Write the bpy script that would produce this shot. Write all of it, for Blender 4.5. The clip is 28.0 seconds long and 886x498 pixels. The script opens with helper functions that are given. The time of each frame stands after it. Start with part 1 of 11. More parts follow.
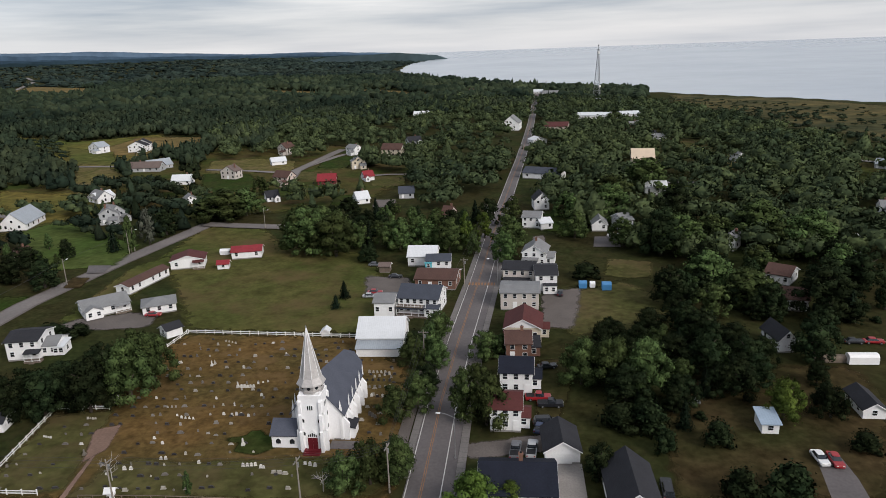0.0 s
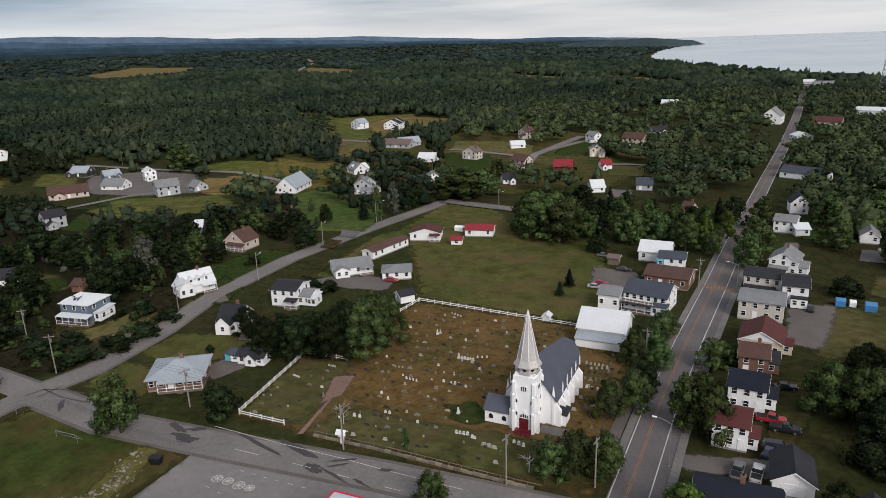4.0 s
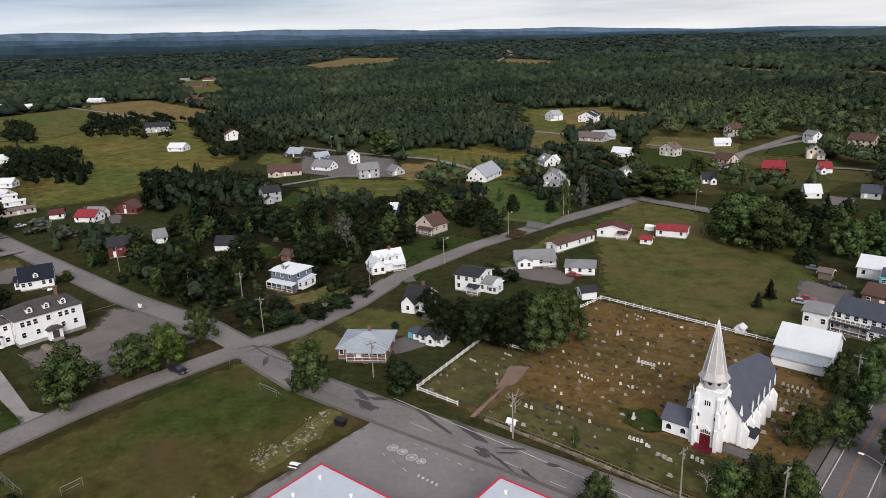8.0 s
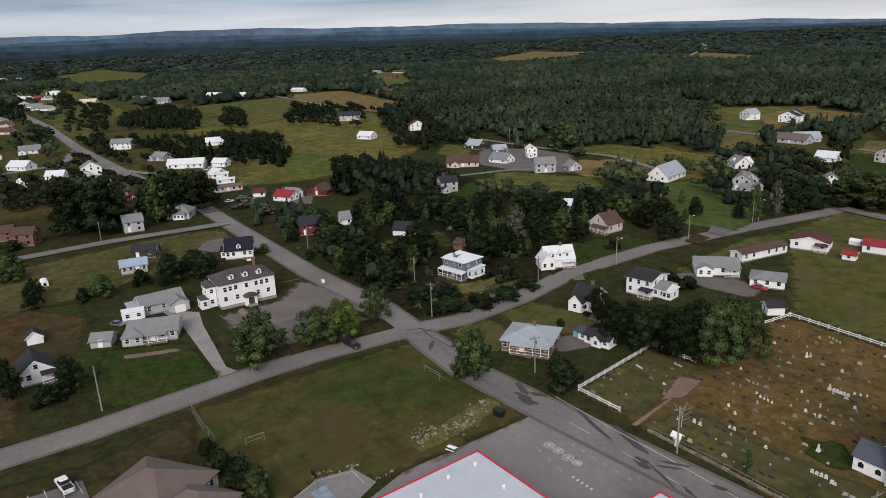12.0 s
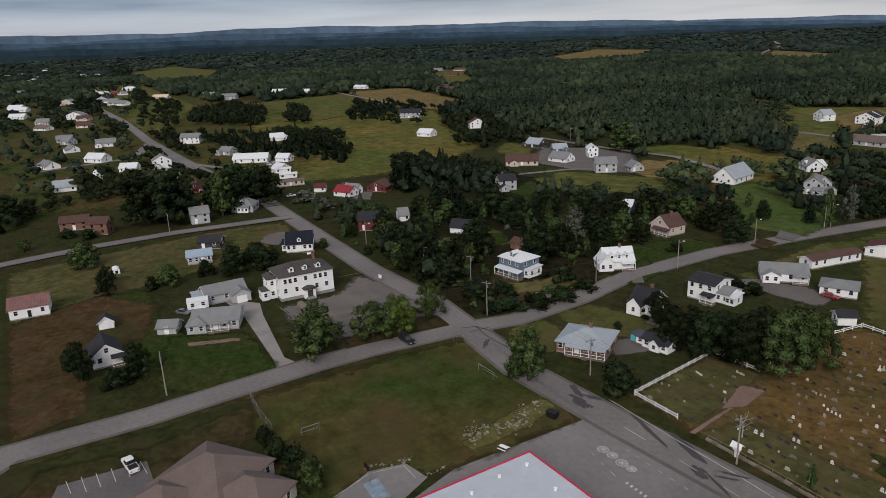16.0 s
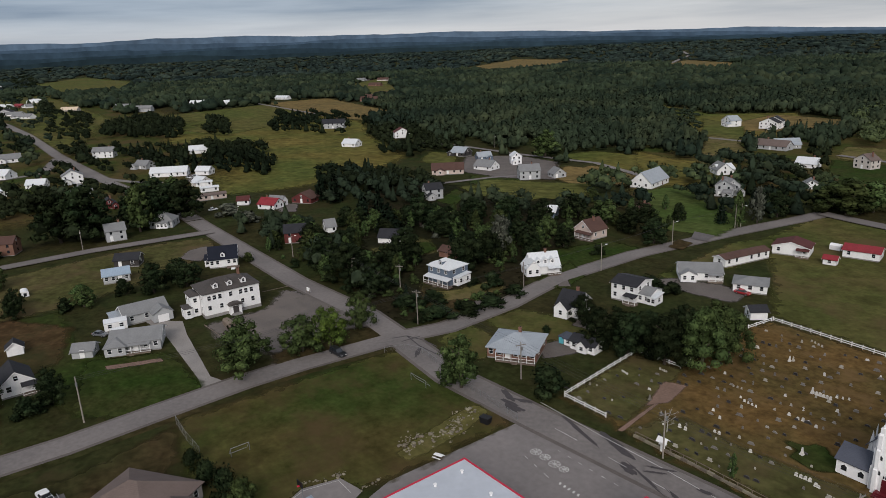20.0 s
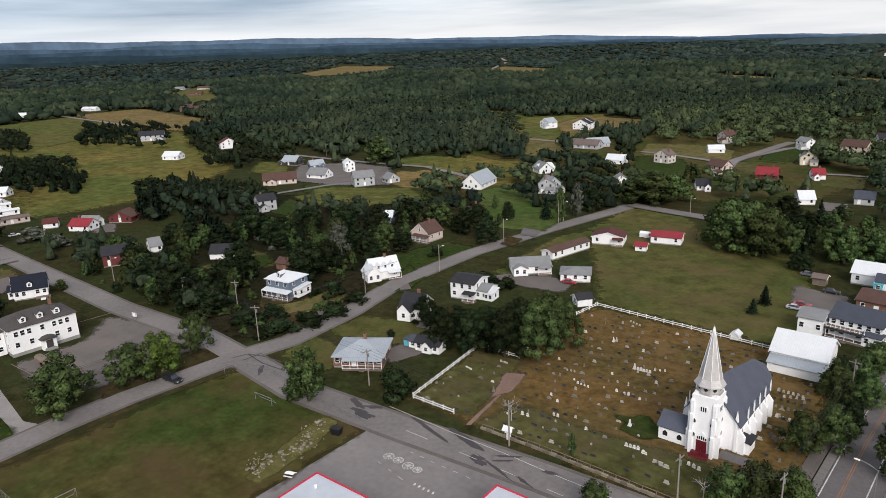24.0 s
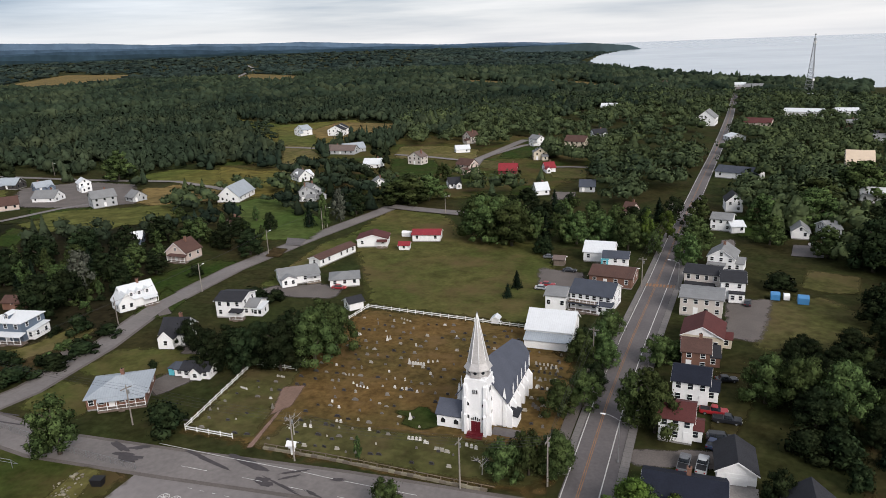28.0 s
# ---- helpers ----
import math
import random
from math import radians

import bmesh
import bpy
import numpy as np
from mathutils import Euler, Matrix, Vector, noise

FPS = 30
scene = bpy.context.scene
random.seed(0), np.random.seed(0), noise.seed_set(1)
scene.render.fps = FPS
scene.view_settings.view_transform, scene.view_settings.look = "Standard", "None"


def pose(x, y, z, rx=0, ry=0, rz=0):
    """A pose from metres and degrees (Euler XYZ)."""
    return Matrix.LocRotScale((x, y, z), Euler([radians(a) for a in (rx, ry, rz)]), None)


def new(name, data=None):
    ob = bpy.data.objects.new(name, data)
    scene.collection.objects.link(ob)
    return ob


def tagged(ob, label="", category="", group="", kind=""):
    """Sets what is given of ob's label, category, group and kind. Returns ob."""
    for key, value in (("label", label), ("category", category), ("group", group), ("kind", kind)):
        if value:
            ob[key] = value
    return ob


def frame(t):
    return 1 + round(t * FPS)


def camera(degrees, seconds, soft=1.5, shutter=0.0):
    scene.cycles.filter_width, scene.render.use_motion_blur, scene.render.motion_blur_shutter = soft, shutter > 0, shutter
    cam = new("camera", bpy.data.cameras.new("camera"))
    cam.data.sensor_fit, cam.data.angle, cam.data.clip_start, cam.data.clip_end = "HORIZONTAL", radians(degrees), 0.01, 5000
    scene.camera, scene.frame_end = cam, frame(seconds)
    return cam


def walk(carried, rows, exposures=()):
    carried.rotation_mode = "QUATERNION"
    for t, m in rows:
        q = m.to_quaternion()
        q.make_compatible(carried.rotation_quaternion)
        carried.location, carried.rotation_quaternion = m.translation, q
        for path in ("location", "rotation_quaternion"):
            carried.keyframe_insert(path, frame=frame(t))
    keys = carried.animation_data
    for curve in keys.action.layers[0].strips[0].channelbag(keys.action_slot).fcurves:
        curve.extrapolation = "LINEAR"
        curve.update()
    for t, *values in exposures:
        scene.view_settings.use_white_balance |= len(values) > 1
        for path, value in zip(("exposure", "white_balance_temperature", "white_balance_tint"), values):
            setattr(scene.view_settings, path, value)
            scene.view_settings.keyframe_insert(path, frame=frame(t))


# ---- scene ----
EYE = 72.0
cam = camera(65.55, 28.0, soft=0.85)
# seconds, and the camera's turn in degrees; it hovers in one place and pans
PATH = [
    (0.0, 73.72, 2.02, 9.92),
    (0.5, 73.68, 1.94, 13.04),
    (1.0, 73.62, 1.90, 15.92),
    (1.5, 73.54, 1.85, 18.41),
    (2.0, 73.47, 1.85, 20.44),
    (2.5, 73.41, 1.84, 22.38),
    (3.0, 73.35, 1.84, 24.61),
    (3.5, 73.30, 1.81, 26.99),
    (4.0, 73.24, 1.91, 29.63),
    (4.5, 73.19, 1.98, 31.79),
    (6.5, 73.14, 2.15, 39.30),
    (7.0, 73.13, 2.15, 41.33),
    (7.5, 73.13, 2.06, 43.24),
    (8.0, 73.11, 2.14, 45.49),
    (8.5, 73.09, 2.13, 48.04),
    (9.0, 73.10, 2.24, 50.54),
    (9.5, 73.11, 2.20, 52.72),
    (10.0, 73.10, 2.17, 54.62),
    (10.5, 73.14, 2.22, 56.50),
    (11.0, 73.13, 2.20, 57.91),
    (11.5, 73.17, 2.31, 58.99),
    (12.0, 73.18, 2.28, 60.21),
    (12.5, 73.19, 2.28, 61.95),
    (13.0, 73.21, 2.28, 63.42),
    (13.5, 73.22, 2.31, 64.38),
    (15.5, 73.19, 2.26, 65.49),
    (16.0, 73.20, 2.27, 65.15),
    (16.5, 73.21, 2.24, 64.83),
    (17.0, 73.27, 2.26, 64.50),
    (17.5, 73.76, 2.31, 64.19),
    (18.0, 73.76, 2.26, 63.62),
    (18.5, 73.75, 2.30, 61.86),
    (19.0, 73.73, 2.25, 60.52),
    (19.5, 73.73, 2.24, 59.73),
    (20.0, 73.73, 2.27, 58.95),
    (20.5, 73.74, 2.26, 57.69),
    (22.5, 73.76, 2.27, 51.97),
    (23.0, 73.76, 2.28, 49.76),
    (23.5, 73.73, 2.23, 46.99),
    (24.0, 73.72, 2.25, 45.06),
    (24.5, 73.70, 2.21, 43.75),
    (25.0, 73.68, 2.16, 41.51),
    (25.5, 73.64, 2.13, 38.21),
    (26.0, 73.61, 2.04, 34.86),
    (26.5, 73.58, 2.04, 31.81),
    (27.0, 73.54, 2.09, 29.70),
    (27.5, 73.53, 2.05, 27.50),
    (28.0, 73.50, 2.08, 25.04),
]
walk(cam, [(t, pose(0, 0, EYE, rx, ry, rz)) for t, rx, ry, rz in PATH],
     exposures=[(0.0, -0.16, 6560, 13), (4.0, -0.18, 6560, 13), (8.0, 0.04, 6560, 14), (12.0, -0.18, 6560, 14), (13.0, -0.33, 6560, 14), (14.0, -0.43, 6560, 14), (17.0, -0.48, 6560, 14), (20.0, -0.45, 6560, 13), (23.0, 0.02, 6560, 13), (25.0, 0.14, 6560, 13), (28.0, 0.07, 6560, 13)])

# ---- sky and sun: a grey, layered overcast ----
SUN_UP, SUN_AT = radians(33), radians(126)
world = bpy.data.worlds.new("overcast_sky")
scene.world = world
world.use_nodes = True
wn, wl = world.node_tree.nodes, world.node_tree.links
wn.clear()
w_out = wn.new("ShaderNodeOutputWorld")
w_bg = wn.new("ShaderNodeBackground")
w_sky = wn.new("ShaderNodeTexSky")
w_sky.sky_type = "NISHITA"
w_sky.sun_disc = False
w_sky.sun_elevation, w_sky.sun_rotation = SUN_UP, SUN_AT
w_scale = wn.new("ShaderNodeVectorMath")
w_scale.operation = "SCALE"
w_scale.inputs["Scale"].default_value = 0.13
w_co = wn.new("ShaderNodeTexCoord")
w_map = wn.new("ShaderNodeMapping")
w_map.inputs["Scale"].default_value = (1.6, 1.6, 21.0)
w_map.inputs["Rotation"].default_value = (0.012, -0.02, 0.4)
w_noise = wn.new("ShaderNodeTexNoise")
w_noise.inputs["Scale"].default_value = 1.5
w_noise.inputs["Detail"].default_value = 7
w_noise.inputs["Roughness"].default_value = 0.52
w_ramp = wn.new("ShaderNodeValToRGB")
w_ramp.color_ramp.elements[0].position = 0.33
w_ramp.color_ramp.elements[0].color = (0.33, 0.40, 0.50, 1)
w_ramp.color_ramp.elements[1].position = 0.65
w_ramp.color_ramp.elements[1].color = (0.88, 0.89, 0.90, 1)
mid = w_ramp.color_ramp.elements.new(0.48)
mid.color = (0.60, 0.64, 0.69, 1)
w_mix = wn.new("ShaderNodeMix")
w_mix.data_type = "RGBA"
w_mix.inputs[0].default_value = 0.86
wl.new(w_sky.outputs[0], w_scale.inputs[0])
wl.new(w_co.outputs["Generated"], w_map.inputs[0])
wl.new(w_map.outputs[0], w_noise.inputs["Vector"])
wl.new(w_noise.outputs[0], w_ramp.inputs[0])
wl.new(w_scale.outputs[0], w_mix.inputs[6])
w_sep = wn.new("ShaderNodeSeparateXYZ")
w_low = wn.new("ShaderNodeMapRange")
w_low.inputs[1].default_value, w_low.inputs[2].default_value = 0.025, 0.055
w_low.inputs[3].default_value, w_low.inputs[4].default_value = 1.1, 0.0
w_break = wn.new("ShaderNodeTexNoise")
w_break.inputs["Scale"].default_value, w_break.inputs["Detail"].default_value = 2.2, 3
w_mul = wn.new("ShaderNodeMath")
w_mul.operation = "MULTIPLY"
w_glow = wn.new("ShaderNodeMix")
w_glow.data_type = "RGBA"
w_glow.inputs[7].default_value = (0.86, 0.88, 0.90, 1)
wl.new(w_co.outputs["Generated"], w_sep.inputs[0])
wl.new(w_sep.outputs[2], w_low.inputs[0])
wl.new(w_map.outputs[0], w_break.inputs["Vector"])
wl.new(w_low.outputs[0], w_mul.inputs[0])
wl.new(w_break.outputs[0], w_mul.inputs[1])
wl.new(w_mul.outputs[0], w_glow.inputs[0])
w_west = wn.new("ShaderNodeVectorMath")
w_west.operation = "DOT_PRODUCT"
w_west.inputs[1].default_value = (-0.95, 0.05, 0.0)
w_side = wn.new("ShaderNodeMapRange")
w_side.inputs[1].default_value, w_side.inputs[2].default_value = 0.55, 1.0
w_side.inputs[3].default_value, w_side.inputs[4].default_value = 0.0, 0.8
w_blue = wn.new("ShaderNodeMix")
w_blue.data_type = "RGBA"
w_blue.blend_type = "MULTIPLY"
w_blue.inputs[7].default_value = (0.46, 0.61, 0.80, 1)
wl.new(w_co.outputs["Generated"], w_west.inputs[0])
wl.new(w_west.outputs["Value"], w_side.inputs[0])
wl.new(w_side.outputs[0], w_blue.inputs[0])
wl.new(w_ramp.outputs[0], w_blue.inputs[6])
wl.new(w_blue.outputs[2], w_glow.inputs[6])
wl.new(w_glow.outputs[2], w_mix.inputs[7])
wl.new(w_mix.outputs[2], w_bg.inputs[0])
wl.new(w_bg.outputs[0], w_out.inputs[0])
w_bg.inputs[1].default_value = 1.08

sun_data = bpy.data.lights.new("sun", "SUN")
sun_data.energy, sun_data.angle, sun_data.color = 3.0, radians(28), (1.0, 0.96, 0.9)
sun = new("sun", sun_data)
sun.matrix_world = pose(0, 0, 300, 90 - 33, 0, 180 - 126)

# ---- materials ----
MATS = {}


def mat(name, color, rough=0.8, spread=0.25, grain=2.0, patch=0.15, bump=0.15, metal=0.0, other=None, lines=None, tone=0.0, gloss=0.3, fleck=None):
    """A surface with grain at two scales; other: a second colour in patches; lines: (axis, per metre, depth) for boards, seams or courses;
    tone: how far one object differs from the next."""
    if name in MATS:
        return MATS[name]
    m = bpy.data.materials.new(name)
    m.use_nodes = True
    n, l = m.node_tree.nodes, m.node_tree.links
    b = n["Principled BSDF"]
    b.inputs["Roughness"].default_value = rough
    b.inputs["Metallic"].default_value = metal
    b.inputs["Specular IOR Level"].default_value = gloss
    co = n.new("ShaderNodeTexCoord")
    fine = n.new("ShaderNodeTexNoise")
    fine.inputs["Scale"].default_value, fine.inputs["Detail"].default_value = grain, 6
    wide = n.new("ShaderNodeTexNoise")
    wide.inputs["Scale"].default_value, wide.inputs["Detail"].default_value = patch, 4
    l.new(co.outputs["Object"], fine.inputs["Vector"])
    l.new(co.outputs["Object"], wide.inputs["Vector"])
    base = n.new("ShaderNodeMix")
    base.data_type = "RGBA"
    base.inputs[6].default_value = (*color, 1)
    base.inputs[7].default_value = (*(other or [c * (1 - spread) for c in color]), 1)
    ramp = n.new("ShaderNodeMapRange")
    ramp.inputs[1].default_value, ramp.inputs[2].default_value = 0.38, 0.62
    l.new(wide.outputs[0], ramp.inputs[0])
    l.new(ramp.outputs[0], base.inputs[0])
    hue = n.new("ShaderNodeHueSaturation")
    vary = n.new("ShaderNodeMapRange")
    vary.inputs[1].default_value, vary.inputs[2].default_value = 0.25, 0.75
    vary.inputs[3].default_value, vary.inputs[4].default_value = 1 - spread, 1 + spread
    l.new(fine.outputs[0], vary.inputs[0])
    last = vary.outputs[0]
    if rough == 0.95 and patch < 0.2:
        # tufts and trodden places a few metres across
        tuft = n.new("ShaderNodeTexNoise")
        tuft.inputs["Scale"].default_value, tuft.inputs["Detail"].default_value = max(patch * 7, 0.12), 7
        tuft.inputs["Roughness"].default_value = 0.62
        l.new(co.outputs["Object"], tuft.inputs["Vector"])
        worn = n.new("ShaderNodeMapRange")
        worn.inputs[1].default_value, worn.inputs[2].default_value = 0.3, 0.7
        worn.inputs[3].default_value, worn.inputs[4].default_value = 0.62, 1.38
        l.new(tuft.outputs[0], worn.inputs[0])
        both = n.new("ShaderNodeMath")
        both.operation = "MULTIPLY"
        l.new(last, both.inputs[0])
        l.new(worn.outputs[0], both.inputs[1])
        last = both.outputs[0]
    if tone:
        info = n.new("ShaderNodeObjectInfo")
        shift = n.new("ShaderNodeMapRange")
        shift.inputs[3].default_value, shift.inputs[4].default_value = 1 - tone, 1 + tone
        l.new(info.outputs["Random"], shift.inputs[0])
        mul = n.new("ShaderNodeMath")
        mul.operation = "MULTIPLY"
        l.new(last, mul.inputs[0])
        l.new(shift.outputs[0], mul.inputs[1])
        last = mul.outputs[0]
        turn = n.new("ShaderNodeMapRange")
        turn.inputs[3].default_value, turn.inputs[4].default_value = 0.5 - tone * 0.06, 0.5 + tone * 0.05
        l.new(info.outputs["Random"], turn.inputs[0])
        l.new(turn.outputs[0], hue.inputs["Hue"])
    l.new(last, hue.inputs["Value"])
    l.new(base.outputs[2], hue.inputs["Color"])
    color_out = hue.outputs[0]
    height = fine.outputs[0]
    strength = bump
    if lines:
        axis, per, depth = lines
        sep = n.new("ShaderNodeSeparateXYZ")
        l.new(co.outputs["Object"], sep.inputs[0])
        mulp = n.new("ShaderNodeMath")
        mulp.operation = "MULTIPLY"
        mulp.inputs[1].default_value = per
        l.new(sep.outputs["XYZ".index(axis)], mulp.inputs[0])
        fr = n.new("ShaderNodeMath")
        fr.operation = "FRACT"
        l.new(mulp.outputs[0], fr.inputs[0])
        gap = n.new("ShaderNodeMath")
        gap.operation = "LESS_THAN"
        gap.inputs[1].default_value = 0.12
        l.new(fr.outputs[0], gap.inputs[0])
        dark = n.new("ShaderNodeMix")
        dark.data_type = "RGBA"
        dark.blend_type = "MULTIPLY"
        dark.inputs[7].default_value = (1 - depth, 1 - depth, 1 - depth, 1)
        l.new(gap.outputs[0], dark.inputs[0])
        l.new(color_out, dark.inputs[6])
        color_out = dark.outputs[2]
        add = n.new("ShaderNodeMath")
        add.operation = "ADD"
        l.new(fr.outputs[0], add.inputs[0])
        l.new(fine.outputs[0], add.inputs[1])
        height = add.outputs[0]
    if fleck:
        vor = n.new("ShaderNodeTexNoise")
        vor.inputs["Scale"].default_value, vor.inputs["Detail"].default_value = fleck[0], 8
        vor.inputs["Roughness"].default_value = 0.65
        l.new(co.outputs["Object"], vor.inputs["Vector"])
        lim = n.new("ShaderNodeMapRange")
        lim.inputs[1].default_value, lim.inputs[2].default_value = fleck[1] - 0.06, fleck[1] + 0.14
        l.new(vor.outputs[0], lim.inputs[0])
        fm = n.new("ShaderNodeMix")
        fm.data_type = "RGBA"
        fm.inputs[7].default_value = (*fleck[2], 1)
        l.new(lim.outputs[0], fm.inputs[0])
        l.new(color_out, fm.inputs[6])
        color_out = fm.outputs[2]
    l.new(color_out, b.inputs["Base Color"])
    bp = n.new("ShaderNodeBump")
    bp.inputs["Strength"].default_value = strength
    bp.inputs["Distance"].default_value = 0.05
    l.new(height, bp.inputs["Height"])
    l.new(bp.outputs[0], b.inputs["Normal"])
    MATS[name] = m
    return m


GRASS = mat("grass", (0.026, 0.034, 0.0115), 0.95, 0.35, 0.7, 0.03, 0.6, other=(0.0323, 0.02933, 0.0119), fleck=(0.09, 0.58, (0.0425, 0.03485, 0.01657)), gloss=0.02)
LAWN = mat("lawn_grass", (0.0232, 0.0416, 0.0088), 0.95, 0.3, 0.9, 0.06, 0.5, other=(0.0352, 0.04, 0.0128), gloss=0.02)
FIELD = mat("sports_field_grass", (0.0352, 0.05104, 0.01276), 0.95, 0.22, 0.8, 0.03, 0.5, other=(0.06336, 0.05368, 0.01848), fleck=(0.045, 0.53, (0.0748, 0.05104, 0.02464)), gloss=0.02)
OPENF = mat("open_field_grass", (0.056, 0.066, 0.019), 0.95, 0.2, 0.8, 0.025, 0.5, other=(0.086, 0.076, 0.027), fleck=(0.035, 0.55, (0.104, 0.074, 0.036)), gloss=0.02)
DRY = mat("dry_cemetery_grass", (0.1137, 0.0696, 0.0261), 0.95, 0.3, 0.9, 0.05, 0.5, other=(0.08236, 0.06148, 0.0232), fleck=(0.12, 0.57, (0.145, 0.09048, 0.04176)), gloss=0.02)
MEADOW = mat("golden_meadow_grass", (0.118, 0.095, 0.028), 0.95, 0.3, 0.25, 0.012, 0.5, other=(0.07, 0.084, 0.022), gloss=0.02)
GREENF = mat("green_meadow_grass", (0.07, 0.08, 0.022), 0.95, 0.3, 0.25, 0.012, 0.5, other=(0.092, 0.083, 0.028), gloss=0.02)
BRIGHTF = mat("fresh_green_meadow", (0.046, 0.078, 0.019), 0.95, 0.25, 0.3, 0.03, 0.5, other=(0.062, 0.082, 0.024), gloss=0.02)
TANF = mat("cut_hay_field", (0.155, 0.11, 0.045), 0.95, 0.2, 0.3, 0.02, 0.5, other=(0.125, 0.095, 0.04), gloss=0.02)
ROUGH = mat("rough_scrub_grass", (0.0306, 0.03145, 0.0119), 0.95, 0.35, 0.6, 0.04, 0.6, other=(0.0527, 0.03655, 0.01785), gloss=0.02)
GRAVEL = mat("gravel", (0.1238, 0.1063, 0.09701), 0.9, 0.18, 3.0, 0.15, 0.5)
DARKGRAVEL = mat("dark_gravel", (0.147, 0.125, 0.1124), 0.9, 0.2, 3.0, 0.12, 0.5, other=(0.1134, 0.0987, 0.0903), fleck=(0.25, 0.62, (0.0735, 0.0693, 0.0525)))
SCRUB = mat("coastal_scrub_grass", (0.115, 0.092, 0.04), 0.95, 0.35, 0.15, 0.012, 0.5, other=(0.045, 0.048, 0.024), gloss=0.02, fleck=(0.03, 0.55, (0.03, 0.036, 0.02)))
YARDGRASS = mat("worn_yard_grass", (0.078, 0.071, 0.028), 0.95, 0.35, 0.5, 0.03, 0.5, other=(0.056, 0.058, 0.02), gloss=0.02, fleck=(0.05, 0.54, (0.095, 0.07, 0.036)))
DRYPLOT = mat("dry_overgrown_grass", (0.0522, 0.0369, 0.0162), 0.95, 0.35, 0.6, 0.03, 0.6, other=(0.072, 0.0414, 0.0225), gloss=0.02, fleck=(0.06, 0.56, (0.0324, 0.036, 0.0144)))
DRYLAWN = mat("dry_golden_lawn", (0.118, 0.101, 0.038), 0.95, 0.3, 0.6, 0.04, 0.5, other=(0.085, 0.080, 0.027), gloss=0.02, fleck=(0.07, 0.55, (0.14, 0.105, 0.055)))
TURQ = mat("turquoise_siding", (0.10, 0.42, 0.50), 0.6, 0.06, 3.0, 0.25, 0.2, lines=("Z", 5.0, 0.1))
DIRT = mat("bare_reddish_earth", (0.2, 0.128, 0.098), 0.95, 0.2, 2.0, 0.3, 0.5)
RUBBLE = mat("rubble_stone", (0.20, 0.175, 0.13), 0.95, 0.3, 3.0, 0.4, 0.5, tone=0.35)
ASPHALT = mat("asphalt", (0.121, 0.1075, 0.1075), 0.85, 0.15, 1.5, 0.09, 0.3, other=(0.09632, 0.08624, 0.08624), gloss=0.4)
OLDROAD = mat("old_grey_asphalt", (0.1792, 0.1602, 0.1523), 0.85, 0.15, 1.0, 0.06, 0.3, other=(0.1434, 0.1288, 0.1232), gloss=0.35)
YARD = mat("school_yard_asphalt", (0.1939, 0.1746, 0.169), 0.85, 0.12, 0.8, 0.04, 0.3, other=(0.1496, 0.1357, 0.1315), gloss=0.35)
TAR = mat("tar_patch", (0.058, 0.050, 0.052), 0.7, 0.15, 2.0, 0.3, 0.2)
CONC = mat("concrete", (0.26, 0.24, 0.225), 0.85, 0.15, 3.0, 0.2, 0.3)
PAVE = mat("pavement_concrete", (0.165, 0.152, 0.145), 0.85, 0.15, 3.0, 0.2, 0.3, lines=("Y", 0.6, 0.2))
# scrub and leaf litter, with the trees' shade put into its near-black colour
UNDER = mat("shade_dark_undergrowth", (0.0132, 0.0148, 0.0068), 0.95, 0.45, 0.6, 0.05, 0.8, other=(0.0216, 0.0184, 0.0096), gloss=0.02)
PAINTW = mat("white_road_paint", (0.55, 0.54, 0.52), 0.7, 0.25, 4.0, 0.5, 0.1)
PAINTY = mat("orange_road_paint", (0.27, 0.14, 0.07), 0.7, 0.25, 4.0, 0.5, 0.1)
PAINTB = mat("pale_blue_court_paint", (0.24, 0.30, 0.36), 0.7, 0.3, 2.0, 0.5, 0.1)
WHITE = mat("white_clapboard", (0.80, 0.80, 0.80), 0.6, 0.05, 3.0, 0.25, 0.2, lines=("Z", 5.0, 0.12))
CHURCHW = mat("white_church_boards", (0.86, 0.86, 0.87), 0.55, 0.04, 3.0, 0.3, 0.15, lines=("Z", 6.0, 0.05))
CREAM = mat("cream_siding", (0.58, 0.51, 0.4), 0.65, 0.06, 3.0, 0.25, 0.2, lines=("Z", 5.0, 0.12))
BEIGE = mat("beige_siding", (0.55, 0.50, 0.46), 0.65, 0.06, 3.0, 0.25, 0.2, lines=("Z", 5.0, 0.12))
PINK = mat("pale_pink_siding", (0.56, 0.46, 0.41), 0.65, 0.06, 3.0, 0.25, 0.2, lines=("Z", 5.0, 0.12))
BLUEW = mat("slate_blue_siding", (0.115, 0.15, 0.20), 0.65, 0.08, 3.0, 0.25, 0.2, lines=("Z", 5.0, 0.15))
GREYW = mat("grey_siding", (0.40, 0.41, 0.42), 0.65, 0.06, 3.0, 0.25, 0.2, lines=("Z", 5.0, 0.12))
REDW = mat("dark_red_siding", (0.13, 0.03, 0.028), 0.65, 0.1, 3.0, 0.25, 0.2, lines=("Z", 5.0, 0.15))
BROWNW = mat("brown_brick_wall", (0.20, 0.105, 0.075), 0.8, 0.15, 5.0, 0.4, 0.3, lines=("Z", 8.0, 0.2))
DARKW = mat("dark_weathered_boards", (0.055, 0.05, 0.048), 0.85, 0.2, 3.0, 0.4, 0.3, lines=("Z", 5.0, 0.2))
STONEF = mat("concrete_foundation", (0.26, 0.25, 0.24), 0.9, 0.15, 3.0, 0.4, 0.3)
R_DARK = mat("charcoal_shingles", (0.02652, 0.0273, 0.03276), 0.9, 0.18, 3.5, 0.35, 0.5, lines=("Z", 6.0, 0.15))
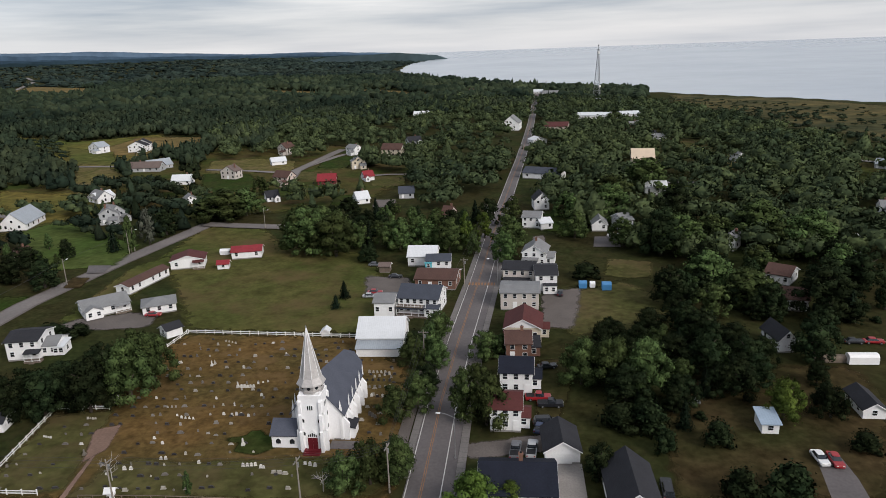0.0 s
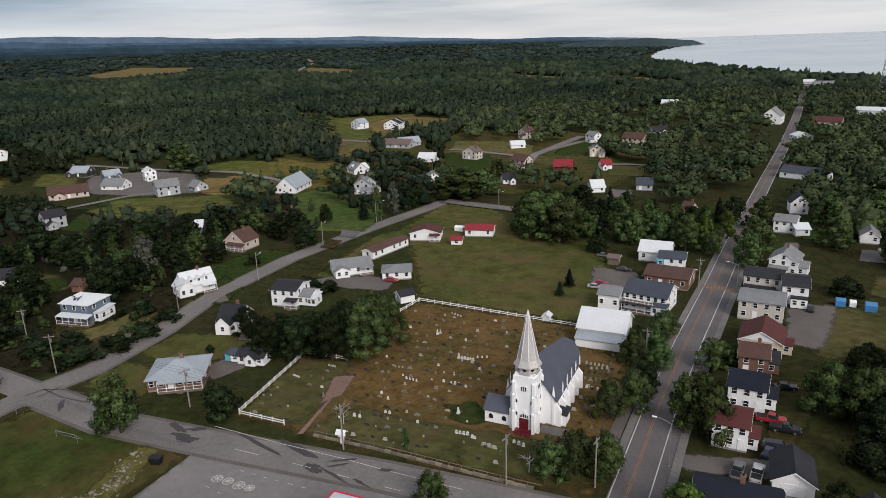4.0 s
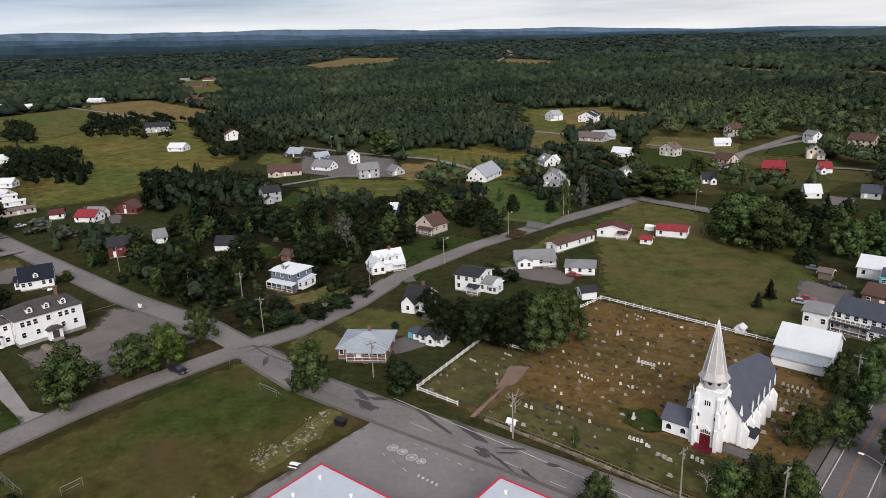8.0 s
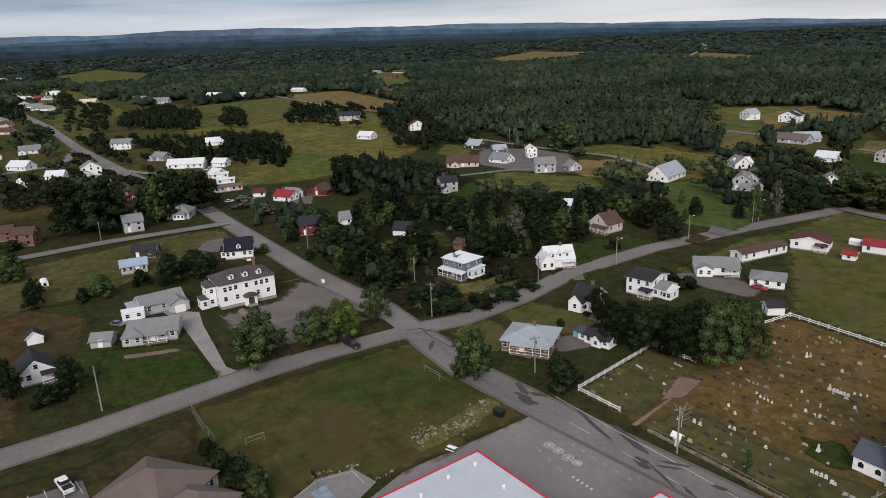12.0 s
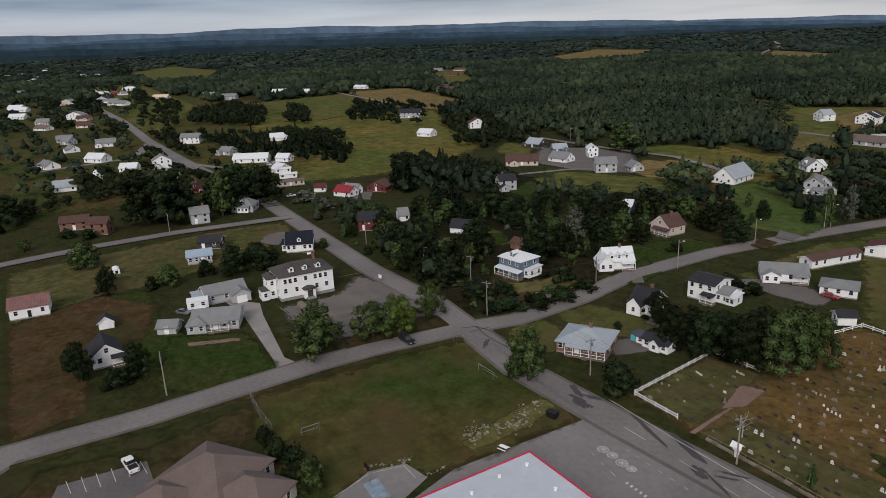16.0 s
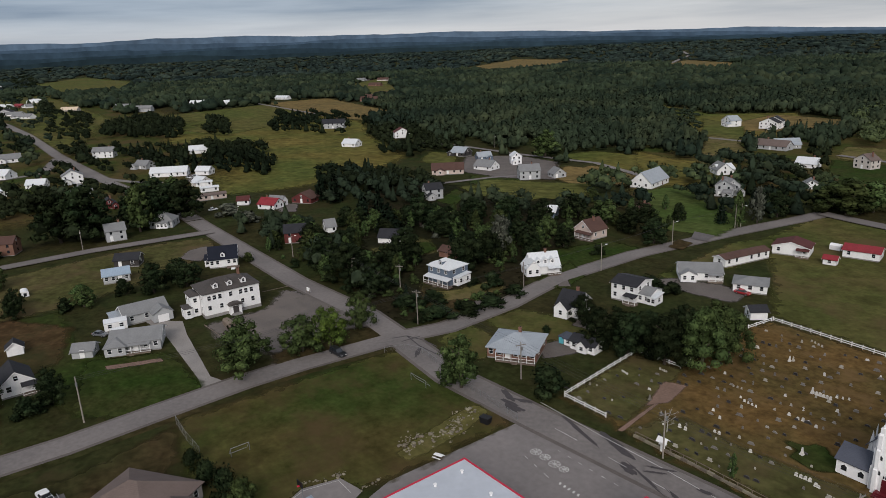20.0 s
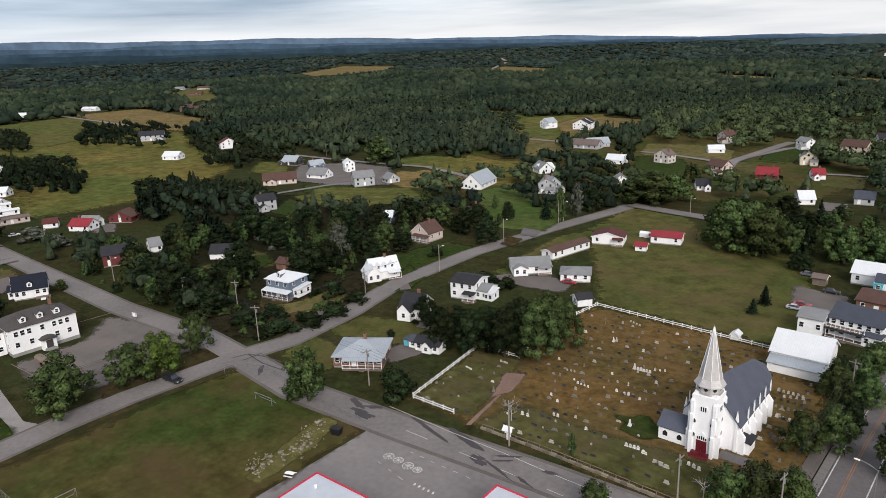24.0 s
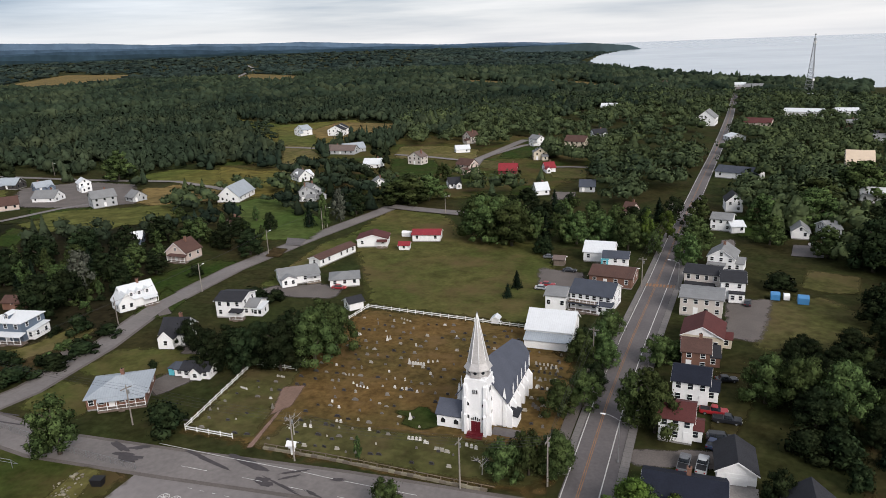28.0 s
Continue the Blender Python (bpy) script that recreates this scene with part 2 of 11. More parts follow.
R_NAVY = mat("navy_grey_shingles", (0.056, 0.064, 0.084), 0.88, 0.12, 3.5, 0.35, 0.5, lines=("Z", 6.0, 0.12))
R_CHURCH = mat("slate_blue_church_shingles", (0.078, 0.086, 0.112), 0.88, 0.10, 3.5, 0.35, 0.4, lines=("Z", 6.0, 0.10))
R_GREY = mat("light_grey_shingles", (0.204, 0.2082, 0.2125), 0.88, 0.12, 3.5, 0.35, 0.4, lines=("Z", 6.0, 0.10))
R_BROWN = mat("brown_shingles", (0.0897, 0.04836, 0.039), 0.9, 0.15, 3.5, 0.35, 0.5, lines=("Z", 6.0, 0.12))
R_MAROON = mat("maroon_shingles", (0.0897, 0.02652, 0.02496), 0.88, 0.15, 3.5, 0.35, 0.4, lines=("Z", 6.0, 0.12))
R_RED = mat("red_metal_roof", (0.24, 0.022, 0.030), 0.55, 0.12, 2.0, 0.35, 0.2, lines=("X", 2.2, 0.25))
R_WHITE = mat("white_metal_roof", (0.62, 0.64, 0.66), 0.5, 0.05, 2.0, 0.3, 0.15, lines=("X", 2.0, 0.10))
R_STEEL = mat("galvanised_metal_roof", (0.357, 0.391, 0.425), 0.45, 0.08, 2.0, 0.3, 0.15, 0.2, lines=("X", 2.0, 0.15))
R_BLUE = mat("pale_blue_metal_roof", (0.30, 0.38, 0.47), 0.5, 0.08, 2.0, 0.3, 0.15, lines=("X", 2.0, 0.15))
R_TAN = mat("tan_metal_roof", (0.60, 0.48, 0.36), 0.6, 0.06, 2.0, 0.3, 0.15, lines=("X", 2.0, 0.10))
R_TAUPE = mat("taupe_shingles", (0.1443, 0.1092, 0.0975), 0.9, 0.12, 3.5, 0.35, 0.4, lines=("Z", 7.0, 0.12))
R_INK = mat("dark_navy_shingles", (0.016, 0.019, 0.030), 0.9, 0.15, 3.5, 0.35, 0.4, lines=("Z", 6.0, 0.12), gloss=0.15)
R_SLATE = mat("dark_slate_shingles", (0.06864, 0.06084, 0.05772), 0.9, 0.15, 3.5, 0.35, 0.4, lines=("Z", 7.0, 0.12))
R_FLATW = mat("pale_roof_membrane", (0.46, 0.49, 0.54), 0.7, 0.06, 0.8, 0.12, 0.1, fleck=(0.2, 0.62, (0.38, 0.41, 0.46)))
R_RUST = mat("rusty_barn_roof", (0.20, 0.10, 0.095), 0.75, 0.2, 2.0, 0.5, 0.2, lines=("X", 1.3, 0.35))
STEEPLE = mat("silver_steeple_shingles", (0.48, 0.46, 0.45), 0.6, 0.12, 2.5, 0.5, 0.3, 0.15, lines=("Z", 3.5, 0.15))
REDTRIM = mat("red_painted_trim", (0.50, 0.02, 0.05), 0.5, 0.08, 2.0, 0.4, 0.1)
DOORRED = mat("dark_red_door", (0.12, 0.012, 0.018), 0.5, 0.1, 3.0, 0.5, 0.1)
TRIM = mat("white_trim_paint", (0.80, 0.80, 0.80), 0.5, 0.04, 3.0, 0.4, 0.05)
GLASS = mat("window_glass", (0.018, 0.022, 0.028), 0.08, 0.2, 1.0, 0.5, 0.02, gloss=0.8)
WOOD = mat("weathered_wood", (0.16, 0.125, 0.10), 0.85, 0.2, 4.0, 0.8, 0.3, tone=0.15)
POLE = mat("grey_pole_wood", (0.24, 0.215, 0.19), 0.85, 0.2, 3.0, 0.8, 0.3, tone=0.2)
STEEL = mat("grey_galvanised_steel", (0.27, 0.275, 0.28), 0.45, 0.1, 3.0, 0.5, 0.05, 0.5)
WIRE = mat("black_cable", (0.03, 0.03, 0.032), 0.6, 0.1, 3.0, 0.5, 0.05)
BLACK = mat("black_plastic", (0.012, 0.012, 0.014), 0.6, 0.1, 3.0, 0.5, 0.05)
BARK = mat("tree_bark", (0.075, 0.060, 0.048), 0.95, 0.3, 5.0, 1.0, 0.6, tone=0.25)
BIRCH = mat("pale_birch_bark", (0.42, 0.40, 0.37), 0.9, 0.2, 5.0, 1.0, 0.4)
LEAF = mat("broadleaf_foliage", (0.040, 0.061, 0.022), 0.85, 0.3, 9.0, 3.0, 0.3, other=(0.060, 0.084, 0.029), tone=0.4, gloss=0.02)
LIGHTLEAF = mat("bright_green_foliage", (0.07225, 0.1062, 0.0221), 0.85, 0.3, 9.0, 3.0, 0.3, other=(0.051, 0.0782, 0.0187), tone=0.22, gloss=0.02)
GREYLEAF = mat("silver_grey_foliage", (0.0864, 0.0936, 0.072), 0.85, 0.25, 1.6, 0.35, 0.3, tone=0.2, gloss=0.02)
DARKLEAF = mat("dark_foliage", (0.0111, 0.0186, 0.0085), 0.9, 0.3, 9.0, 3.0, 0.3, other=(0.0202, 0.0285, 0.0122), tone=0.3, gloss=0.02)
NEEDLE = mat("spruce_needles", (0.0105, 0.0185, 0.0105), 0.9, 0.3, 2.0, 0.35, 0.3, tone=0.3, gloss=0.02)
STONES = [mat("pale_marble", (0.36, 0.335, 0.29), 0.7, 0.15, 6.0, 2.0, 0.2, tone=0.2),
          mat("grey_granite", (0.185, 0.17, 0.15), 0.6, 0.15, 9.0, 2.0, 0.2, tone=0.25),
          mat("dark_granite", (0.045, 0.042, 0.042), 0.35, 0.15, 9.0, 2.0, 0.1, tone=0.3),
          mat("white_marble", (0.62, 0.60, 0.56), 0.65, 0.1, 6.0, 2.0, 0.2, tone=0.12)]


def by_clump(m, spread):
    """Each clump of leaves has its own tone."""
    n, l = m.node_tree.nodes, m.node_tree.links
    geo = n.new("ShaderNodeNewGeometry")
    tone = n.new("ShaderNodeMapRange")
    tone.inputs[3].default_value, tone.inputs[4].default_value = 1 - spread, 1 + spread
    l.new(geo.outputs["Random Per Island"], tone.inputs[0])
    b = n["Principled BSDF"]
    old = b.inputs["Base Color"].links[0].from_socket
    mul = n.new("ShaderNodeVectorMath")
    mul.operation = "SCALE"
    l.new(old, mul.inputs[0])
    l.new(tone.outputs[0], mul.inputs["Scale"])
    l.new(mul.outputs[0], b.inputs["Base Color"])
    return m


for foliage in (LEAF, LIGHTLEAF, GREYLEAF, DARKLEAF, NEEDLE):
    by_clump(foliage, 0.5)


def paint(name, color, rough=0.3):
    return mat(name, color, rough, 0.05, 2.0, 0.5, 0.02, gloss=0.5)


# ---- helpers for building ----
class Shape:
    """Gathers boxes, prisms and sheets into one mesh."""

    def __init__(self):
        self.v, self.f = [], []

    def face(self, *pts):
        k = len(self.v)
        self.v += [tuple(p) for p in pts]
        self.f.append(tuple(range(k, k + len(pts))))
        return self

    def solid(self, low, high):
        """A prism between two rings of equally many points."""
        k, n = len(self.v), len(low)
        self.v += [tuple(p) for p in low] + [tuple(p) for p in high]
        self.f.append(tuple(range(k + n - 1, k - 1, -1)))
        self.f.append(tuple(range(k + n, k + 2 * n)))
        for i in range(n):
            j = (i + 1) % n
            self.f.append((k + i, k + j, k + n + j, k + n + i))
        return self

    def box(self, x0, x1, y0, y1, z0, z1):
        return self.solid([(x0, y0, z0), (x1, y0, z0), (x1, y1, z0), (x0, y1, z0)],
                          [(x0, y0, z1), (x1, y0, z1), (x1, y1, z1), (x0, y1, z1)])

    def bar(self, a, b, r, n=6, r2=None):
        """A round bar from a to b."""
        a, b = Vector(a), Vector(b)
        q = (b - a).to_track_quat("Z", "Y")
        ring = [Vector((math.cos(2 * math.pi * i / n), math.sin(2 * math.pi * i / n), 0)) for i in range(n)]
        return self.solid([a + q @ (p * r) for p in ring], [b + q @ (p * (r if r2 is None else r2)) for p in ring])

    def ring(self, x, y, r, z0, z1, n=12, r2=None, turn=0.0):
        c = [(math.cos(2 * math.pi * i / n + turn), math.sin(2 * math.pi * i / n + turn)) for i in range(n)]
        r2 = r if r2 is None else r2
        return self.solid([(x + r * a, y + r * b, z0) for a, b in c], [(x + r2 * a, y + r2 * b, z1) for a, b in c])

    def mesh(self, name, material, smooth=False):
        me = bpy.data.meshes.new(name)
        me.from_pydata(self.v, [], self.f)
        me.materials.append(material)
        if smooth:
            me.polygons.foreach_set("use_smooth", [True] * len(me.polygons))
        me.update()
        return me


def part(name, shape, material, parent, label="", smooth=False, m=None):
    """One mesh object under a thing or a part; shape may be a Shape or a ready mesh."""
    me = shape.mesh(name, material, smooth) if isinstance(shape, Shape) else shape
    ob = new(name, me)
    ob.parent = parent
    if m is not None:
        ob.matrix_basis = m
    return tagged(ob, label)


def thing(name, m, label, category, group="", kind=""):
    ob = new(name)
    ob.empty_display_size = 0.5
    ob.matrix_basis = m
    return tagged(ob, label, category, group, kind)


def single(name, shape, material, m, label, category="", group="", kind="", smooth=False):
    me = shape.mesh(name, material, smooth) if isinstance(shape, Shape) else shape
    ob = new(name, me)
    ob.matrix_basis = m
    return tagged(ob, label, category, group, kind)


def np_mesh(name, verts, faces, material, smooth=False, normals=None):
    """A mesh from arrays: verts n x 3, faces n x 3 or n x 4; normals: one a vertex, for soft foliage."""
    me = bpy.data.meshes.new(name)
    faces = np.asarray(faces, dtype=np.int32)
    count, size = faces.shape
    me.vertices.add(len(verts))
    me.vertices.foreach_set("co", np.asarray(verts, dtype=np.float32).ravel())
    me.loops.add(count * size)
    me.loops.foreach_set("vertex_index", faces.ravel())
    me.polygons.add(count)
    me.polygons.foreach_set("loop_start", np.arange(count, dtype=np.int32) * size)
    if smooth or normals is not None:
        me.polygons.foreach_set("use_smooth", np.ones(count, dtype=bool))
    me.materials.append(material)
    me.update(calc_edges=True)
    if normals is not None:
        normals = normals / np.maximum(1e-6, np.linalg.norm(normals, axis=1))[:, None]
        me.normals_split_custom_set_from_vertices(normals.astype(np.float32))
    return me


# ---- the lie of the land ----
def ease(a, b, v):
    k = np.clip((v - a) / (b - a), 0, 1)
    return k * k * (3 - 2 * k)


def ground(x, y):
    """Height of the land: flat in the village, rising gently inland."""
    d = np.hypot(x, y)
    az = np.degrees(np.arctan2(x, y))
    k = 1 - ease(-30, 0, az)
    k = np.where((az > 90) | (az < -150), 0.0, k)
    return k * 0.012 * np.maximum(0, d - 320) * ease(320, 700, d)


def at(x, y, rot=0.0, dz=0.0):
    return pose(x, y, float(ground(x, y)) + dz, 0, 0, rot)


COAST = [(3600, -900), (1500, 300), (700, 640), (338, 826), (267, 915), (184, 994), (133, 1059), (65, 1124), (-111, 1338), (-253, 1560), (-415, 1850), (-494, 2079), (-540, 2358), (-572, 2663), (-577, 2984), (-531, 3206), (-640, 3420), (-1080, 4950), (6000, 4950), (6000, -900)]


def inside(poly, x, y):
    """Which of the points lie within the polygon."""
    x, y = np.asarray(x, float), np.asarray(y, float)
    hit = np.zeros(x.shape, bool)
    for (ax, ay), (bx, by) in zip(poly, poly[1:] + poly[:1]):
        cross = (ay > y) != (by > y)
        hit ^= cross & (x < (bx - ax) * (y - ay) / ((by - ay) or 1e-9) + ax)
    return hit


TAKEN = []    # circles and strips that trees keep clear of


def clear(x, y, margin=0.0):
    for kind, *v in TAKEN:
        if kind == "disc":
            if (x - v[0]) ** 2 + (y - v[1]) ** 2 < (v[2] + margin) ** 2:
                return False
        else:
            ax, ay, bx, by, r = v
            k = max(0.0, min(1.0, ((x - ax) * (bx - ax) + (y - ay) * (by - ay)) / ((bx - ax) ** 2 + (by - ay) ** 2)))
            if (x - ax - k * (bx - ax)) ** 2 + (y - ay - k * (by - ay)) ** 2 < (r + margin) ** 2:
                return False
    return True


# ---- land, sea and far hills ----
def build_land():
    rings = [0.0, 12.0]
    while rings[-1] < 4900:
        rings.append(rings[-1] * 1.022 + 1.0)
    az = np.radians(np.concatenate([np.arange(-110, -16, 0.9), np.arange(-16, -8, 0.15), np.arange(-8, 40, 0.9), np.arange(40, 250, 3.0)]))
    d = np.array(rings)
    x, y = np.outer(d, np.sin(az)), np.outer(d, np.cos(az))
    z = ground(x, y)
    sea = inside(COAST, x, y)
    z = np.where(sea, -14.0, z)
    n, k = x.shape
    i, j = np.meshgrid(np.arange(n - 1), np.arange(k), indexing="ij")
    j2 = (j + 1) % k
    faces = np.stack([i * k + j, (i + 1) * k + j, (i + 1) * k + j2, i * k + j2], -1).reshape(-1, 4)
    faces = faces[:, ::-1]
    me = np_mesh("ground", np.stack([x, y, z], -1).reshape(-1, 3), faces, GRASS, True)
    single("ground", me, GRASS, Matrix(), "rough green and brown grassland of the village and its woods", "ground", kind="structure")


def build_sea():
    rings = [300.0]
    while rings[-1] < 4900:
        rings.append(rings[-1] * 1.03)
    az = np.radians(np.concatenate([np.arange(-24, -6, 0.2), np.arange(-6, 112, 0.75)]))
    d = np.array(rings)
    x, y = np.outer(d, np.sin(az)), np.outer(d, np.cos(az))
    z = -5.0 + 0.0118 * np.maximum(0, d - 700)[:, None] + 0 * x
    n, k = x.shape
    i, j = np.meshgrid(np.arange(n - 1), np.arange(k - 1), indexing="ij")
    faces = np.stack([i * k + j, i * k + j + 1, (i + 1) * k + j + 1, (i + 1) * k + j], -1).reshape(-1, 4)
    wet = inside(COAST, x, y).ravel()
    faces = faces[wet[faces].any(1)]
    water = mat("grey_sea_water", (0.40, 0.44, 0.47), 0.2, 0.04, 0.02, 0.003, 0.05, other=(0.35, 0.39, 0.43), gloss=0.5)
    single("water", np_mesh("water", np.stack([x, y, z], -1).reshape(-1, 3), faces[:, ::-1], water, True), water, Matrix(),
           "calm pale grey sea of a wide bay", "sea", kind="structure")


def build_hills():
    """Two far ridges, with the blue haze of distance put into their colours."""
    table_az = [-130, -96, -81, -64, -46, -33, -27, -19, -13.5, -10.5, -9.5]
    crest = np.array([1.3, 1.40, 1.48, 1.32, 0.86, 0.44, 0.20, 0.0, -0.25, -0.6, -0.95])
    foot = np.array([-0.2, -0.05, 0.0, -0.1, -0.2, -0.3, -0.35, -0.4, -0.6, -0.9, -1.15])
    # each nearer ridge stands lower, with less haze painted in: darker and greener
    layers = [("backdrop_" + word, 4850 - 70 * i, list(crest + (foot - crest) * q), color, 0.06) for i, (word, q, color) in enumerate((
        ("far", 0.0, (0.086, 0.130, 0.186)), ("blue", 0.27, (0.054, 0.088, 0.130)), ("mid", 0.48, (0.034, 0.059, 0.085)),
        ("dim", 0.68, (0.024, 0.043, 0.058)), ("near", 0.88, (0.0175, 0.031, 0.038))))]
    # the headland's colour holds some bluish haze as well
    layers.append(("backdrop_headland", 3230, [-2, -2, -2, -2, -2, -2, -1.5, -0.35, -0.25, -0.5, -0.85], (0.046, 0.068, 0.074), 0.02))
    walk_r = np.random.default_rng(3)
    for k, (name, dist, elev, color, rag) in enumerate(layers):
        m = mat("haze_tint_" + name, color, 1.0, 0.22, 0.02, 0.004, 0.0, gloss=0.0, fleck=(0.006, 0.56, tuple(c * 1.25 for c in color)))
        az = np.arange(-130, -9.4, 0.1)
        e = np.interp(az, table_az, elev)
        e = e + rag * (np.sin(az * 0.31 + k * 2) + 0.4 * np.sin(az * 0.83 + k) + 0.12 * np.sin(az * 2.7)) * np.interp(az, [-130, -25, -15, -9], [1.6, 1, 0.3, 0])
        e = e + np.convolve(walk_r.normal(0, 0.02, len(az)), np.ones(7) / 7, "same")
        top = EYE + dist * np.tan(np.radians(e))
        a = np.radians(az)
        low = np.stack([dist * np.sin(a), dist * np.cos(a), np.full_like(a, -30)], -1)
        high = np.stack([dist * np.sin(a), dist * np.cos(a), top], -1)
        back = np.stack([(dist + 60) * np.sin(a), (dist + 60) * np.cos(a), top - 10], -1)
        n = len(a)
        i = np.arange(n - 1)
        faces = np.concatenate([np.stack([i, i + 1, n + i + 1, n + i], -1), np.stack([n + i, n + i + 1, 2 * n + i + 1, 2 * n + i], -1)])
        single(name, np_mesh(name, np.concatenate([low, high, back]), faces, m, True), m, Matrix(), "long wooded hills with blue distance haze in their colour", "hills", kind="structure")


build_land()
build_sea()
build_hills()


SOFT_EDGED = (GRASS, LAWN, FIELD, OPENF, DRY, MEADOW, GREENF, BRIGHTF, TANF, ROUGH, YARDGRASS, DRYLAWN, DRYPLOT, UNDER, SCRUB, DIRT, DARKGRAVEL, GRAVEL)


def frayed(m):
    """Lets a ground cover thin out towards its rim, where the mesh says so."""
    n, l = m.node_tree.nodes, m.node_tree.links
    rim = n.new("ShaderNodeAttribute")
    rim.attribute_name = "rim"
    co = n.new("ShaderNodeTexCoord")
    tufts = n.new("ShaderNodeTexNoise")
    tufts.inputs["Scale"].default_value, tufts.inputs["Detail"].default_value = 0.35, 6
    l.new(co.outputs["Object"], tufts.inputs["Vector"])
    less = n.new("ShaderNodeMath")
    less.operation = "SUBTRACT"
    l.new(tufts.outputs[0], less.inputs[0])
    l.new(rim.outputs["Fac"], less.inputs[1])
    fade = n.new("ShaderNodeMapRange")
    fade.inputs[1].default_value, fade.inputs[2].default_value = -0.28, 0.12
    l.new(less.outputs[0], fade.inputs[0])
    l.new(fade.outputs[0], n["Principled BSDF"].inputs["Alpha"])


for cover in SOFT_EDGED[1:]:
    frayed(cover)


def to_rim(pts, x, y):
    """How far points lie from the outline, positive within it."""
    best = np.full(x.shape, 1e9)
    for (ax, ay), (bx, by) in zip(pts, pts[1:] + pts[:1]):
        dx, dy = bx - ax, by - ay
        k = np.clip(((x - ax) * dx + (y - ay) * dy) / max(1e-9, dx * dx + dy * dy), 0, 1)
        best = np.minimum(best, np.hypot(x - ax - k * dx, y - ay - k * dy))
    return np.where(inside(pts, x, y), best, -best)


def soft_sheet(name, pts, material, z):
    """A mesh that follows the land and knows where its rim is."""
    ring = pts + pts[:1]
    length = sum(math.dist(a, b) for a, b in zip(ring, ring[1:]))
    area = abs(sum(a[0] * b[1] - a[1] * b[0] for a, b in zip(ring, ring[1:]))) / 2
    wide = min(3.0 + 0.012 * length, 0.9 * area / length)
    xs, ys = [p[0] for p in pts], [p[1] for p in pts]
    cell = max(0.6 * wide, (max(xs) - min(xs)) / 44, (max(ys) - min(ys)) / 44)
    gx, gy = np.meshgrid(np.arange(min(xs) - cell, max(xs) + 2 * cell, cell), np.arange(min(ys) - cell, max(ys) + 2 * cell, cell), indexing="ij")
    d = to_rim(pts, gx, gy)
    n, k = gx.shape
    i, j = np.meshgrid(np.arange(n - 1), np.arange(k - 1), indexing="ij")
    faces = np.stack([i * k + j, (i + 1) * k + j, (i + 1) * k + j + 1, i * k + j + 1], -1).reshape(-1, 4)
    faces = faces[(d.ravel()[faces] > -0.5 * wide).any(1)]
    used, faces = np.unique(faces, return_inverse=True)
    faces = faces.reshape(-1, 4)
    x, y = gx.ravel()[used], gy.ravel()[used]
    me = np_mesh(name, np.stack([x, y, ground(x, y) + z], -1), faces, material)
    rim = me.attributes.new("rim", "FLOAT", "POINT")
    rim.data.foreach_set("value", np.clip(0.5 - d.ravel()[used] / wide, 0, 1.2).astype(np.float32))
    return me


def sheet(name, pts, material, label, z=0.03, cuts=0, kind="structure", category="ground"):
    """A patch of ground laid over the land; grass and gravel thin out at the rim."""
    if material in SOFT_EDGED:
        return single(name, soft_sheet(name, pts, material, z), material, Matrix(), label, category, kind=kind)
    bm = bmesh.new()
    bm.faces.new([bm.verts.new((x, y, 0)) for x, y in pts])
    if cuts:
        bmesh.ops.triangulate(bm, faces=bm.faces)
        for _ in range(cuts):
            bmesh.ops.subdivide_edges(bm, edges=bm.edges, cuts=1, use_grid_fill=True)
    for v in bm.verts:
        v.co.z = float(ground(v.co.x, v.co.y)) + z
    bmesh.ops.recalc_face_normals(bm, faces=bm.faces)
    if bm.faces and next(iter(bm.faces)).normal.z < 0:
        bmesh.ops.reverse_faces(bm, faces=bm.faces)
    me = bpy.data.meshes.new(name)
    bm.to_mesh(me)
    bm.free()
    me.materials.append(material)
    return single(name, me, material, Matrix(), label, category, kind=kind)


def offset_line(pts, off):
    """The line moved sideways (to its left) by off, with mitred corners."""
    p = [Vector(q) for q in pts]
    out = []
    for i, q in enumerate(p):
        a = (q - p[i - 1]).normalized() if i else (p[1] - q).normalized()
        b = (p[i + 1] - q).normalized() if i < len(p) - 1 else a
        m = (Vector((-a.y, a.x)) + Vector((-b.y, b.x))).normalized()
        k = max(0.5, m.dot(Vector((-b.y, b.x))))
        out.append(q + m * (off / k))
    return out


def resample(pts, step):
    out = [Vector(pts[0])]
    for a, b in zip(pts, pts[1:]):
        a, b = Vector(a), Vector(b)
        n = max(1, int((b - a).length / step))
        out += [a.lerp(b, (i + 1) / n) for i in range(n)]
    return out


def strip_shape(pts, left, right, z, thick=0.0, step=25.0):
    """A band between two offsets of a line; with thickness it is a raised slab."""
    pts = resample(pts, step)
    l, r = offset_line(pts, left), offset_line(pts, right)
    s = Shape()
    for i in range(len(pts) - 1):
        q = [(p.x, p.y, float(ground(p.x, p.y)) + z) for p in (r[i], r[i + 1], l[i + 1], l[i])]
        if thick:
            s.solid([(a, b, c - thick) for a, b, c in q], q)
        else:
            s.face(*q)
    return s


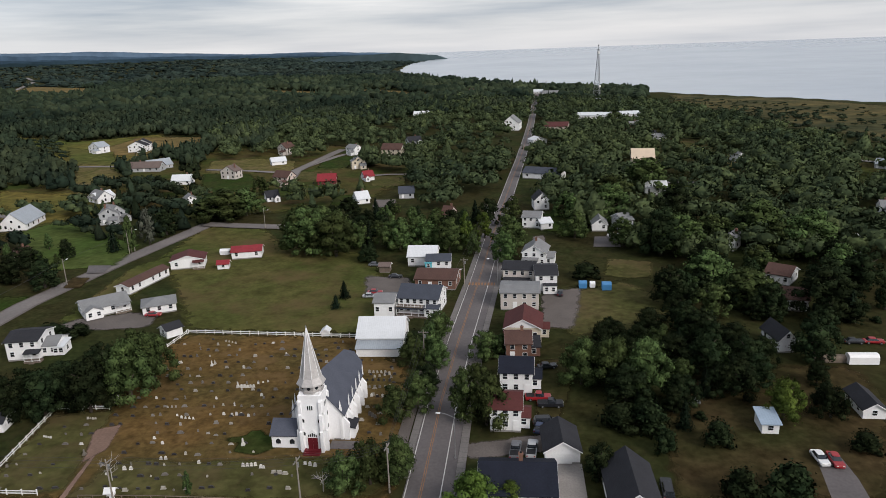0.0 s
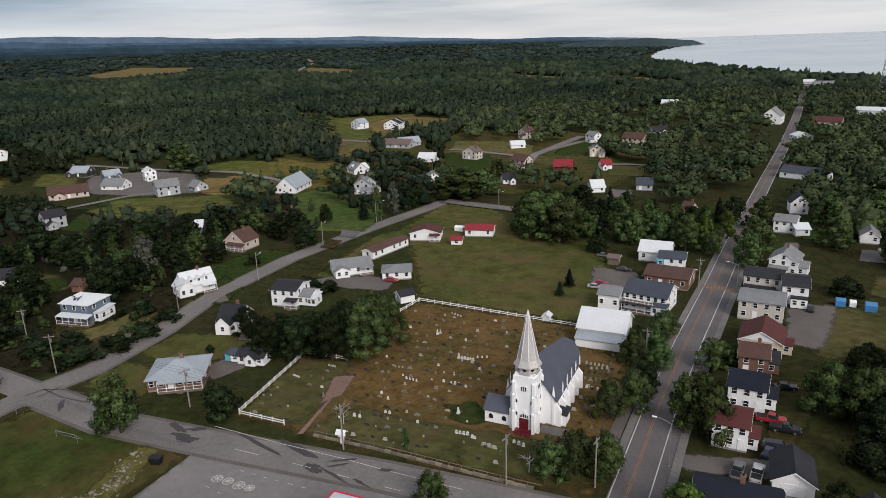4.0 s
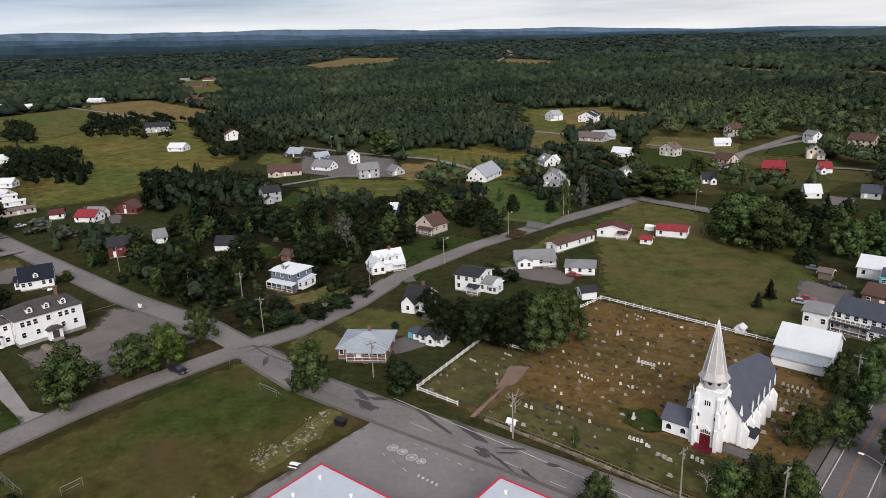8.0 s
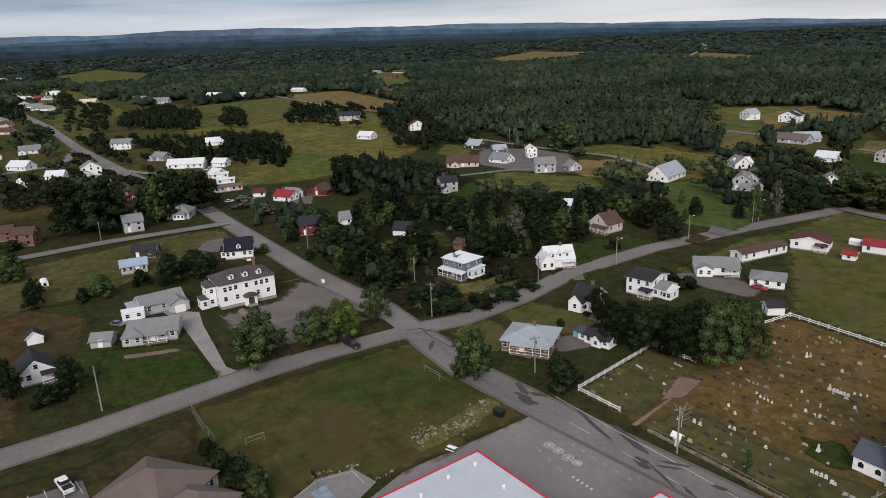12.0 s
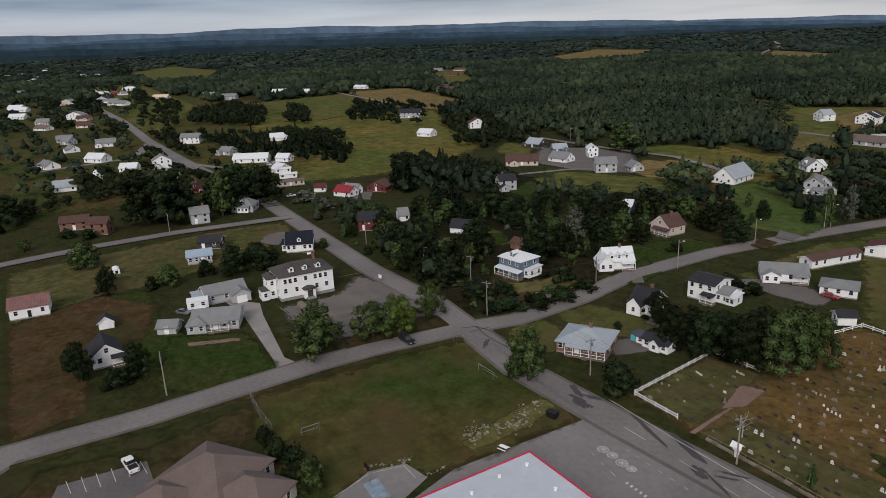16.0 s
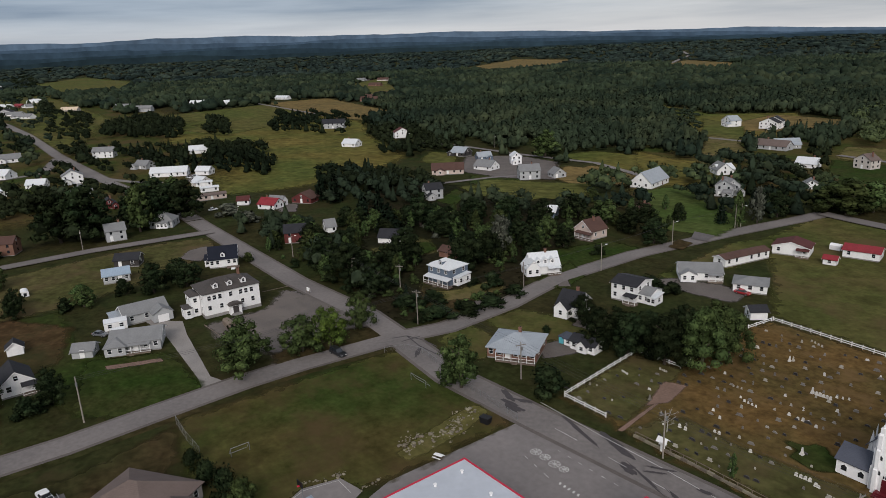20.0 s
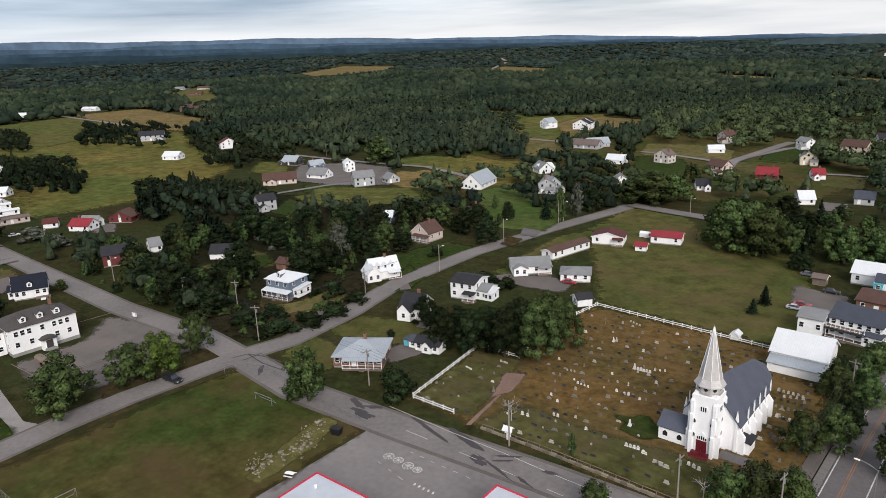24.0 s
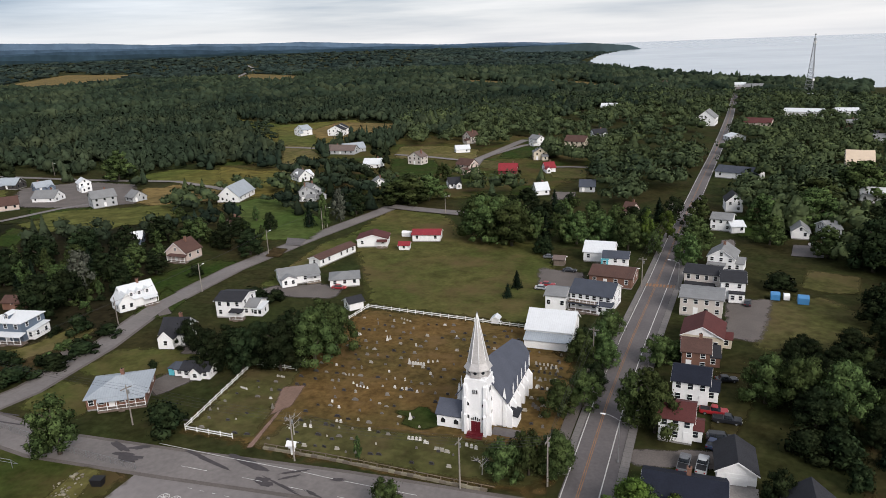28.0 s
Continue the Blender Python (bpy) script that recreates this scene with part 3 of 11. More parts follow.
def road(name, pts, width, material, label, z=0.05, category="road", keep=1.0):
    if min(math.hypot(*p) for p in pts) > 240:
        z += 0.3
    for (ax, ay), (bx, by) in zip(pts, pts[1:]):
        TAKEN.append(("strip", ax, ay, bx, by, width / 2 + keep))
    if width > 5:
        single(name.replace("road", "shoulder"), strip_shape(pts, width / 2 + 0.9, -width / 2 - 0.9, z - 0.03), GRAVEL, Matrix(), "dusty gravel shoulder of the street", "shoulder", kind="structure")
    return single(name, strip_shape(pts, width / 2, -width / 2, z), material, Matrix(), label, category, kind="structure")


def tube(pts, r, n=5):
    """One round tube through the points."""
    s, k = Shape(), 0
    for i, p in enumerate(pts):
        a, b = Vector(pts[max(0, i - 1)]), Vector(pts[min(len(pts) - 1, i + 1)])
        q = (b - a).to_track_quat("Z", "Y")
        s.v += [tuple(Vector(p) + q @ Vector((r * math.cos(2 * math.pi * j / n), r * math.sin(2 * math.pi * j / n), 0))) for j in range(n)]
        if i:
            s.f += [(k - n + j, k - n + (j + 1) % n, k + (j + 1) % n, k + j) for j in range(n)]
        k += n
    return s


# ---- houses ----
WINDOWS = {}


def window_meshes(w, h, cross):
    key = (round(w, 2), round(h, 2), cross)
    if key not in WINDOWS:
        t, s = 0.09, Shape()
        s.box(-w / 2 - t, w / 2 + t, -0.07, 0.02, -t, 0).box(-w / 2 - t, w / 2 + t, -0.07, 0.02, h, h + t)
        s.box(-w / 2 - t, -w / 2, -0.07, 0.02, 0, h).box(w / 2, w / 2 + t, -0.07, 0.02, 0, h)
        if cross:
            s.box(-w / 2, w / 2, -0.05, 0.02, h * 0.5 - 0.03, h * 0.5 + 0.03)
        WINDOWS[key] = (s.mesh("window", TRIM), Shape().box(-w / 2, w / 2, -0.03, 0.01, 0, h).mesh("pane", GLASS))
    return WINDOWS[key]


def window(parent, x, y, z, rot, w=0.9, h=1.2, cross=True, whole=False):
    frame_me, pane_me = window_meshes(w, h, cross)
    if whole:
        return part("window", pane_me, GLASS, parent, m=pose(x, y, z, 0, 0, rot))
    win = part("window", frame_me, TRIM, parent, m=pose(x, y, z, 0, 0, rot))
    part("pane", pane_me, GLASS, win)
    return win


def door(parent, x, y, z, rot, material, w=0.95, h=2.05):
    s = Shape().box(-w / 2, w / 2, -0.05, 0.02, 0, h).box(-w / 2 + 0.12, w / 2 - 0.12, -0.07, 0, 0.2, h * 0.45).box(-w / 2 + 0.12, w / 2 - 0.12, -0.07, 0, h * 0.55, h - 0.15)
    dr = part("door", s, material, parent, m=pose(x, y, z, 0, 0, rot))
    f = Shape().box(-w / 2 - 0.12, -w / 2, -0.08, 0.02, 0, h).box(w / 2, w / 2 + 0.12, -0.08, 0.02, 0, h).box(-w / 2 - 0.12, w / 2 + 0.12, -0.08, 0.02, h, h + 0.12)
    part("door_frame", f, TRIM, dr)
    return dr


def body_shape(w, d, z0, eave, rise, roof):
    """Walls with their gables."""
    s = Shape()
    x, y = w / 2, d / 2
    if roof == "gx":
        s.solid([(-x, -y, z0), (-x, y, z0), (-x, y, eave), (-x, 0, eave + rise), (-x, -y, eave)],
                [(x, -y, z0), (x, y, z0), (x, y, eave), (x, 0, eave + rise), (x, -y, eave)])
    elif roof == "gy":
        s.solid([(x, -y, z0), (-x, -y, z0), (-x, -y, eave), (0, -y, eave + rise), (x, -y, eave)],
                [(x, y, z0), (-x, y, z0), (-x, y, eave), (0, y, eave + rise), (x, y, eave)])
    else:
        s.box(-x, x, -y, y, z0, eave)
    return s


def roof_shape(w, d, eave, rise, roof, over=0.4, t=0.16):
    s = Shape()
    x, y = w / 2, d / 2
    if roof in ("gx", "gy"):
        run = y if roof == "gx" else x
        half = (x if roof == "gx" else y) + over
        drop = rise / run * over
        for sgn in (1, -1):
            prof = [(0, eave + rise + 0.02), (sgn * (run + over), eave - drop + 0.02), (sgn * (run + over), eave - drop + t + 0.02), (0, eave + rise + t + 0.04)]
            if roof == "gx":
                s.solid([(-half, a, b) for a, b in prof], [(half, a, b) for a, b in prof])
            else:
                s.solid([(a, -half, b) for a, b in prof], [(a, half, b) for a, b in prof])
    elif roof in ("hip", "mansard"):
        X, Y, z0 = x + over, y + over, eave
        ridge = max(0.0, X - Y) if X >= Y else 0.0
        ridge_y = max(0.0, Y - X) if Y > X else 0.0
        k = 0.12 if roof == "hip" else 0.62
        low = [(-X, -Y, z0), (X, -Y, z0), (X, Y, z0), (-X, Y, z0)]
        s.solid([(a, b, c - t) for a, b, c in low], low)
        e = [(-ridge - 0.05 - k * 0.4, -ridge_y - 0.05 - k * 0.4), (ridge + 0.05 + k * 0.4, -ridge_y - 0.05 - k * 0.4), (ridge + 0.05 + k * 0.4, ridge_y + 0.05 + k * 0.4), (-ridge - 0.05 - k * 0.4, ridge_y + 0.05 + k * 0.4)]
        s.solid([(a, b, c + 0.003) for a, b, c in low], [(a, b, z0 + rise) for a, b in e])
    elif roof == "flat":
        s.box(-x - 0.15, x + 0.15, -y - 0.15, y + 0.15, eave, eave + 0.25)
    elif roof == "shed":
        s.solid([(-x - over, -y - over, eave), (x + over, -y - over, eave), (x + over, y + over, eave + rise), (-x - over, y + over, eave + rise)],
                [(-x - over, -y - over, eave + t), (x + over, -y - over, eave + t), (x + over, y + over, eave + rise + t), (-x - over, y + over, eave + rise + t)])
    return s


def house(x, y, rot, w, d, eave=3.0, rise=1.8, roof="gx", wall=WHITE, top=R_DARK, label="", category="house", floors=1, front=3, side=2, chimney=None, entry=0.0,
          porch=None, base=0.4, name="house", group="houses of the village", dormers=0, door_mat=None, parts=True, over=0.4):
    """A building on its footprint: the near long side is its front (-y). floors and windows a floor on front and sides; porch: (x0, x1, depth)."""
    if len(label.split()) < 4:
        label += " beside the street"
    e = thing(name, at(x, y, rot), label, category, group)
    TAKEN.append(("disc", x, y, 0.5 * max(w, d) + 0.3))
    far_off = math.hypot(x, y)
    yard = min(45.0, far_off * 0.075) if far_off > 150 else 0.0
    if yard:
        TAKEN.append(("strip", x, y, x * (1 - yard / far_off), y * (1 - yard / far_off), 0.42 * w))
    b = part("wall", body_shape(w, d, base, eave, rise if roof in ("gx", "gy") else 0, roof), wall, e)
    if base:
        part("foundation", Shape().box(-w / 2 + 0.04, w / 2 - 0.04, -d / 2 + 0.04, d / 2 - 0.04, -0.5, base), STONEF, e)
    if roof == "shed":
        part("gable_end", Shape().solid([(-w / 2, -d / 2, eave), (-w / 2, d / 2, eave), (-w / 2, d / 2, eave + rise * 0.9)], [(w / 2, -d / 2, eave), (w / 2, d / 2, eave), (w / 2, d / 2, eave + rise * 0.9)]), wall, e)
    r = part("roof", roof_shape(w, d, eave, rise, roof, over), top, e)
    if roof in ("gx", "gy") and parts:
        run, half = (d / 2, w / 2 + over) if roof == "gx" else (w / 2, d / 2 + over)
        drop = rise / run * over
        for end in (-1, 1):
            f = Shape()
            for sgn in (-1, 1):
                prof = [(0, eave + rise - 0.18), (sgn * (run + over), eave - drop - 0.18), (sgn * (run + over), eave - drop + 0.03), (0, eave + rise + 0.03)]
                a0, a1 = end * half - 0.04, end * half + 0.04
                f.solid([(a0, p, q) if roof == "gx" else (p, a0, q) for p, q in prof], [(a1, p, q) if roof == "gx" else (p, a1, q) for p, q in prof])
            part("bargeboard", f, TRIM, r)
    step = (eave - base) / floors
    wh = min(1.25, step * 0.5)
    if far_off > 950:
        front, side, entry = min(front, 3), 0, None
    for fl in range(floors):
        z = base + fl * step + step * 0.36
        spots = [(-w / 2 + w * (i + 0.5) / front) for i in range(front)] if front else []
        if fl == 0 and entry is not None and front:
            k = min(range(front), key=lambda i: abs(spots[i] - entry * w / 2))
            door(e, spots[k], -d / 2, base + 0.02, 0, door_mat or TRIM)
            spots.pop(k)
        for s_x in spots:
            window(e, s_x, -d / 2, z, 0, 0.95, wh, whole=not parts)
        for i in range(side):
            s_y = -d / 2 + d * (i + 0.5) / side
            window(e, w / 2, s_y, z, 90, 0.95, wh, whole=not parts)
            window(e, -w / 2, s_y, z, -90, 0.95, wh, whole=not parts)
        if parts:
            for i in range(max(1, front - 1)):
                window(e, -w / 2 + w * (i + 0.5) / max(1, front - 1), d / 2, z, 180, 0.95, wh, whole=True)
    if roof == "gy" and rise > 1.7 and front:
        window(e, 0, -d / 2, eave + rise * 0.15, 0, 0.85, min(1.1, rise * 0.5))
    if roof == "gx" and rise > 1.7 and side:
        for sgn in (1, -1):
            window(e, sgn * w / 2, 0, eave + rise * 0.15, sgn * 90, 0.85, min(1.1, rise * 0.5))
    if chimney:
        cx, cy = chimney[0] * w / 2, chimney[1] * d / 2
        c = part("chimney", Shape().box(cx - 0.35, cx + 0.35, cy - 0.35, cy + 0.35, eave, eave + rise + 1.0).box(cx - 0.42, cx + 0.42, cy - 0.42, cy + 0.42, eave + rise + 1.0, eave + rise + 1.15), BROWNW, r, "brick chimney")
        part("flue", Shape().ring(cx, cy, 0.15, eave + rise + 1.15, eave + rise + 1.45, 8), BLACK, r)
    for i in range(dormers):
        dx = -w / 2 + w * (i + 1) / (dormers + 1)
        z0 = eave + rise * (0.15 if roof == "gx" else 0.28)
        yy = -d / 2 + 0.4 if roof == "gx" else -d / 2 + 1.0
        dm = part("dormer", Shape().solid([(dx - 0.75, yy, z0), (dx + 0.75, yy, z0), (dx + 0.75, yy, z0 + 1.2), (dx, yy, z0 + 1.8), (dx - 0.75, yy, z0 + 1.2)][::-1],
                                          [(dx - 0.75, yy + 2.6, z0), (dx + 0.75, yy + 2.6, z0), (dx + 0.75, yy + 2.6, z0 + 1.2), (dx, yy + 2.6, z0 + 1.8), (dx - 0.75, yy + 2.6, z0 + 1.2)][::-1]), wall, e)
        rs = Shape()
        for sgn in (1, -1):
            prof = [(0, z0 + 1.82), (sgn * 0.95, z0 + 1.06), (sgn * 0.95, z0 + 1.18), (0, z0 + 1.96)]
            rs.solid([(dx + a, yy - 0.2, c) for a, c in prof], [(dx + a, yy + 2.7, c) for a, c in prof])
        part("dormer_roof", rs, top, dm)
        window(dm, dx, yy, z0 + 0.25, 0, 0.7, 0.9)
    if porch:
        x0, x1, dp = porch
        x0, x1 = x0 * w / 2, x1 * w / 2
        zt = min(eave - 0.1, 2.9)
        p = part("porch_roof", Shape().solid([(x0, -d / 2 - dp, zt - 0.45), (x1, -d / 2 - dp, zt - 0.45), (x1, -d / 2 - 0.003, zt), (x0, -d / 2 - 0.003, zt)],
                                             [(x0, -d / 2 - dp, zt - 0.33), (x1, -d / 2 - dp, zt - 0.33), (x1, -d / 2 - 0.003, zt + 0.12), (x0, -d / 2 - 0.003, zt + 0.12)]), top, e)
        part("porch_floor", Shape().box(x0, x1, -d / 2 - dp, -d / 2 - 0.003, 0.0, base), WOOD, e)
        n = max(2, int((x1 - x0) / 1.9) + 1)
        for i in range(n):
            px = x0 + 0.1 + (x1 - x0 - 0.2) * i / (n - 1)
            part("porch_post", Shape().box(px - 0.06, px + 0.06, -d / 2 - dp + 0.08, -d / 2 - dp + 0.2, base, zt - 0.45), TRIM, e)
        part("porch_rail", Shape().box(x0, x1, -d / 2 - dp + 0.1, -d / 2 - dp + 0.16, base + 0.85, base + 0.95).box(x0, x1, -d / 2 - dp + 0.1, -d / 2 - dp + 0.16, base + 0.12, base + 0.2), TRIM, e)
        part("porch_step", Shape().box((x0 + x1) / 2 - 0.6, (x0 + x1) / 2 + 0.6, -d / 2 - dp - 0.6, -d / 2 - dp, 0, base * 0.55), WOOD, e)
    return e


def wing(parent, x, y, w, d, eave, rise, roof, wall, top, front=2, side=1, floors=1, base=0.3, rot=0.0, over=0.3):
    """A lower part built on to a house, in the house's own axes."""
    m = pose(x, y, 0, 0, 0, rot)
    b = part("annex", body_shape(w, d, base, eave, rise if roof in ("gx", "gy") else 0, roof), wall, parent, m=m)
    part("annex_roof", roof_shape(w, d, eave, rise, roof, over), top, b)
    step = (eave - base) / floors
    for fl in range(floors):
        z = base + fl * step + step * 0.36
        for i in range(front):
            window(b, -w / 2 + w * (i + 0.5) / front, -d / 2, z, 0, 0.9, min(1.2, step * 0.5))
        for i in range(side):
            for sgn in (1, -1):
                window(b, sgn * w / 2, -d / 2 + d * (i + 0.5) / side, z, sgn * 90, 0.9, min(1.2, step * 0.5))
    return b


# ---- trees ----
rng = np.random.default_rng(7)


def ball(sub):
    bm = bmesh.new()
    bmesh.ops.create_icosphere(bm, subdivisions=sub, radius=1.0)
    v = np.array([w.co[:] for w in bm.verts])
    f = np.array([[w.index for w in q.verts] for q in bm.faces])
    bm.free()
    return v, f


BALL1, BALL2 = ball(1), ball(2)


def leaf_cards(points, normals, size, r):
    """Small four-cornered leaf clumps at the points, tilted every way."""
    n = len(points)
    d = normals + r.normal(0, 0.38, (n, 3))
    d /= np.linalg.norm(d, axis=1)[:, None]
    a = np.cross(d, r.normal(0, 1, (n, 3)))
    a /= np.linalg.norm(a, axis=1)[:, None]
    b = np.cross(d, a)
    s = size * r.uniform(0.6, 1.3, (n, 1))
    a, b = a * s, b * s * r.uniform(0.55, 0.9, (n, 1))
    bend = d * s * 0.25
    v = np.stack([points - a - bend, points - b, points + a - bend, points + b], 1).reshape(-1, 3)
    return v, np.arange(4 * n).reshape(n, 4)


def crown_mesh(kind, seed, count, leaf_size=1.0):
    """A crown of leaf clumps over uneven boughs, 1 m high and 1 m wide, standing on z = 0."""
    r = np.random.default_rng(seed)
    V, F, N = [], [], []
    base = 0

    def add(v, f, nm):
        nonlocal base
        V.append(v)
        N.append(np.repeat(nm + r.normal(0, 0.16, nm.shape), len(v) // len(nm), axis=0))
        F.append(f + base)
        base += len(v)

    if kind == "spruce":
        tiers = 13
        for i in range(tiers):
            k = i / tiers
            z, rad = 0.06 + 0.92 * k, 0.5 * (1 - k) ** 0.85 + 0.02
            n = int(count * (1 - k) * 2.0 / tiers) + 6
            ang = r.uniform(0, 2 * math.pi, n)
            q = np.sqrt(r.uniform(0.05, 1, n)) * (1 + 0.18 * np.sin(5 * ang + seed + i))
            p = np.stack([rad * q * np.cos(ang), rad * q * np.sin(ang), z - 0.07 * q + r.normal(0, 0.012, n)], -1)
            nm = np.stack([np.cos(ang) * 0.5, np.sin(ang) * 0.5, np.full(n, 0.9)], -1)
            add(*leaf_cards(p, nm, 0.05 * leaf_size, r), nm)
        n = 9
        ang = np.arange(n) * 2 * math.pi / n
        v = np.concatenate([np.stack([0.3 * np.cos(ang), 0.3 * np.sin(ang), np.full(n, 0.05)], -1), [[0, 0, 0.9]], [[0, 0, 0.05]]])
        f = np.array([[i, (i + 1) % n, n, n] for i in range(n)])
        tri = f[:, [0, 1, 2, 2]]
        V.append(v)
        N.append(v - [0, 0, 0.3] + [0, 0, 0.2])
        quads = np.array([[i, (i + 1) % n, n, n + 1] for i in range(n)])[:, [3, 0, 1, 2]]
        F.append(quads + base)
        base += len(v)
        return np.concatenate(V), np.concatenate(F), np.concatenate(N)
    # boughs stand over a lopsided outline; a few large ones fill the heart
    boughs = {"round": 24, "tall": 22, "bush": 14, "wide": 32}[kind]
    lean, lobe = r.uniform(0, 6.28), r.uniform(0, 6.28)
    blobs = []
    for i in range(boughs):
        a = 2.4 * i + r.uniform(-0.7, 0.7)
        k = (i + 0.5) / boughs
        out = 1 + 0.16 * math.sin(a + lean) + 0.12 * math.sin(2 * a + lobe)
        if kind == "tall":
            full, z, s = 0.35 * math.sin(math.pi * (0.2 + 0.72 * k)) + 0.02, 0.09 + 0.79 * k, r.uniform(0.08, 0.15)
        elif kind == "bush":
            full, z, s = 0.42 * math.cos(1.25 * k), 0.07 + 0.6 * k, r.uniform(0.13, 0.24)
        else:
            full, z, s = 0.44 * math.sin(math.pi * (0.31 + 0.62 * k)) ** 0.8 + 0.01, 0.06 + 0.79 * k, r.uniform(0.09, 0.17)
        rad = max(0.02, full * out - s * 0.7) * r.uniform(0.82, 1.06)
        blobs.append((rad * math.cos(a), rad * math.sin(a), z + r.normal(0, 0.03), s, s * r.uniform(0.65, 0.95)))
    heart = {"tall": 0.19, "bush": 0.28}.get(kind, 0.29)
    for z in (0.24, 0.42, 0.6):
        blobs.append((r.normal(0, 0.03), r.normal(0, 0.03), z, heart * r.uniform(0.85, 1.05), 0.19))
    area = sum(q[3] ** 2 for q in blobs)
    for bx, by, bz, s, h in blobs:
        n = int(count * s * s / area)
        away = np.array([bx, by, (bz - 0.3) * 0.8])
        d = r.normal(0, 1, (n, 3)) + away * 1.6
        d /= np.linalg.norm(d, axis=1)[:, None]
        lump = 1 + 0.2 * np.sin(7 * d[:, :1] + seed) * np.sin(6 * d[:, 1:2] + 2) + r.normal(0, 0.16, (n, 1))
        p = np.array([bx, by, bz]) + d * lump * r.uniform(0.72, 1.1, (n, 1)) * np.array([s, s, h])
        keep = p[:, 2] > 0.02
        soft = 0.6 * d + (p - [0, 0, 0.42]) * 0.8 + [0, 0, 0.14]
        soft = soft + r.normal(0, 0.3, soft.shape)
        add(*leaf_cards(p[keep], d[keep], {"wide": 0.026, "bush": 0.052}.get(kind, 0.031) * leaf_size, r), soft[keep])
        v, f = BALL1
        core = np.array([bx, by, bz]) + v * np.array([s, s, h]) * 0.78
        # each core triangle takes its middle as a fourth corner, so that all faces have four
        mids = core[f].mean(1)
        V.append(np.concatenate([core, mids]))
        N.append(np.concatenate([v, v[f].mean(1)]))
        F.append(np.concatenate([np.stack([f[:, 0], f[:, 1], f[:, 2], len(core) + np.arange(len(f))], -1)]) + base)
        base += len(core) + len(mids)
    return np.concatenate(V), np.concatenate(F), np.concatenate(N)


CROWNS, TRUNKS = {}, {}
LEAVES = {"leaf": LEAF, "light": LIGHTLEAF, "grey": GREYLEAF, "dark": DARKLEAF, "needle": NEEDLE}


LEAF_COUNT = {"wide": 1800, "round": 1450, "tall": 1300, "bush": 520, "spruce": 700}


def crown(kind, leaf, seed, far_off=0):
    key = (kind, leaf, seed, far_off)
    if key not in CROWNS:
        v, f, nm = crown_mesh(kind, seed * 13 + len(kind), int(LEAF_COUNT[kind] * (1.6, 0.8, 0.38)[far_off]), (0.68, 0.9, 1.28)[far_off])
        CROWNS[key] = np_mesh("crown", v, f, LEAVES[leaf], normals=nm)
    return CROWNS[key]


def trunk(kind):
    if kind not in TRUNKS:
        s = Shape().bar((0, 0, -0.06), (0.01, 0, 0.35), 0.035, 7, 0.026).bar((0.01, 0, 0.34), (0, 0.01, 0.75), 0.026, 6, 0.008)
        if kind == "bush":
            s = Shape().bar((0, 0, -0.06), (0.01, 0, 0.3), 0.03, 6, 0.02)
        elif kind != "spruce":
            for i in range(6):
                a = i * 1.9
                z = 0.28 + 0.06 * i
                s.bar((0, 0, z), (0.2 * math.cos(a), 0.2 * math.sin(a), z + 0.17), 0.016, 5, 0.005)
        TRUNKS[kind] = s.mesh("trunk", BARK, True)
    return TRUNKS[kind]


LEAF_WORDS = {"leaf": "green-leaved", "light": "bright green", "grey": "silvery grey-green", "dark": "dark green", "needle": "dark green"}
KIND_WORDS = {"round": "broadleaf tree with a rounded crown", "tall": "tall slender broadleaf tree", "bush": "dense low bush", "wide": "large spreading broadleaf tree", "spruce": "conical spruce tree"}


def tree(kind, x, y, h, w, leaf="leaf", turn=None):
    """A tree or bush on the ground: height and width of the whole."""
    seed = int(rng.integers(0, 3))
    turn = float(rng.uniform(0, 360)) if turn is None else turn
    word = "bush" if kind == "bush" else "tree"
    if kind == "bush":
        size = int(np.searchsorted((180, 290), math.hypot(x, y)))
        return single("bush", crown(kind, leaf, seed, size), None, at(x, y, turn) @ Matrix.Diagonal((w, w, h, 1)), LEAF_WORDS[leaf] + " " + KIND_WORDS[kind] + " with many small leaves", "bush", "village bushes")
    e = thing({"spruce": "spruce_tree", "bush": "bush"}.get(kind, "broadleaf_tree"), at(x, y, turn) @ Matrix.Diagonal((w, w, h, 1)),
              LEAF_WORDS[leaf] + " " + KIND_WORDS[kind], word, "village bushes" if kind == "bush" else "village trees")
    part("trunk", trunk(kind), BARK, e)
    lift = 0.0 if kind == "bush" else (0.03 if kind == "spruce" else 0.035)
    part("crown", crown(kind, leaf, seed, int(np.searchsorted((180, 290), math.hypot(x, y)))), LEAVES[leaf], e, m=pose(0, 0, lift) @ Matrix.Diagonal((1, 1, 1 - lift, 1)))
    return e


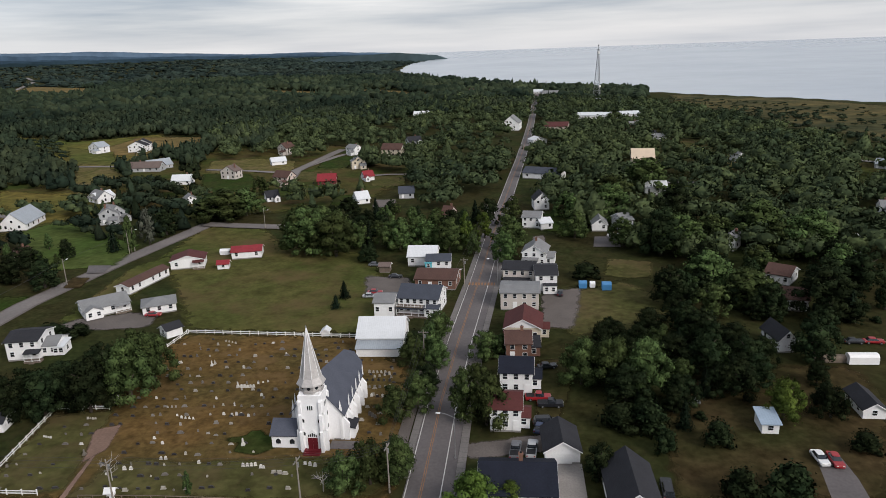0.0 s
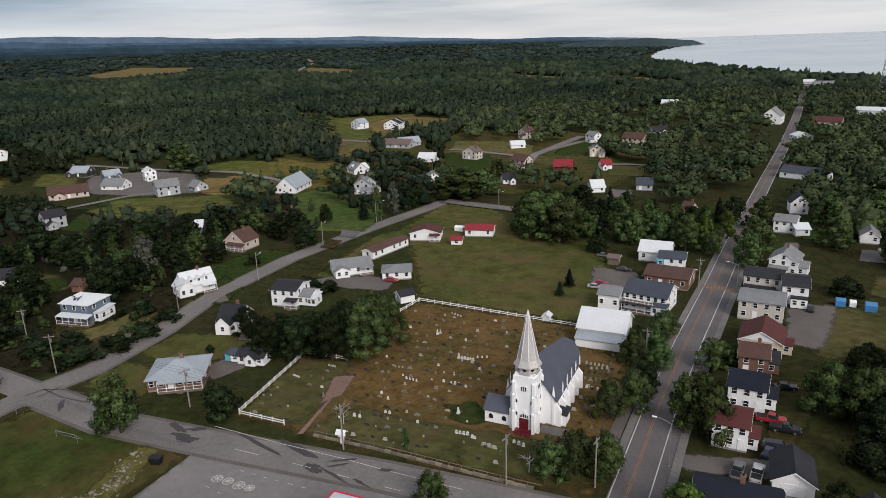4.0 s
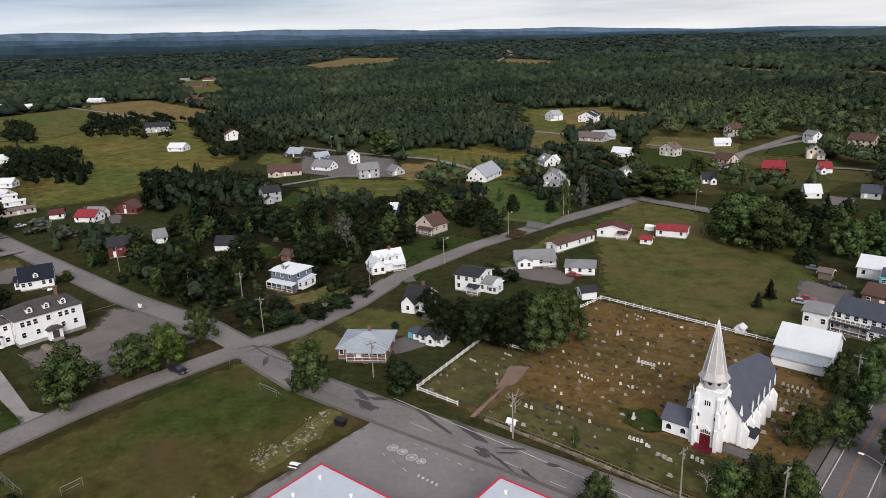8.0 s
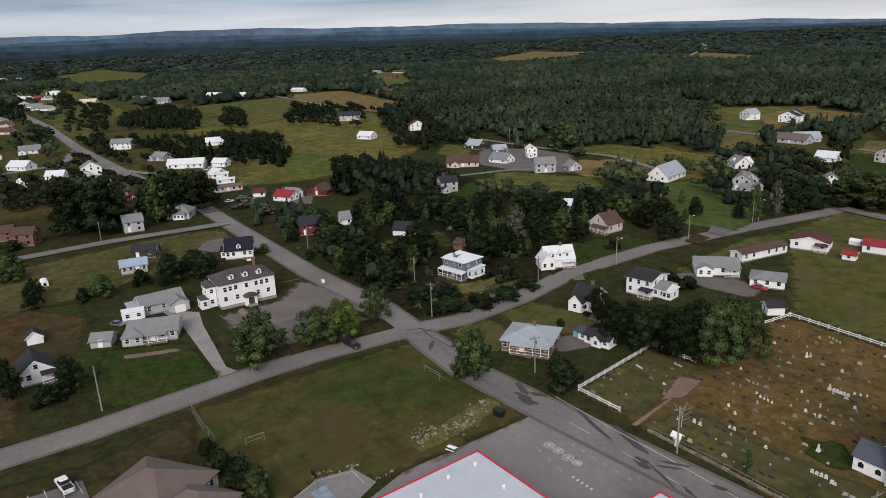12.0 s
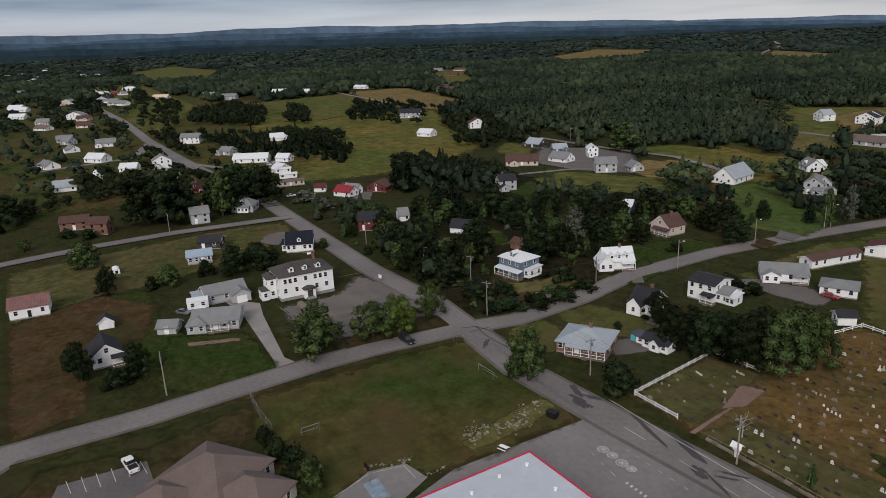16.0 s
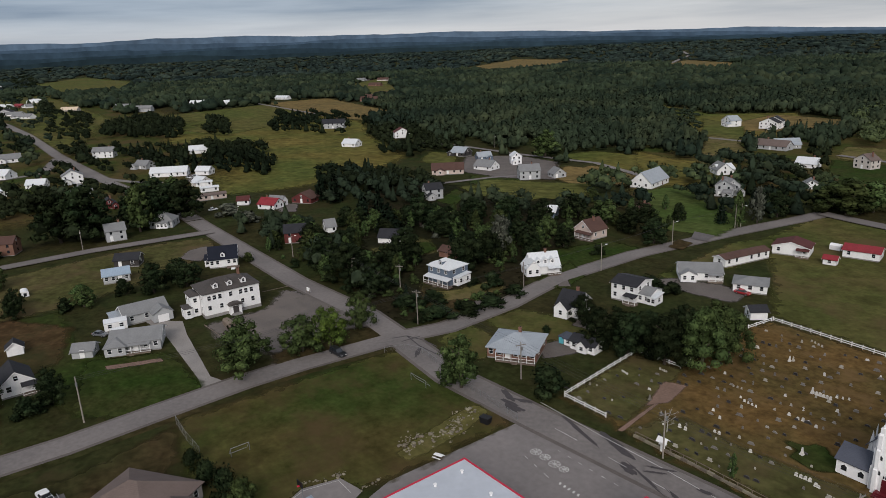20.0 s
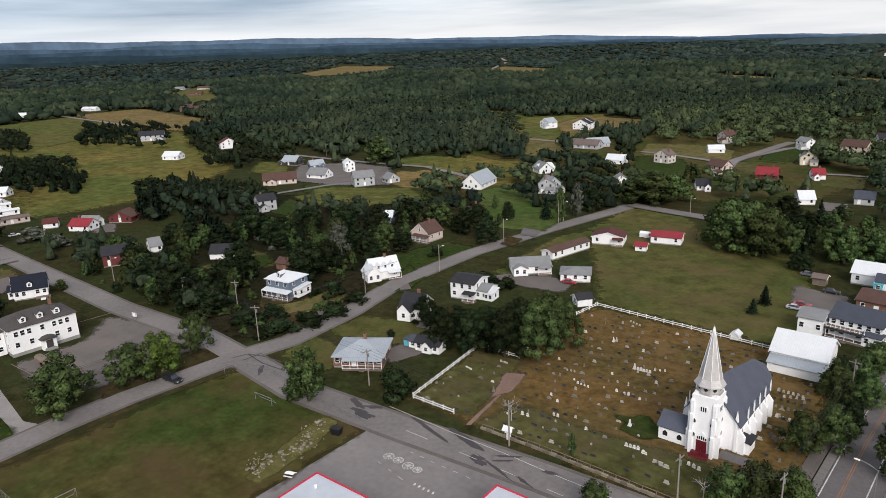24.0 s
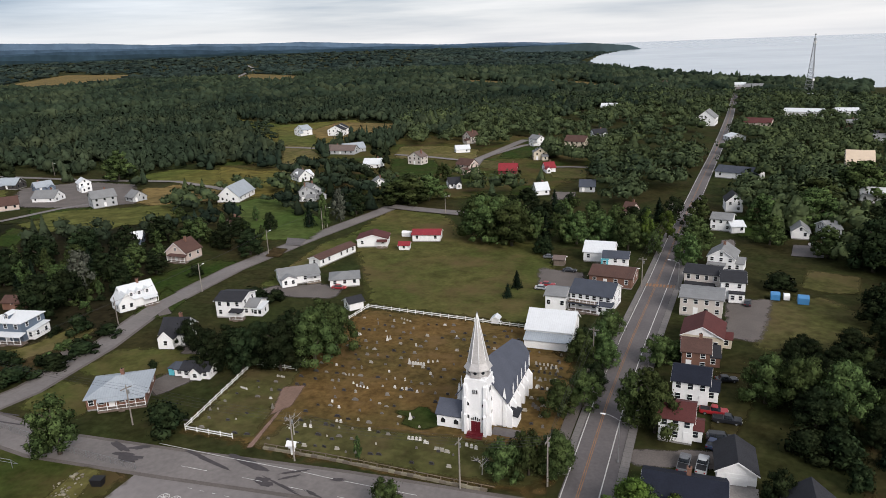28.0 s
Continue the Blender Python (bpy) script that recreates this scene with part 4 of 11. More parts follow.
def grove(pts, step, low, high, mix, seed, wide=0.8, margin=1.5):
    """Single trees scattered over a patch of the plan, clear of roads and houses. mix: (kind, leaf, share)."""
    r = np.random.default_rng(seed)
    xs, ys = [p[0] for p in pts], [p[1] for p in pts]
    k = 0
    for gx in np.arange(min(xs), max(xs) + step, step):
        for gy in np.arange(min(ys), max(ys) + step, step):
            px, py = gx + r.uniform(-0.42, 0.42) * step, gy + r.uniform(-0.42, 0.42) * step
            pick, h, wf = r.uniform(), r.uniform(low, high), r.uniform(0.8, 1.2)
            if not inside(pts, px, py) or not clear(px, py, margin) or any(inside(q, px, py) for q in BLOCK_LAWNS):
                continue
            for kind, leaf, share in mix:
                pick -= share
                if pick <= 0:
                    break
            ratio = {"spruce": 0.5, "tall": 0.62, "bush": 1.5, "round": 0.95, "wide": 1.15}[kind]
            hh = h * (0.35 if kind == "bush" else 1.0)
            tree(kind, px, py, hh, hh * ratio * wf * wide / 0.8, leaf)
            k += 1
    return k


# low crowns for woods that are seen from afar, joined
def wood_crowns(points, sizes, heights, conifer, material, name, label, detail=True, seed=1, lobes=1, cards=36):
    r = np.random.default_rng(seed)
    V, F, N, base = [], [], [], 0
    bv, bf = BALL1
    keep = bv[:, 2] > -0.6
    for (px, py), s, h, con in zip(points, sizes, heights, conifer):
        z0 = float(ground(px, py))
        if con:
            n = 7
            a = np.arange(n) * 2 * math.pi / n + r.uniform(0, 6)
            rr = s * 0.62 * r.uniform(0.75, 1.2, n)
            ring1 = np.stack([px + rr * np.cos(a), py + rr * np.sin(a), np.full(n, z0 + h * 0.12)], -1)
            ring2 = np.stack([px + rr * 0.55 * np.cos(a + 0.4), py + rr * 0.55 * np.sin(a + 0.4), np.full(n, z0 + h * 0.55) + r.normal(0, h * 0.04, n)], -1)
            tip = np.array([[px, py, z0 + h * 1.25]])
            v = np.concatenate([ring1, ring2, tip])
            i = np.arange(n)
            j = (i + 1) % n
            f = np.concatenate([np.stack([i, j, n + j], -1), np.stack([i, n + j, n + i], -1), np.stack([n + i, n + j, np.full(n, 2 * n)], -1)])
            N.append(v - [px, py, z0 + h * 0.35])
        else:
            vs, fs = [], []
            spots = []
            for k in range(lobes):
                a, q = 2.4 * k + r.uniform(0, 1), (0.0 if lobes == 1 else 0.5)
                c = np.array([px + q * s * math.cos(a), py + q * s * math.sin(a), z0 + h * (0.55 if lobes == 1 else 0.36 + 0.36 * (k + 1) / lobes)])
                e = np.array([s, s, h * 0.5]) * (1.0 if lobes == 1 else r.uniform(0.5, 0.72))
                spots.append((c, e))
                vs.append(bv * (1 + r.normal(0, 0.2 if detail else 0.3, (len(bv), 1))) * e * (0.8 if lobes == 1 else 0.58 if cards >= 160 else 0.72) * (1.2 if not detail else 1.0) + c)
                fs.append(bf + k * len(bv))
            v, f = np.concatenate(vs), np.concatenate(fs)
            N.append(np.concatenate([bv] * lobes) * 0.7 + (v - [px, py, z0 + h * 0.4]) / s * 0.5 + r.normal(0, 0.28, v.shape))
        V.append(v)
        F.append(f + base)
        base += len(v)
        if detail:
            n = cards
            d = r.normal(0, 1, (n, 3))
            d[:, 2] = np.abs(d[:, 2]) - 0.25
            d /= np.linalg.norm(d, axis=1)[:, None]
            if con:
                k = r.uniform(0, 1, n)
                p = np.stack([px + s * 0.62 * (1 - k) * d[:, 0], py + s * 0.62 * (1 - k) * d[:, 1], z0 + h * (0.15 + 1.05 * k)], -1)
            else:
                own = r.integers(0, len(spots), n)
                p = np.array([c for c, e in spots])[own] + d * np.array([e for c, e in spots])[own] * r.uniform(0.68, 1.16, (n, 1))
            lv, lf = leaf_cards(p, d, s * (0.26 if cards < 20 else 0.22 if cards < 60 else 0.125 if cards < 160 else 0.098), r)
            V.append(lv)
            soft = 0.75 * d + (p - [px, py, z0 + h * 0.4]) / s * 0.6 + [0, 0, 0.15]
            N.append(np.repeat(soft + r.normal(0, 0.36, soft.shape), 4, axis=0))
            F.append(np.concatenate([lf[:, :3], lf[:, [0, 2, 3]]]) + base)
            base += len(lv)
    me = np_mesh(name, np.concatenate(V), np.concatenate(F), material, normals=np.concatenate(N))
    return single(name, me, material, Matrix(), label, "woods", kind="stuff")


def wood(name, pts, step, radius, height, label, seed, conifer=0.25, material=None, fill=0.95, margin=1.0, holes=(), detail=True, lobes=3, cards=80, sizes=(0.7, 1.3)):
    """Closed woodland over a patch of the plan."""
    r = np.random.default_rng(seed)
    xs, ys = [p[0] for p in pts], [p[1] for p in pts]
    gx, gy = np.meshgrid(np.arange(min(xs), max(xs), step), np.arange(min(ys), max(ys), step))
    px = gx.ravel() + r.uniform(-0.45, 0.45, gx.size) * step
    py = gy.ravel() + r.uniform(-0.45, 0.45, gx.size) * step
    ok = inside(pts, px, py) & (r.uniform(0, 1, px.size) < fill)
    for hole in holes:
        ok &= ~inside(hole, px, py)
    P = [(a, b) for a, b in zip(px[ok], py[ok]) if clear(a, b, margin)]
    n = len(P)
    if not n:
        return
    grown = r.uniform(0, 1, n)
    wood_crowns(P, radius * (sizes[0] + (sizes[1] - sizes[0]) * grown), height * (0.6 + 0.7 * (0.5 * grown + 0.5 * r.uniform(0, 1, n))), r.uniform(0, 1, n) < conifer, material or LEAF_FAR, name, label, detail, seed, lobes, cards)


def island_leaf(name, color, spread, other, fleck=None):
    """Foliage for joined crowns: each crown and clump has its own tone."""
    return by_clump(mat(name, color, 0.9, 0.3, 0.4, 0.006, 0.3, other=other, gloss=0.02, fleck=fleck), spread)


LEAF_FAR = island_leaf("woodland_foliage", (0.0140, 0.0230, 0.0160), 0.3, (0.030, 0.043, 0.0250), (0.016, 0.54, (0.050, 0.062, 0.033)))
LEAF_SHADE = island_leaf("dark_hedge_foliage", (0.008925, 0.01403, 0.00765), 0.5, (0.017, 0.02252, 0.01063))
# leaves of the farthest band: distance haze is put into this bluer colour
LEAF_HAZE = island_leaf("haze_tinted_foliage", (0.0145, 0.0238, 0.0225), 0.4, (0.029, 0.0425, 0.034), (0.0032, 0.57, (0.042, 0.052, 0.036)))
LEAF_TOWN = island_leaf("garden_tree_foliage", (0.030, 0.045, 0.025), 0.34, (0.062, 0.081, 0.037), (0.085, 0.55, (0.096, 0.122, 0.050)))


# ---- roads ----
MAIN_ROAD = [(-13.2, -68.3), (-23.7, 101.4), (-25.5, 129.4), (-26.6, 162.2), (-27.2, 208.1), (-28.2, 251.9), (-29.1, 308.9), (-29.8, 378.1), (-30.4, 457.9), (-32.0, 558.9), (-34.9, 686.6), (-43.0, 931.6), (-46.0, 1081.6)]
single('road_main', strip_shape(MAIN_ROAD[:7], 2.95, -5.4, 0.104), ASPHALT, Matrix(), 'dark asphalt main road with an orange centre line', 'road', kind='structure')
single('road_main_far', strip_shape(MAIN_ROAD[6:], 2.95, -3.7, 0.104), ASPHALT, Matrix(), 'dark asphalt main road towards the sea', 'road', kind='structure')
for (ax, ay), (bx, by) in zip(MAIN_ROAD, MAIN_ROAD[1:]):
    TAKEN.append(('strip', ax + 1.2, ay, bx + 1.2, by, 5.5 if by < MAIN_ROAD[6][1] + 1 else 6.0))
road('road_school', [(-26.8, 88.5), (-62, 83.5), (-95, 77.5), (-123, 73), (-152.5, 73.5)], 7.5, OLDROAD, 'worn grey street patched with tar beside the cemetery', 0.076)
road('road_east', [(-149.9, 72.9), (-148.1, 87.0), (-152.3, 110.1), (-160.9, 135.5), (-164.8, 174.8), (-162.6, 219.3), (-158.6, 259.4), (-157.6, 276.5)], 6.5, OLDROAD, 'grey village street with grass verges', 0.078)
road('road_south', [(-149.9, 72.9), (-149.7, 46.0), (-148.4, 32.2), (-145.0, 12.9), (-141.7, -4.6), (-140.5, -18.1), (-139.4, -29.5), (-134.4, -34.2)], 6.8, OLDROAD, 'grey village street below the hall', 0.080)
road('road_west', [(-149.6, 73.3), (-169.4, 73.3), (-210.6, 67.0), (-298.1, 60.4), (-325.4, 58.5)], 6.8, OLDROAD, 'grey village street rising between hedges', 0.082)
road('road_back', [(-298.1, 60.4), (-298.2, 36.1), (-298.3, 13.3), (-294.3, -16.2), (-286.4, -45.9), (-281.2, -59.0)], 5.5, OLDROAD, 'narrow grey back street', 0.084)
road('road_far', [(-325.4, 58.5), (-363.4, 54.6), (-465.9, 37.0), (-620.6, 15.4), (-794.5, -1.1), (-938.2, -20.8), (-1111.1, -54.4)], 7, OLDROAD, 'distant grey road between houses', 0.086)
road('road_hill', [(-475.7, 261.0), (-438.3, 274.0), (-374.6, 282.7), (-346.7, 288.2), (-314.1, 295.4), (-274.6, 286.8), (-246.6, 277.3)], 4.5, OLDROAD, 'pale gravel farm lane', 0.088)
road('road_town', [(-511.0, -56.7), (-522.1, -25.0), (-533.1, 3.7), (-600.7, 14.9)], 5.2, OLDROAD, 'narrow grey village street', 0.090)
road('lane_town', [(-600.7, 14.9), (-497.8, 27.4), (-458.2, 48.2), (-440.0, 63.6)], 4.6, OLDROAD, 'pale gravel lane', 0.092)
road('lane_farm', [(-323.5, 191.1), (-319.0, 221.6), (-309.7, 241.9)], 4, OLDROAD, 'pale gravel farm track', 0.094)
road('lane_meadow', [(-1023.6, 277.5), (-832.6, 282.0), (-720.6, 282.7)], 5, OLDROAD, 'pale lane across the meadow', 0.096)
road('road_north', [(-158.1, 275.0), (-139.5, 272.7), (-120.5, 271.5), (-104.7, 270.2)], 6, OLDROAD, 'grey village street', 0.098)
road('lane_north', [(-169.2, 406.7), (-165.5, 437.9), (-159.7, 468.4), (-149.8, 491.6)], 5, OLDROAD, 'pale side street', 0.100)
road('lane_house', [(-339.5, 422.1), (-302.3, 424.5), (-267.7, 428.1)], 5, OLDROAD, 'pale gravel lane', 0.102)
road('road_horizon', [(-1123.3, 1199.3), (-1164.6, 1329.9), (-1436.5, 1715.9), (-1710.4, 2006.6)], 9, OLDROAD, 'pale road over a far rise', 0.104)

# ---- yards, lawns and fields ----
FIELD_HOLES = []    # open ground that woods leave free


def field(name, pts, material, label, z, cuts=3):
    FIELD_HOLES.append(pts)
    return sheet(name, pts, material, label, z, cuts)


def yard(pts, material, label, z, open_to=0.88):
    """A lawn or drive with low ground before it, free of trees."""
    FIELD_HOLES.append(pts)
    if open_to < 1:
        for a, b in zip(pts, pts[1:] + pts[:1]):
            FIELD_HOLES.append([a, b, (b[0] * open_to, b[1] * open_to), (a[0] * open_to, a[1] * open_to)])
    return sheet("yard", pts, material, label, z, 1)


sheet('school_yard', [(-89.6, 30.5), (-95.2, 42.9), (-96.4, 54.8), (-98.0, 72.3), (-99.6, 80.3), (-82.2, 84.1), (-61.4, 86.7), (-38.9, 90.4), (-30.8, 85.2)], YARD, 'wide worn grey asphalt yard of the school', 0.008, 0)
sheet('sports_field', [(-138.3, 15.6), (-139.6, 31.8), (-141.9, 51.9), (-142.8, 68.2), (-137.8, 72.8), (-102.4, 74.4), (-99.3, 70.9), (-96.8, 54.1), (-95.9, 37.8), (-100.5, 36.0), (-102.1, 29.6), (-98.1, 21.8), (-102.9, 12.9)], FIELD, 'mown sports field with worn brown patches', 0.01, 0)
sheet('cemetery_ground', [(-89.5, 88.5), (-100.6, 87.4), (-107.3, 115.5), (-94.5, 118.2), (-99.9, 134.0), (-100.3, 157.9), (-53.7, 159.4), (-37.1, 143.9), (-30.4, 112.8), (-29.3, 95.0), (-53.8, 91.7), (-83.0, 88.1)], DRY, 'dry brown cemetery lawn', 0.012, 0)
sheet('open_field', [(-100.9, 160.8), (-53.0, 162.9), (-52.5, 182.6), (-60.1, 210.0), (-73.3, 234.8), (-107.3, 241.6), (-128.7, 269.3), (-156.3, 271.2), (-148.5, 222.1), (-128.3, 199.2)], OPENF, 'large mown field with brown patches', 0.014, 0)
sheet('hall_yard', [(-189.5, 33.3), (-191.4, 51.4), (-204.6, 61.5), (-187.0, 69.9), (-154.6, 72.4), (-150.3, 67.9), (-149.2, 53.3), (-147.0, 39.4), (-159.4, 44.0), (-173.3, 34.9)], DARKGRAVEL, 'dark gravel yard in front of the hall', 0.016, 0)
sheet('driveway_concrete', [(-147.0, 23.3), (-147.4, 30.5), (-155.9, 26.5), (-186.3, 27.2), (-196.8, 28.2), (-205.2, 18.7), (-190.3, 22.1), (-156.1, 23.8)], CONC, 'pale concrete driveway', 0.018, 0)
sheet('side_garden', [(-228.6, -13.2), (-227.6, -1.4), (-194.3, 0.4), (-173.9, 11.8), (-151.4, 13.0), (-152.4, -1.8), (-186.6, -13.5)], LAWN, 'dark green garden lawn', 0.02, 0)
sheet('front_lawn', [(-183.3, 2.1), (-176.6, 20.6), (-150.6, 23.8), (-148.8, 22.3), (-147.8, 4.9), (-155.0, -2.6)], LAWN, 'green front lawn', 0.022, 0)
sheet('dry_plot', [(-214.3, -37.9), (-230.9, -16.9), (-211.2, 0.1), (-187.7, -3.9), (-176.2, -17.1), (-149.4, -17.4), (-144.5, -30.1)], DRYPLOT, 'dry brown overgrown plot', 0.024, 0)
sheet('pale_plot', [(-272.0, -44.3), (-282.0, -8.3), (-292.2, 35.2), (-289.3, 55.9), (-271.4, 55.4), (-251.1, 37.1), (-233.7, 6.4), (-229.7, -16.9), (-216.8, -38.1)], YARDGRASS, 'dry grass paddock', 0.026, 0)
sheet('grey_lot_verge', [(-121.0, -27.4), (-129.9, -23.1), (-128.5, -5.2), (-136.4, 15.1), (-121.5, 11.4), (-109.4, 1.0), (-99.2, -2.5)], ROUGH, 'dark rough verge', 0.028, 0)
sheet('car_park', [(-123.6, -20.5), (-124.3, -5.9), (-115.0, -4.8), (-101.1, -6.1), (-110.3, -23.2)], ASPHALT, 'asphalt car park with white bays', 0.03, 0)
sheet('east_back_lawn', [(-0.7, 198.8), (16.1, 208.9), (18.6, 176.9), (1.7, 169.8)], FIELD, 'mown golden green back lawn', 0.032, 0)
# undergrowth sheet whose dark colour also stands for shade below the trees
sheet('wood_floor', [(-366.3, 167.8), (-255.4, 222.4), (-218.2, 201.7), (-184.3, 157.8), (-180.6, 140.2), (-161.2, 121.2), (-154.6, 103.4), (-156.6, 81.0), (-175.2, 72.0)], UNDER, 'undergrowth below the trees, coloured dark for their shade', 0.034, 0)
sheet('house_clearing', [(-185.1, 99.5), (-166.4, 105.2), (-166.3, 115.1), (-160.9, 112.2), (-153.6, 94.4), (-159.5, 86.3)], ROUGH, 'rough grass before the blue house', 0.036, 0)
sheet('corner_lawn', [(-142.8, 81.8), (-145.4, 92.1), (-133.5, 94.3), (-126.1, 83.7), (-128.7, 77.5)], OPENF, 'mown corner lawn', 0.038, 0)
sheet('side_lawn', [(-146.0, 98.0), (-147.1, 110.6), (-128.9, 117.8), (-117.3, 112.8), (-126.0, 103.0), (-134.1, 98.4)], OPENF, 'mown side lawn', 0.04, 0)
sheet('pink_house_lawn', [(-186.9, 152.7), (-182.3, 180.3), (-162.6, 181.1), (-161.2, 148.3), (-162.7, 132.3)], LAWN, 'bright green lawn', 0.042, 0)
sheet('verge_lawn', [(-143.6, 162.6), (-153.0, 213.3), (-147.4, 228.3), (-135.8, 206.9), (-135.1, 185.3), (-139.2, 164.6)], OPENF, 'mown verge', 0.044, 0)
sheet('gravel_drive', [(-141.9, 157.9), (-139.2, 164.6), (-125.8, 171.1), (-117.1, 169.7), (-115.3, 161.2), (-126.3, 158.7)], GRAVEL, 'gravel drive between white houses', 0.046, 0)
sheet('east_yard', [(0.9, 197.5), (17.4, 209.1), (29.1, 194.9), (29.2, 174.0), (1.7, 167.0)], YARDGRASS, 'mown dry yard with brown patches', 0.048, 0)
sheet('lower_yard', [(21.5, 136.5), (37.1, 151.6), (62.9, 154.2), (65.6, 141.3), (51.4, 105.5), (18.8, 101.4)], ROUGH, 'dark rough back lawn', 0.05, 0)
sheet('pub_yard', [(-64.7, 208.9), (-51.1, 208.7), (-47.7, 201.6), (-50.7, 191.0), (-60.1, 192.8)], GRAVEL, 'gravel yard with parked cars', 0.052, 0)
sheet('back_yard', [(-6.6, 196.9), (4.5, 202.7), (2.9, 179.5), (2.0, 171.0), (-5.0, 171.5), (-5.5, 178.0)], GRAVEL, 'gravel back yard', 0.054, 0)
sheet('corner_drive', [(44.5, 118.0), (48.6, 116.3), (49.1, 110.1), (48.6, 98.5), (42.2, 97.7)], ASPHALT, 'curving asphalt drive', 0.056, 0)
sheet('garage_drive', [(-3.0, 108.4), (3.5, 109.1), (4.2, 99.6), (-0.3, 96.3)], CONC, 'concrete garage drive', 0.058, 0)
sheet('shop_drive', [(-20.5, 112.1), (-3.8, 118.0), (-3.1, 112.3), (-16.2, 108.5)], GRAVEL, 'gravel drive with parked cars', 0.06, 0)
sheet('small_plot_grass', [(-90.1, 89.1), (-100.6, 88.3), (-106.5, 114.5), (-94.8, 117.1), (-92.3, 107.9), (-85.9, 90.8)], YARDGRASS, 'worn grass of the small plot', 0.062, 0)
sheet('street_side_grass', [(-83.5, 88.7), (-54.1, 92.3), (-30.5, 95.5), (-31.7, 106.2), (-48.5, 104.5), (-68.9, 100.8), (-82.1, 100.3)], YARDGRASS, 'worn grass along the street wall', 0.064, 0)
sheet('tree_island', [(-158.6, 42.7), (-165.0, 59.5), (-159.9, 71.1), (-153.3, 70.0), (-152.1, 54.4), (-148.4, 40.7)], ROUGH, 'grass island with trees', 0.066, 0)
sheet('rubble_ground', [(-102.0, 48.1), (-104.7, 54.8), (-107.6, 62.9), (-108.8, 70.5), (-104.9, 70.9), (-101.7, 63.2), (-99.4, 54.3), (-98.7, 48.6)], DRYLAWN, 'stony dry strip in the grass', 0.068, 0)
sheet('bungalow_drive', [(-124.6, 99.2), (-122.9, 107.1), (-115.0, 104.9), (-117.7, 95.9)], GRAVEL, 'gravel drive of the bungalow', 0.07, 0)
sheet('blue_house_drive', [(-153.5, 96.9), (-154.0, 100.3), (-159.6, 109.9), (-163.3, 110.5), (-158.4, 101.0), (-156.2, 97.3)], GRAVEL, 'two-track gravel drive', 0.072, 0)
sheet('cottage_drive', [(-155.0, 131.7), (-153.1, 134.6), (-160.7, 139.7), (-161.6, 137.5)], GRAVEL, 'gravel drive of the cottage', 0.074, 0)
sheet('gable_house_drive', [(-128.9, 114.6), (-121.5, 116.9), (-124.2, 121.8), (-130.1, 121.0), (-131.1, 118.1)], GRAVEL, 'pale dirt drive', 0.076, 0)
sheet('row_lot', [(-6.3, 150.2), (0.3, 152.4), (1.6, 136.9), (-1.2, 123.6), (-5.1, 124.2)], ROUGH, 'dark trodden ground behind the houses', 0.078, 0)
sheet('planting_bed', [(-176.9, 6.1), (-173.7, 18.4), (-171.6, 18.6), (-174.5, 6.2)], DIRT, 'planting bed before the bungalow', 0.08, 0)
sheet('quarry_ground', [(-1408.2, 647.1), (-1361.3, 711.4), (-923.4, 485.7), (-826.2, 392.8), (-879.3, 402.8)], GRAVEL, 'pale bare ground of a far yard', 0.146, 2)
sheet('earth_patch', [(-93.4, 109.4), (-89.4, 111.8), (-86.6, 103.4), (-88.2, 98.6)], DIRT, 'bare reddish earth of a fresh grave plot', 0.084, 0)
sheet('cemetery_track', [(-87.7, 99.7), (-87.6, 101.8), (-83.8, 87.4), (-84.8, 87.0)], DIRT, 'worn cart track into the cemetery', 0.086, 0)
sheet('meadow_1', [(-345.9, -65.1), (-2681.3, -400.3), (-2646.9, -144.4), (-2271.9, 19.6), (-929.5, 154.1), (-558.7, 129.3), (-433.5, 80.7), (-378.8, 57.3), (-379.9, 19.9), (-375.3, -17.3)], FIELD, 'worn yards between the western houses', 0.152, 3)
sheet('meadow_2', [(-491.0, 530.2), (-410.1, 519.1), (-308.2, 570.2), (-154.8, 508.4), (-91.0, 415.8), (-98.5, 317.2), (-161.2, 288.7), (-220.6, 281.3), (-234.1, 241.7)], FIELD, 'mown yards between the northern houses', 0.154, 3)
field('meadow_3', [(-895.9, 148.2), (-917.5, 287.2), (-640.5, 287.4), (-541.5, 247.7), (-426.7, 220.5), (-381.6, 173.5), (-371.3, 122.4), (-377.3, 84.8), (-424.7, 77.2), (-570.5, 90.9)], MEADOW, 'golden green meadow', 0.156, 3)
field('meadow_4', [(-891.8, 133.8), (-942.9, 287.1), (-748.3, 256.2), (-675.9, 204.0), (-640.5, 149.5), (-746.7, 122.0)], GREENF, 'green meadow', 0.158, 3)
field('meadow_5', [(-962.2, 293.2), (-968.4, 381.6), (-634.6, 349.0), (-655.0, 294.0), (-765.6, 272.6)], TANF, 'tan hay field', 0.16, 3)
field('meadow_6', [(-2147.9, 39.2), (-2568.9, 180.3), (-1975.8, 252.1), (-1498.9, 181.1), (-1494.1, 58.9)], GREENF, 'far green field', 0.162, 3)
field('meadow_7', [(-354.6, 299.3), (-348.6, 327.3), (-270.2, 342.7), (-235.6, 306.3), (-238.0, 279.3), (-272.3, 284.4), (-311.2, 292.7)], MEADOW, 'golden meadow behind the barn', 0.164, 3)
field('meadow_8', [(-301.4, 247.0), (-309.4, 288.9), (-274.0, 282.1), (-255.1, 261.2), (-273.1, 242.3)], TANF, 'brown stubble plot', 0.166, 3)
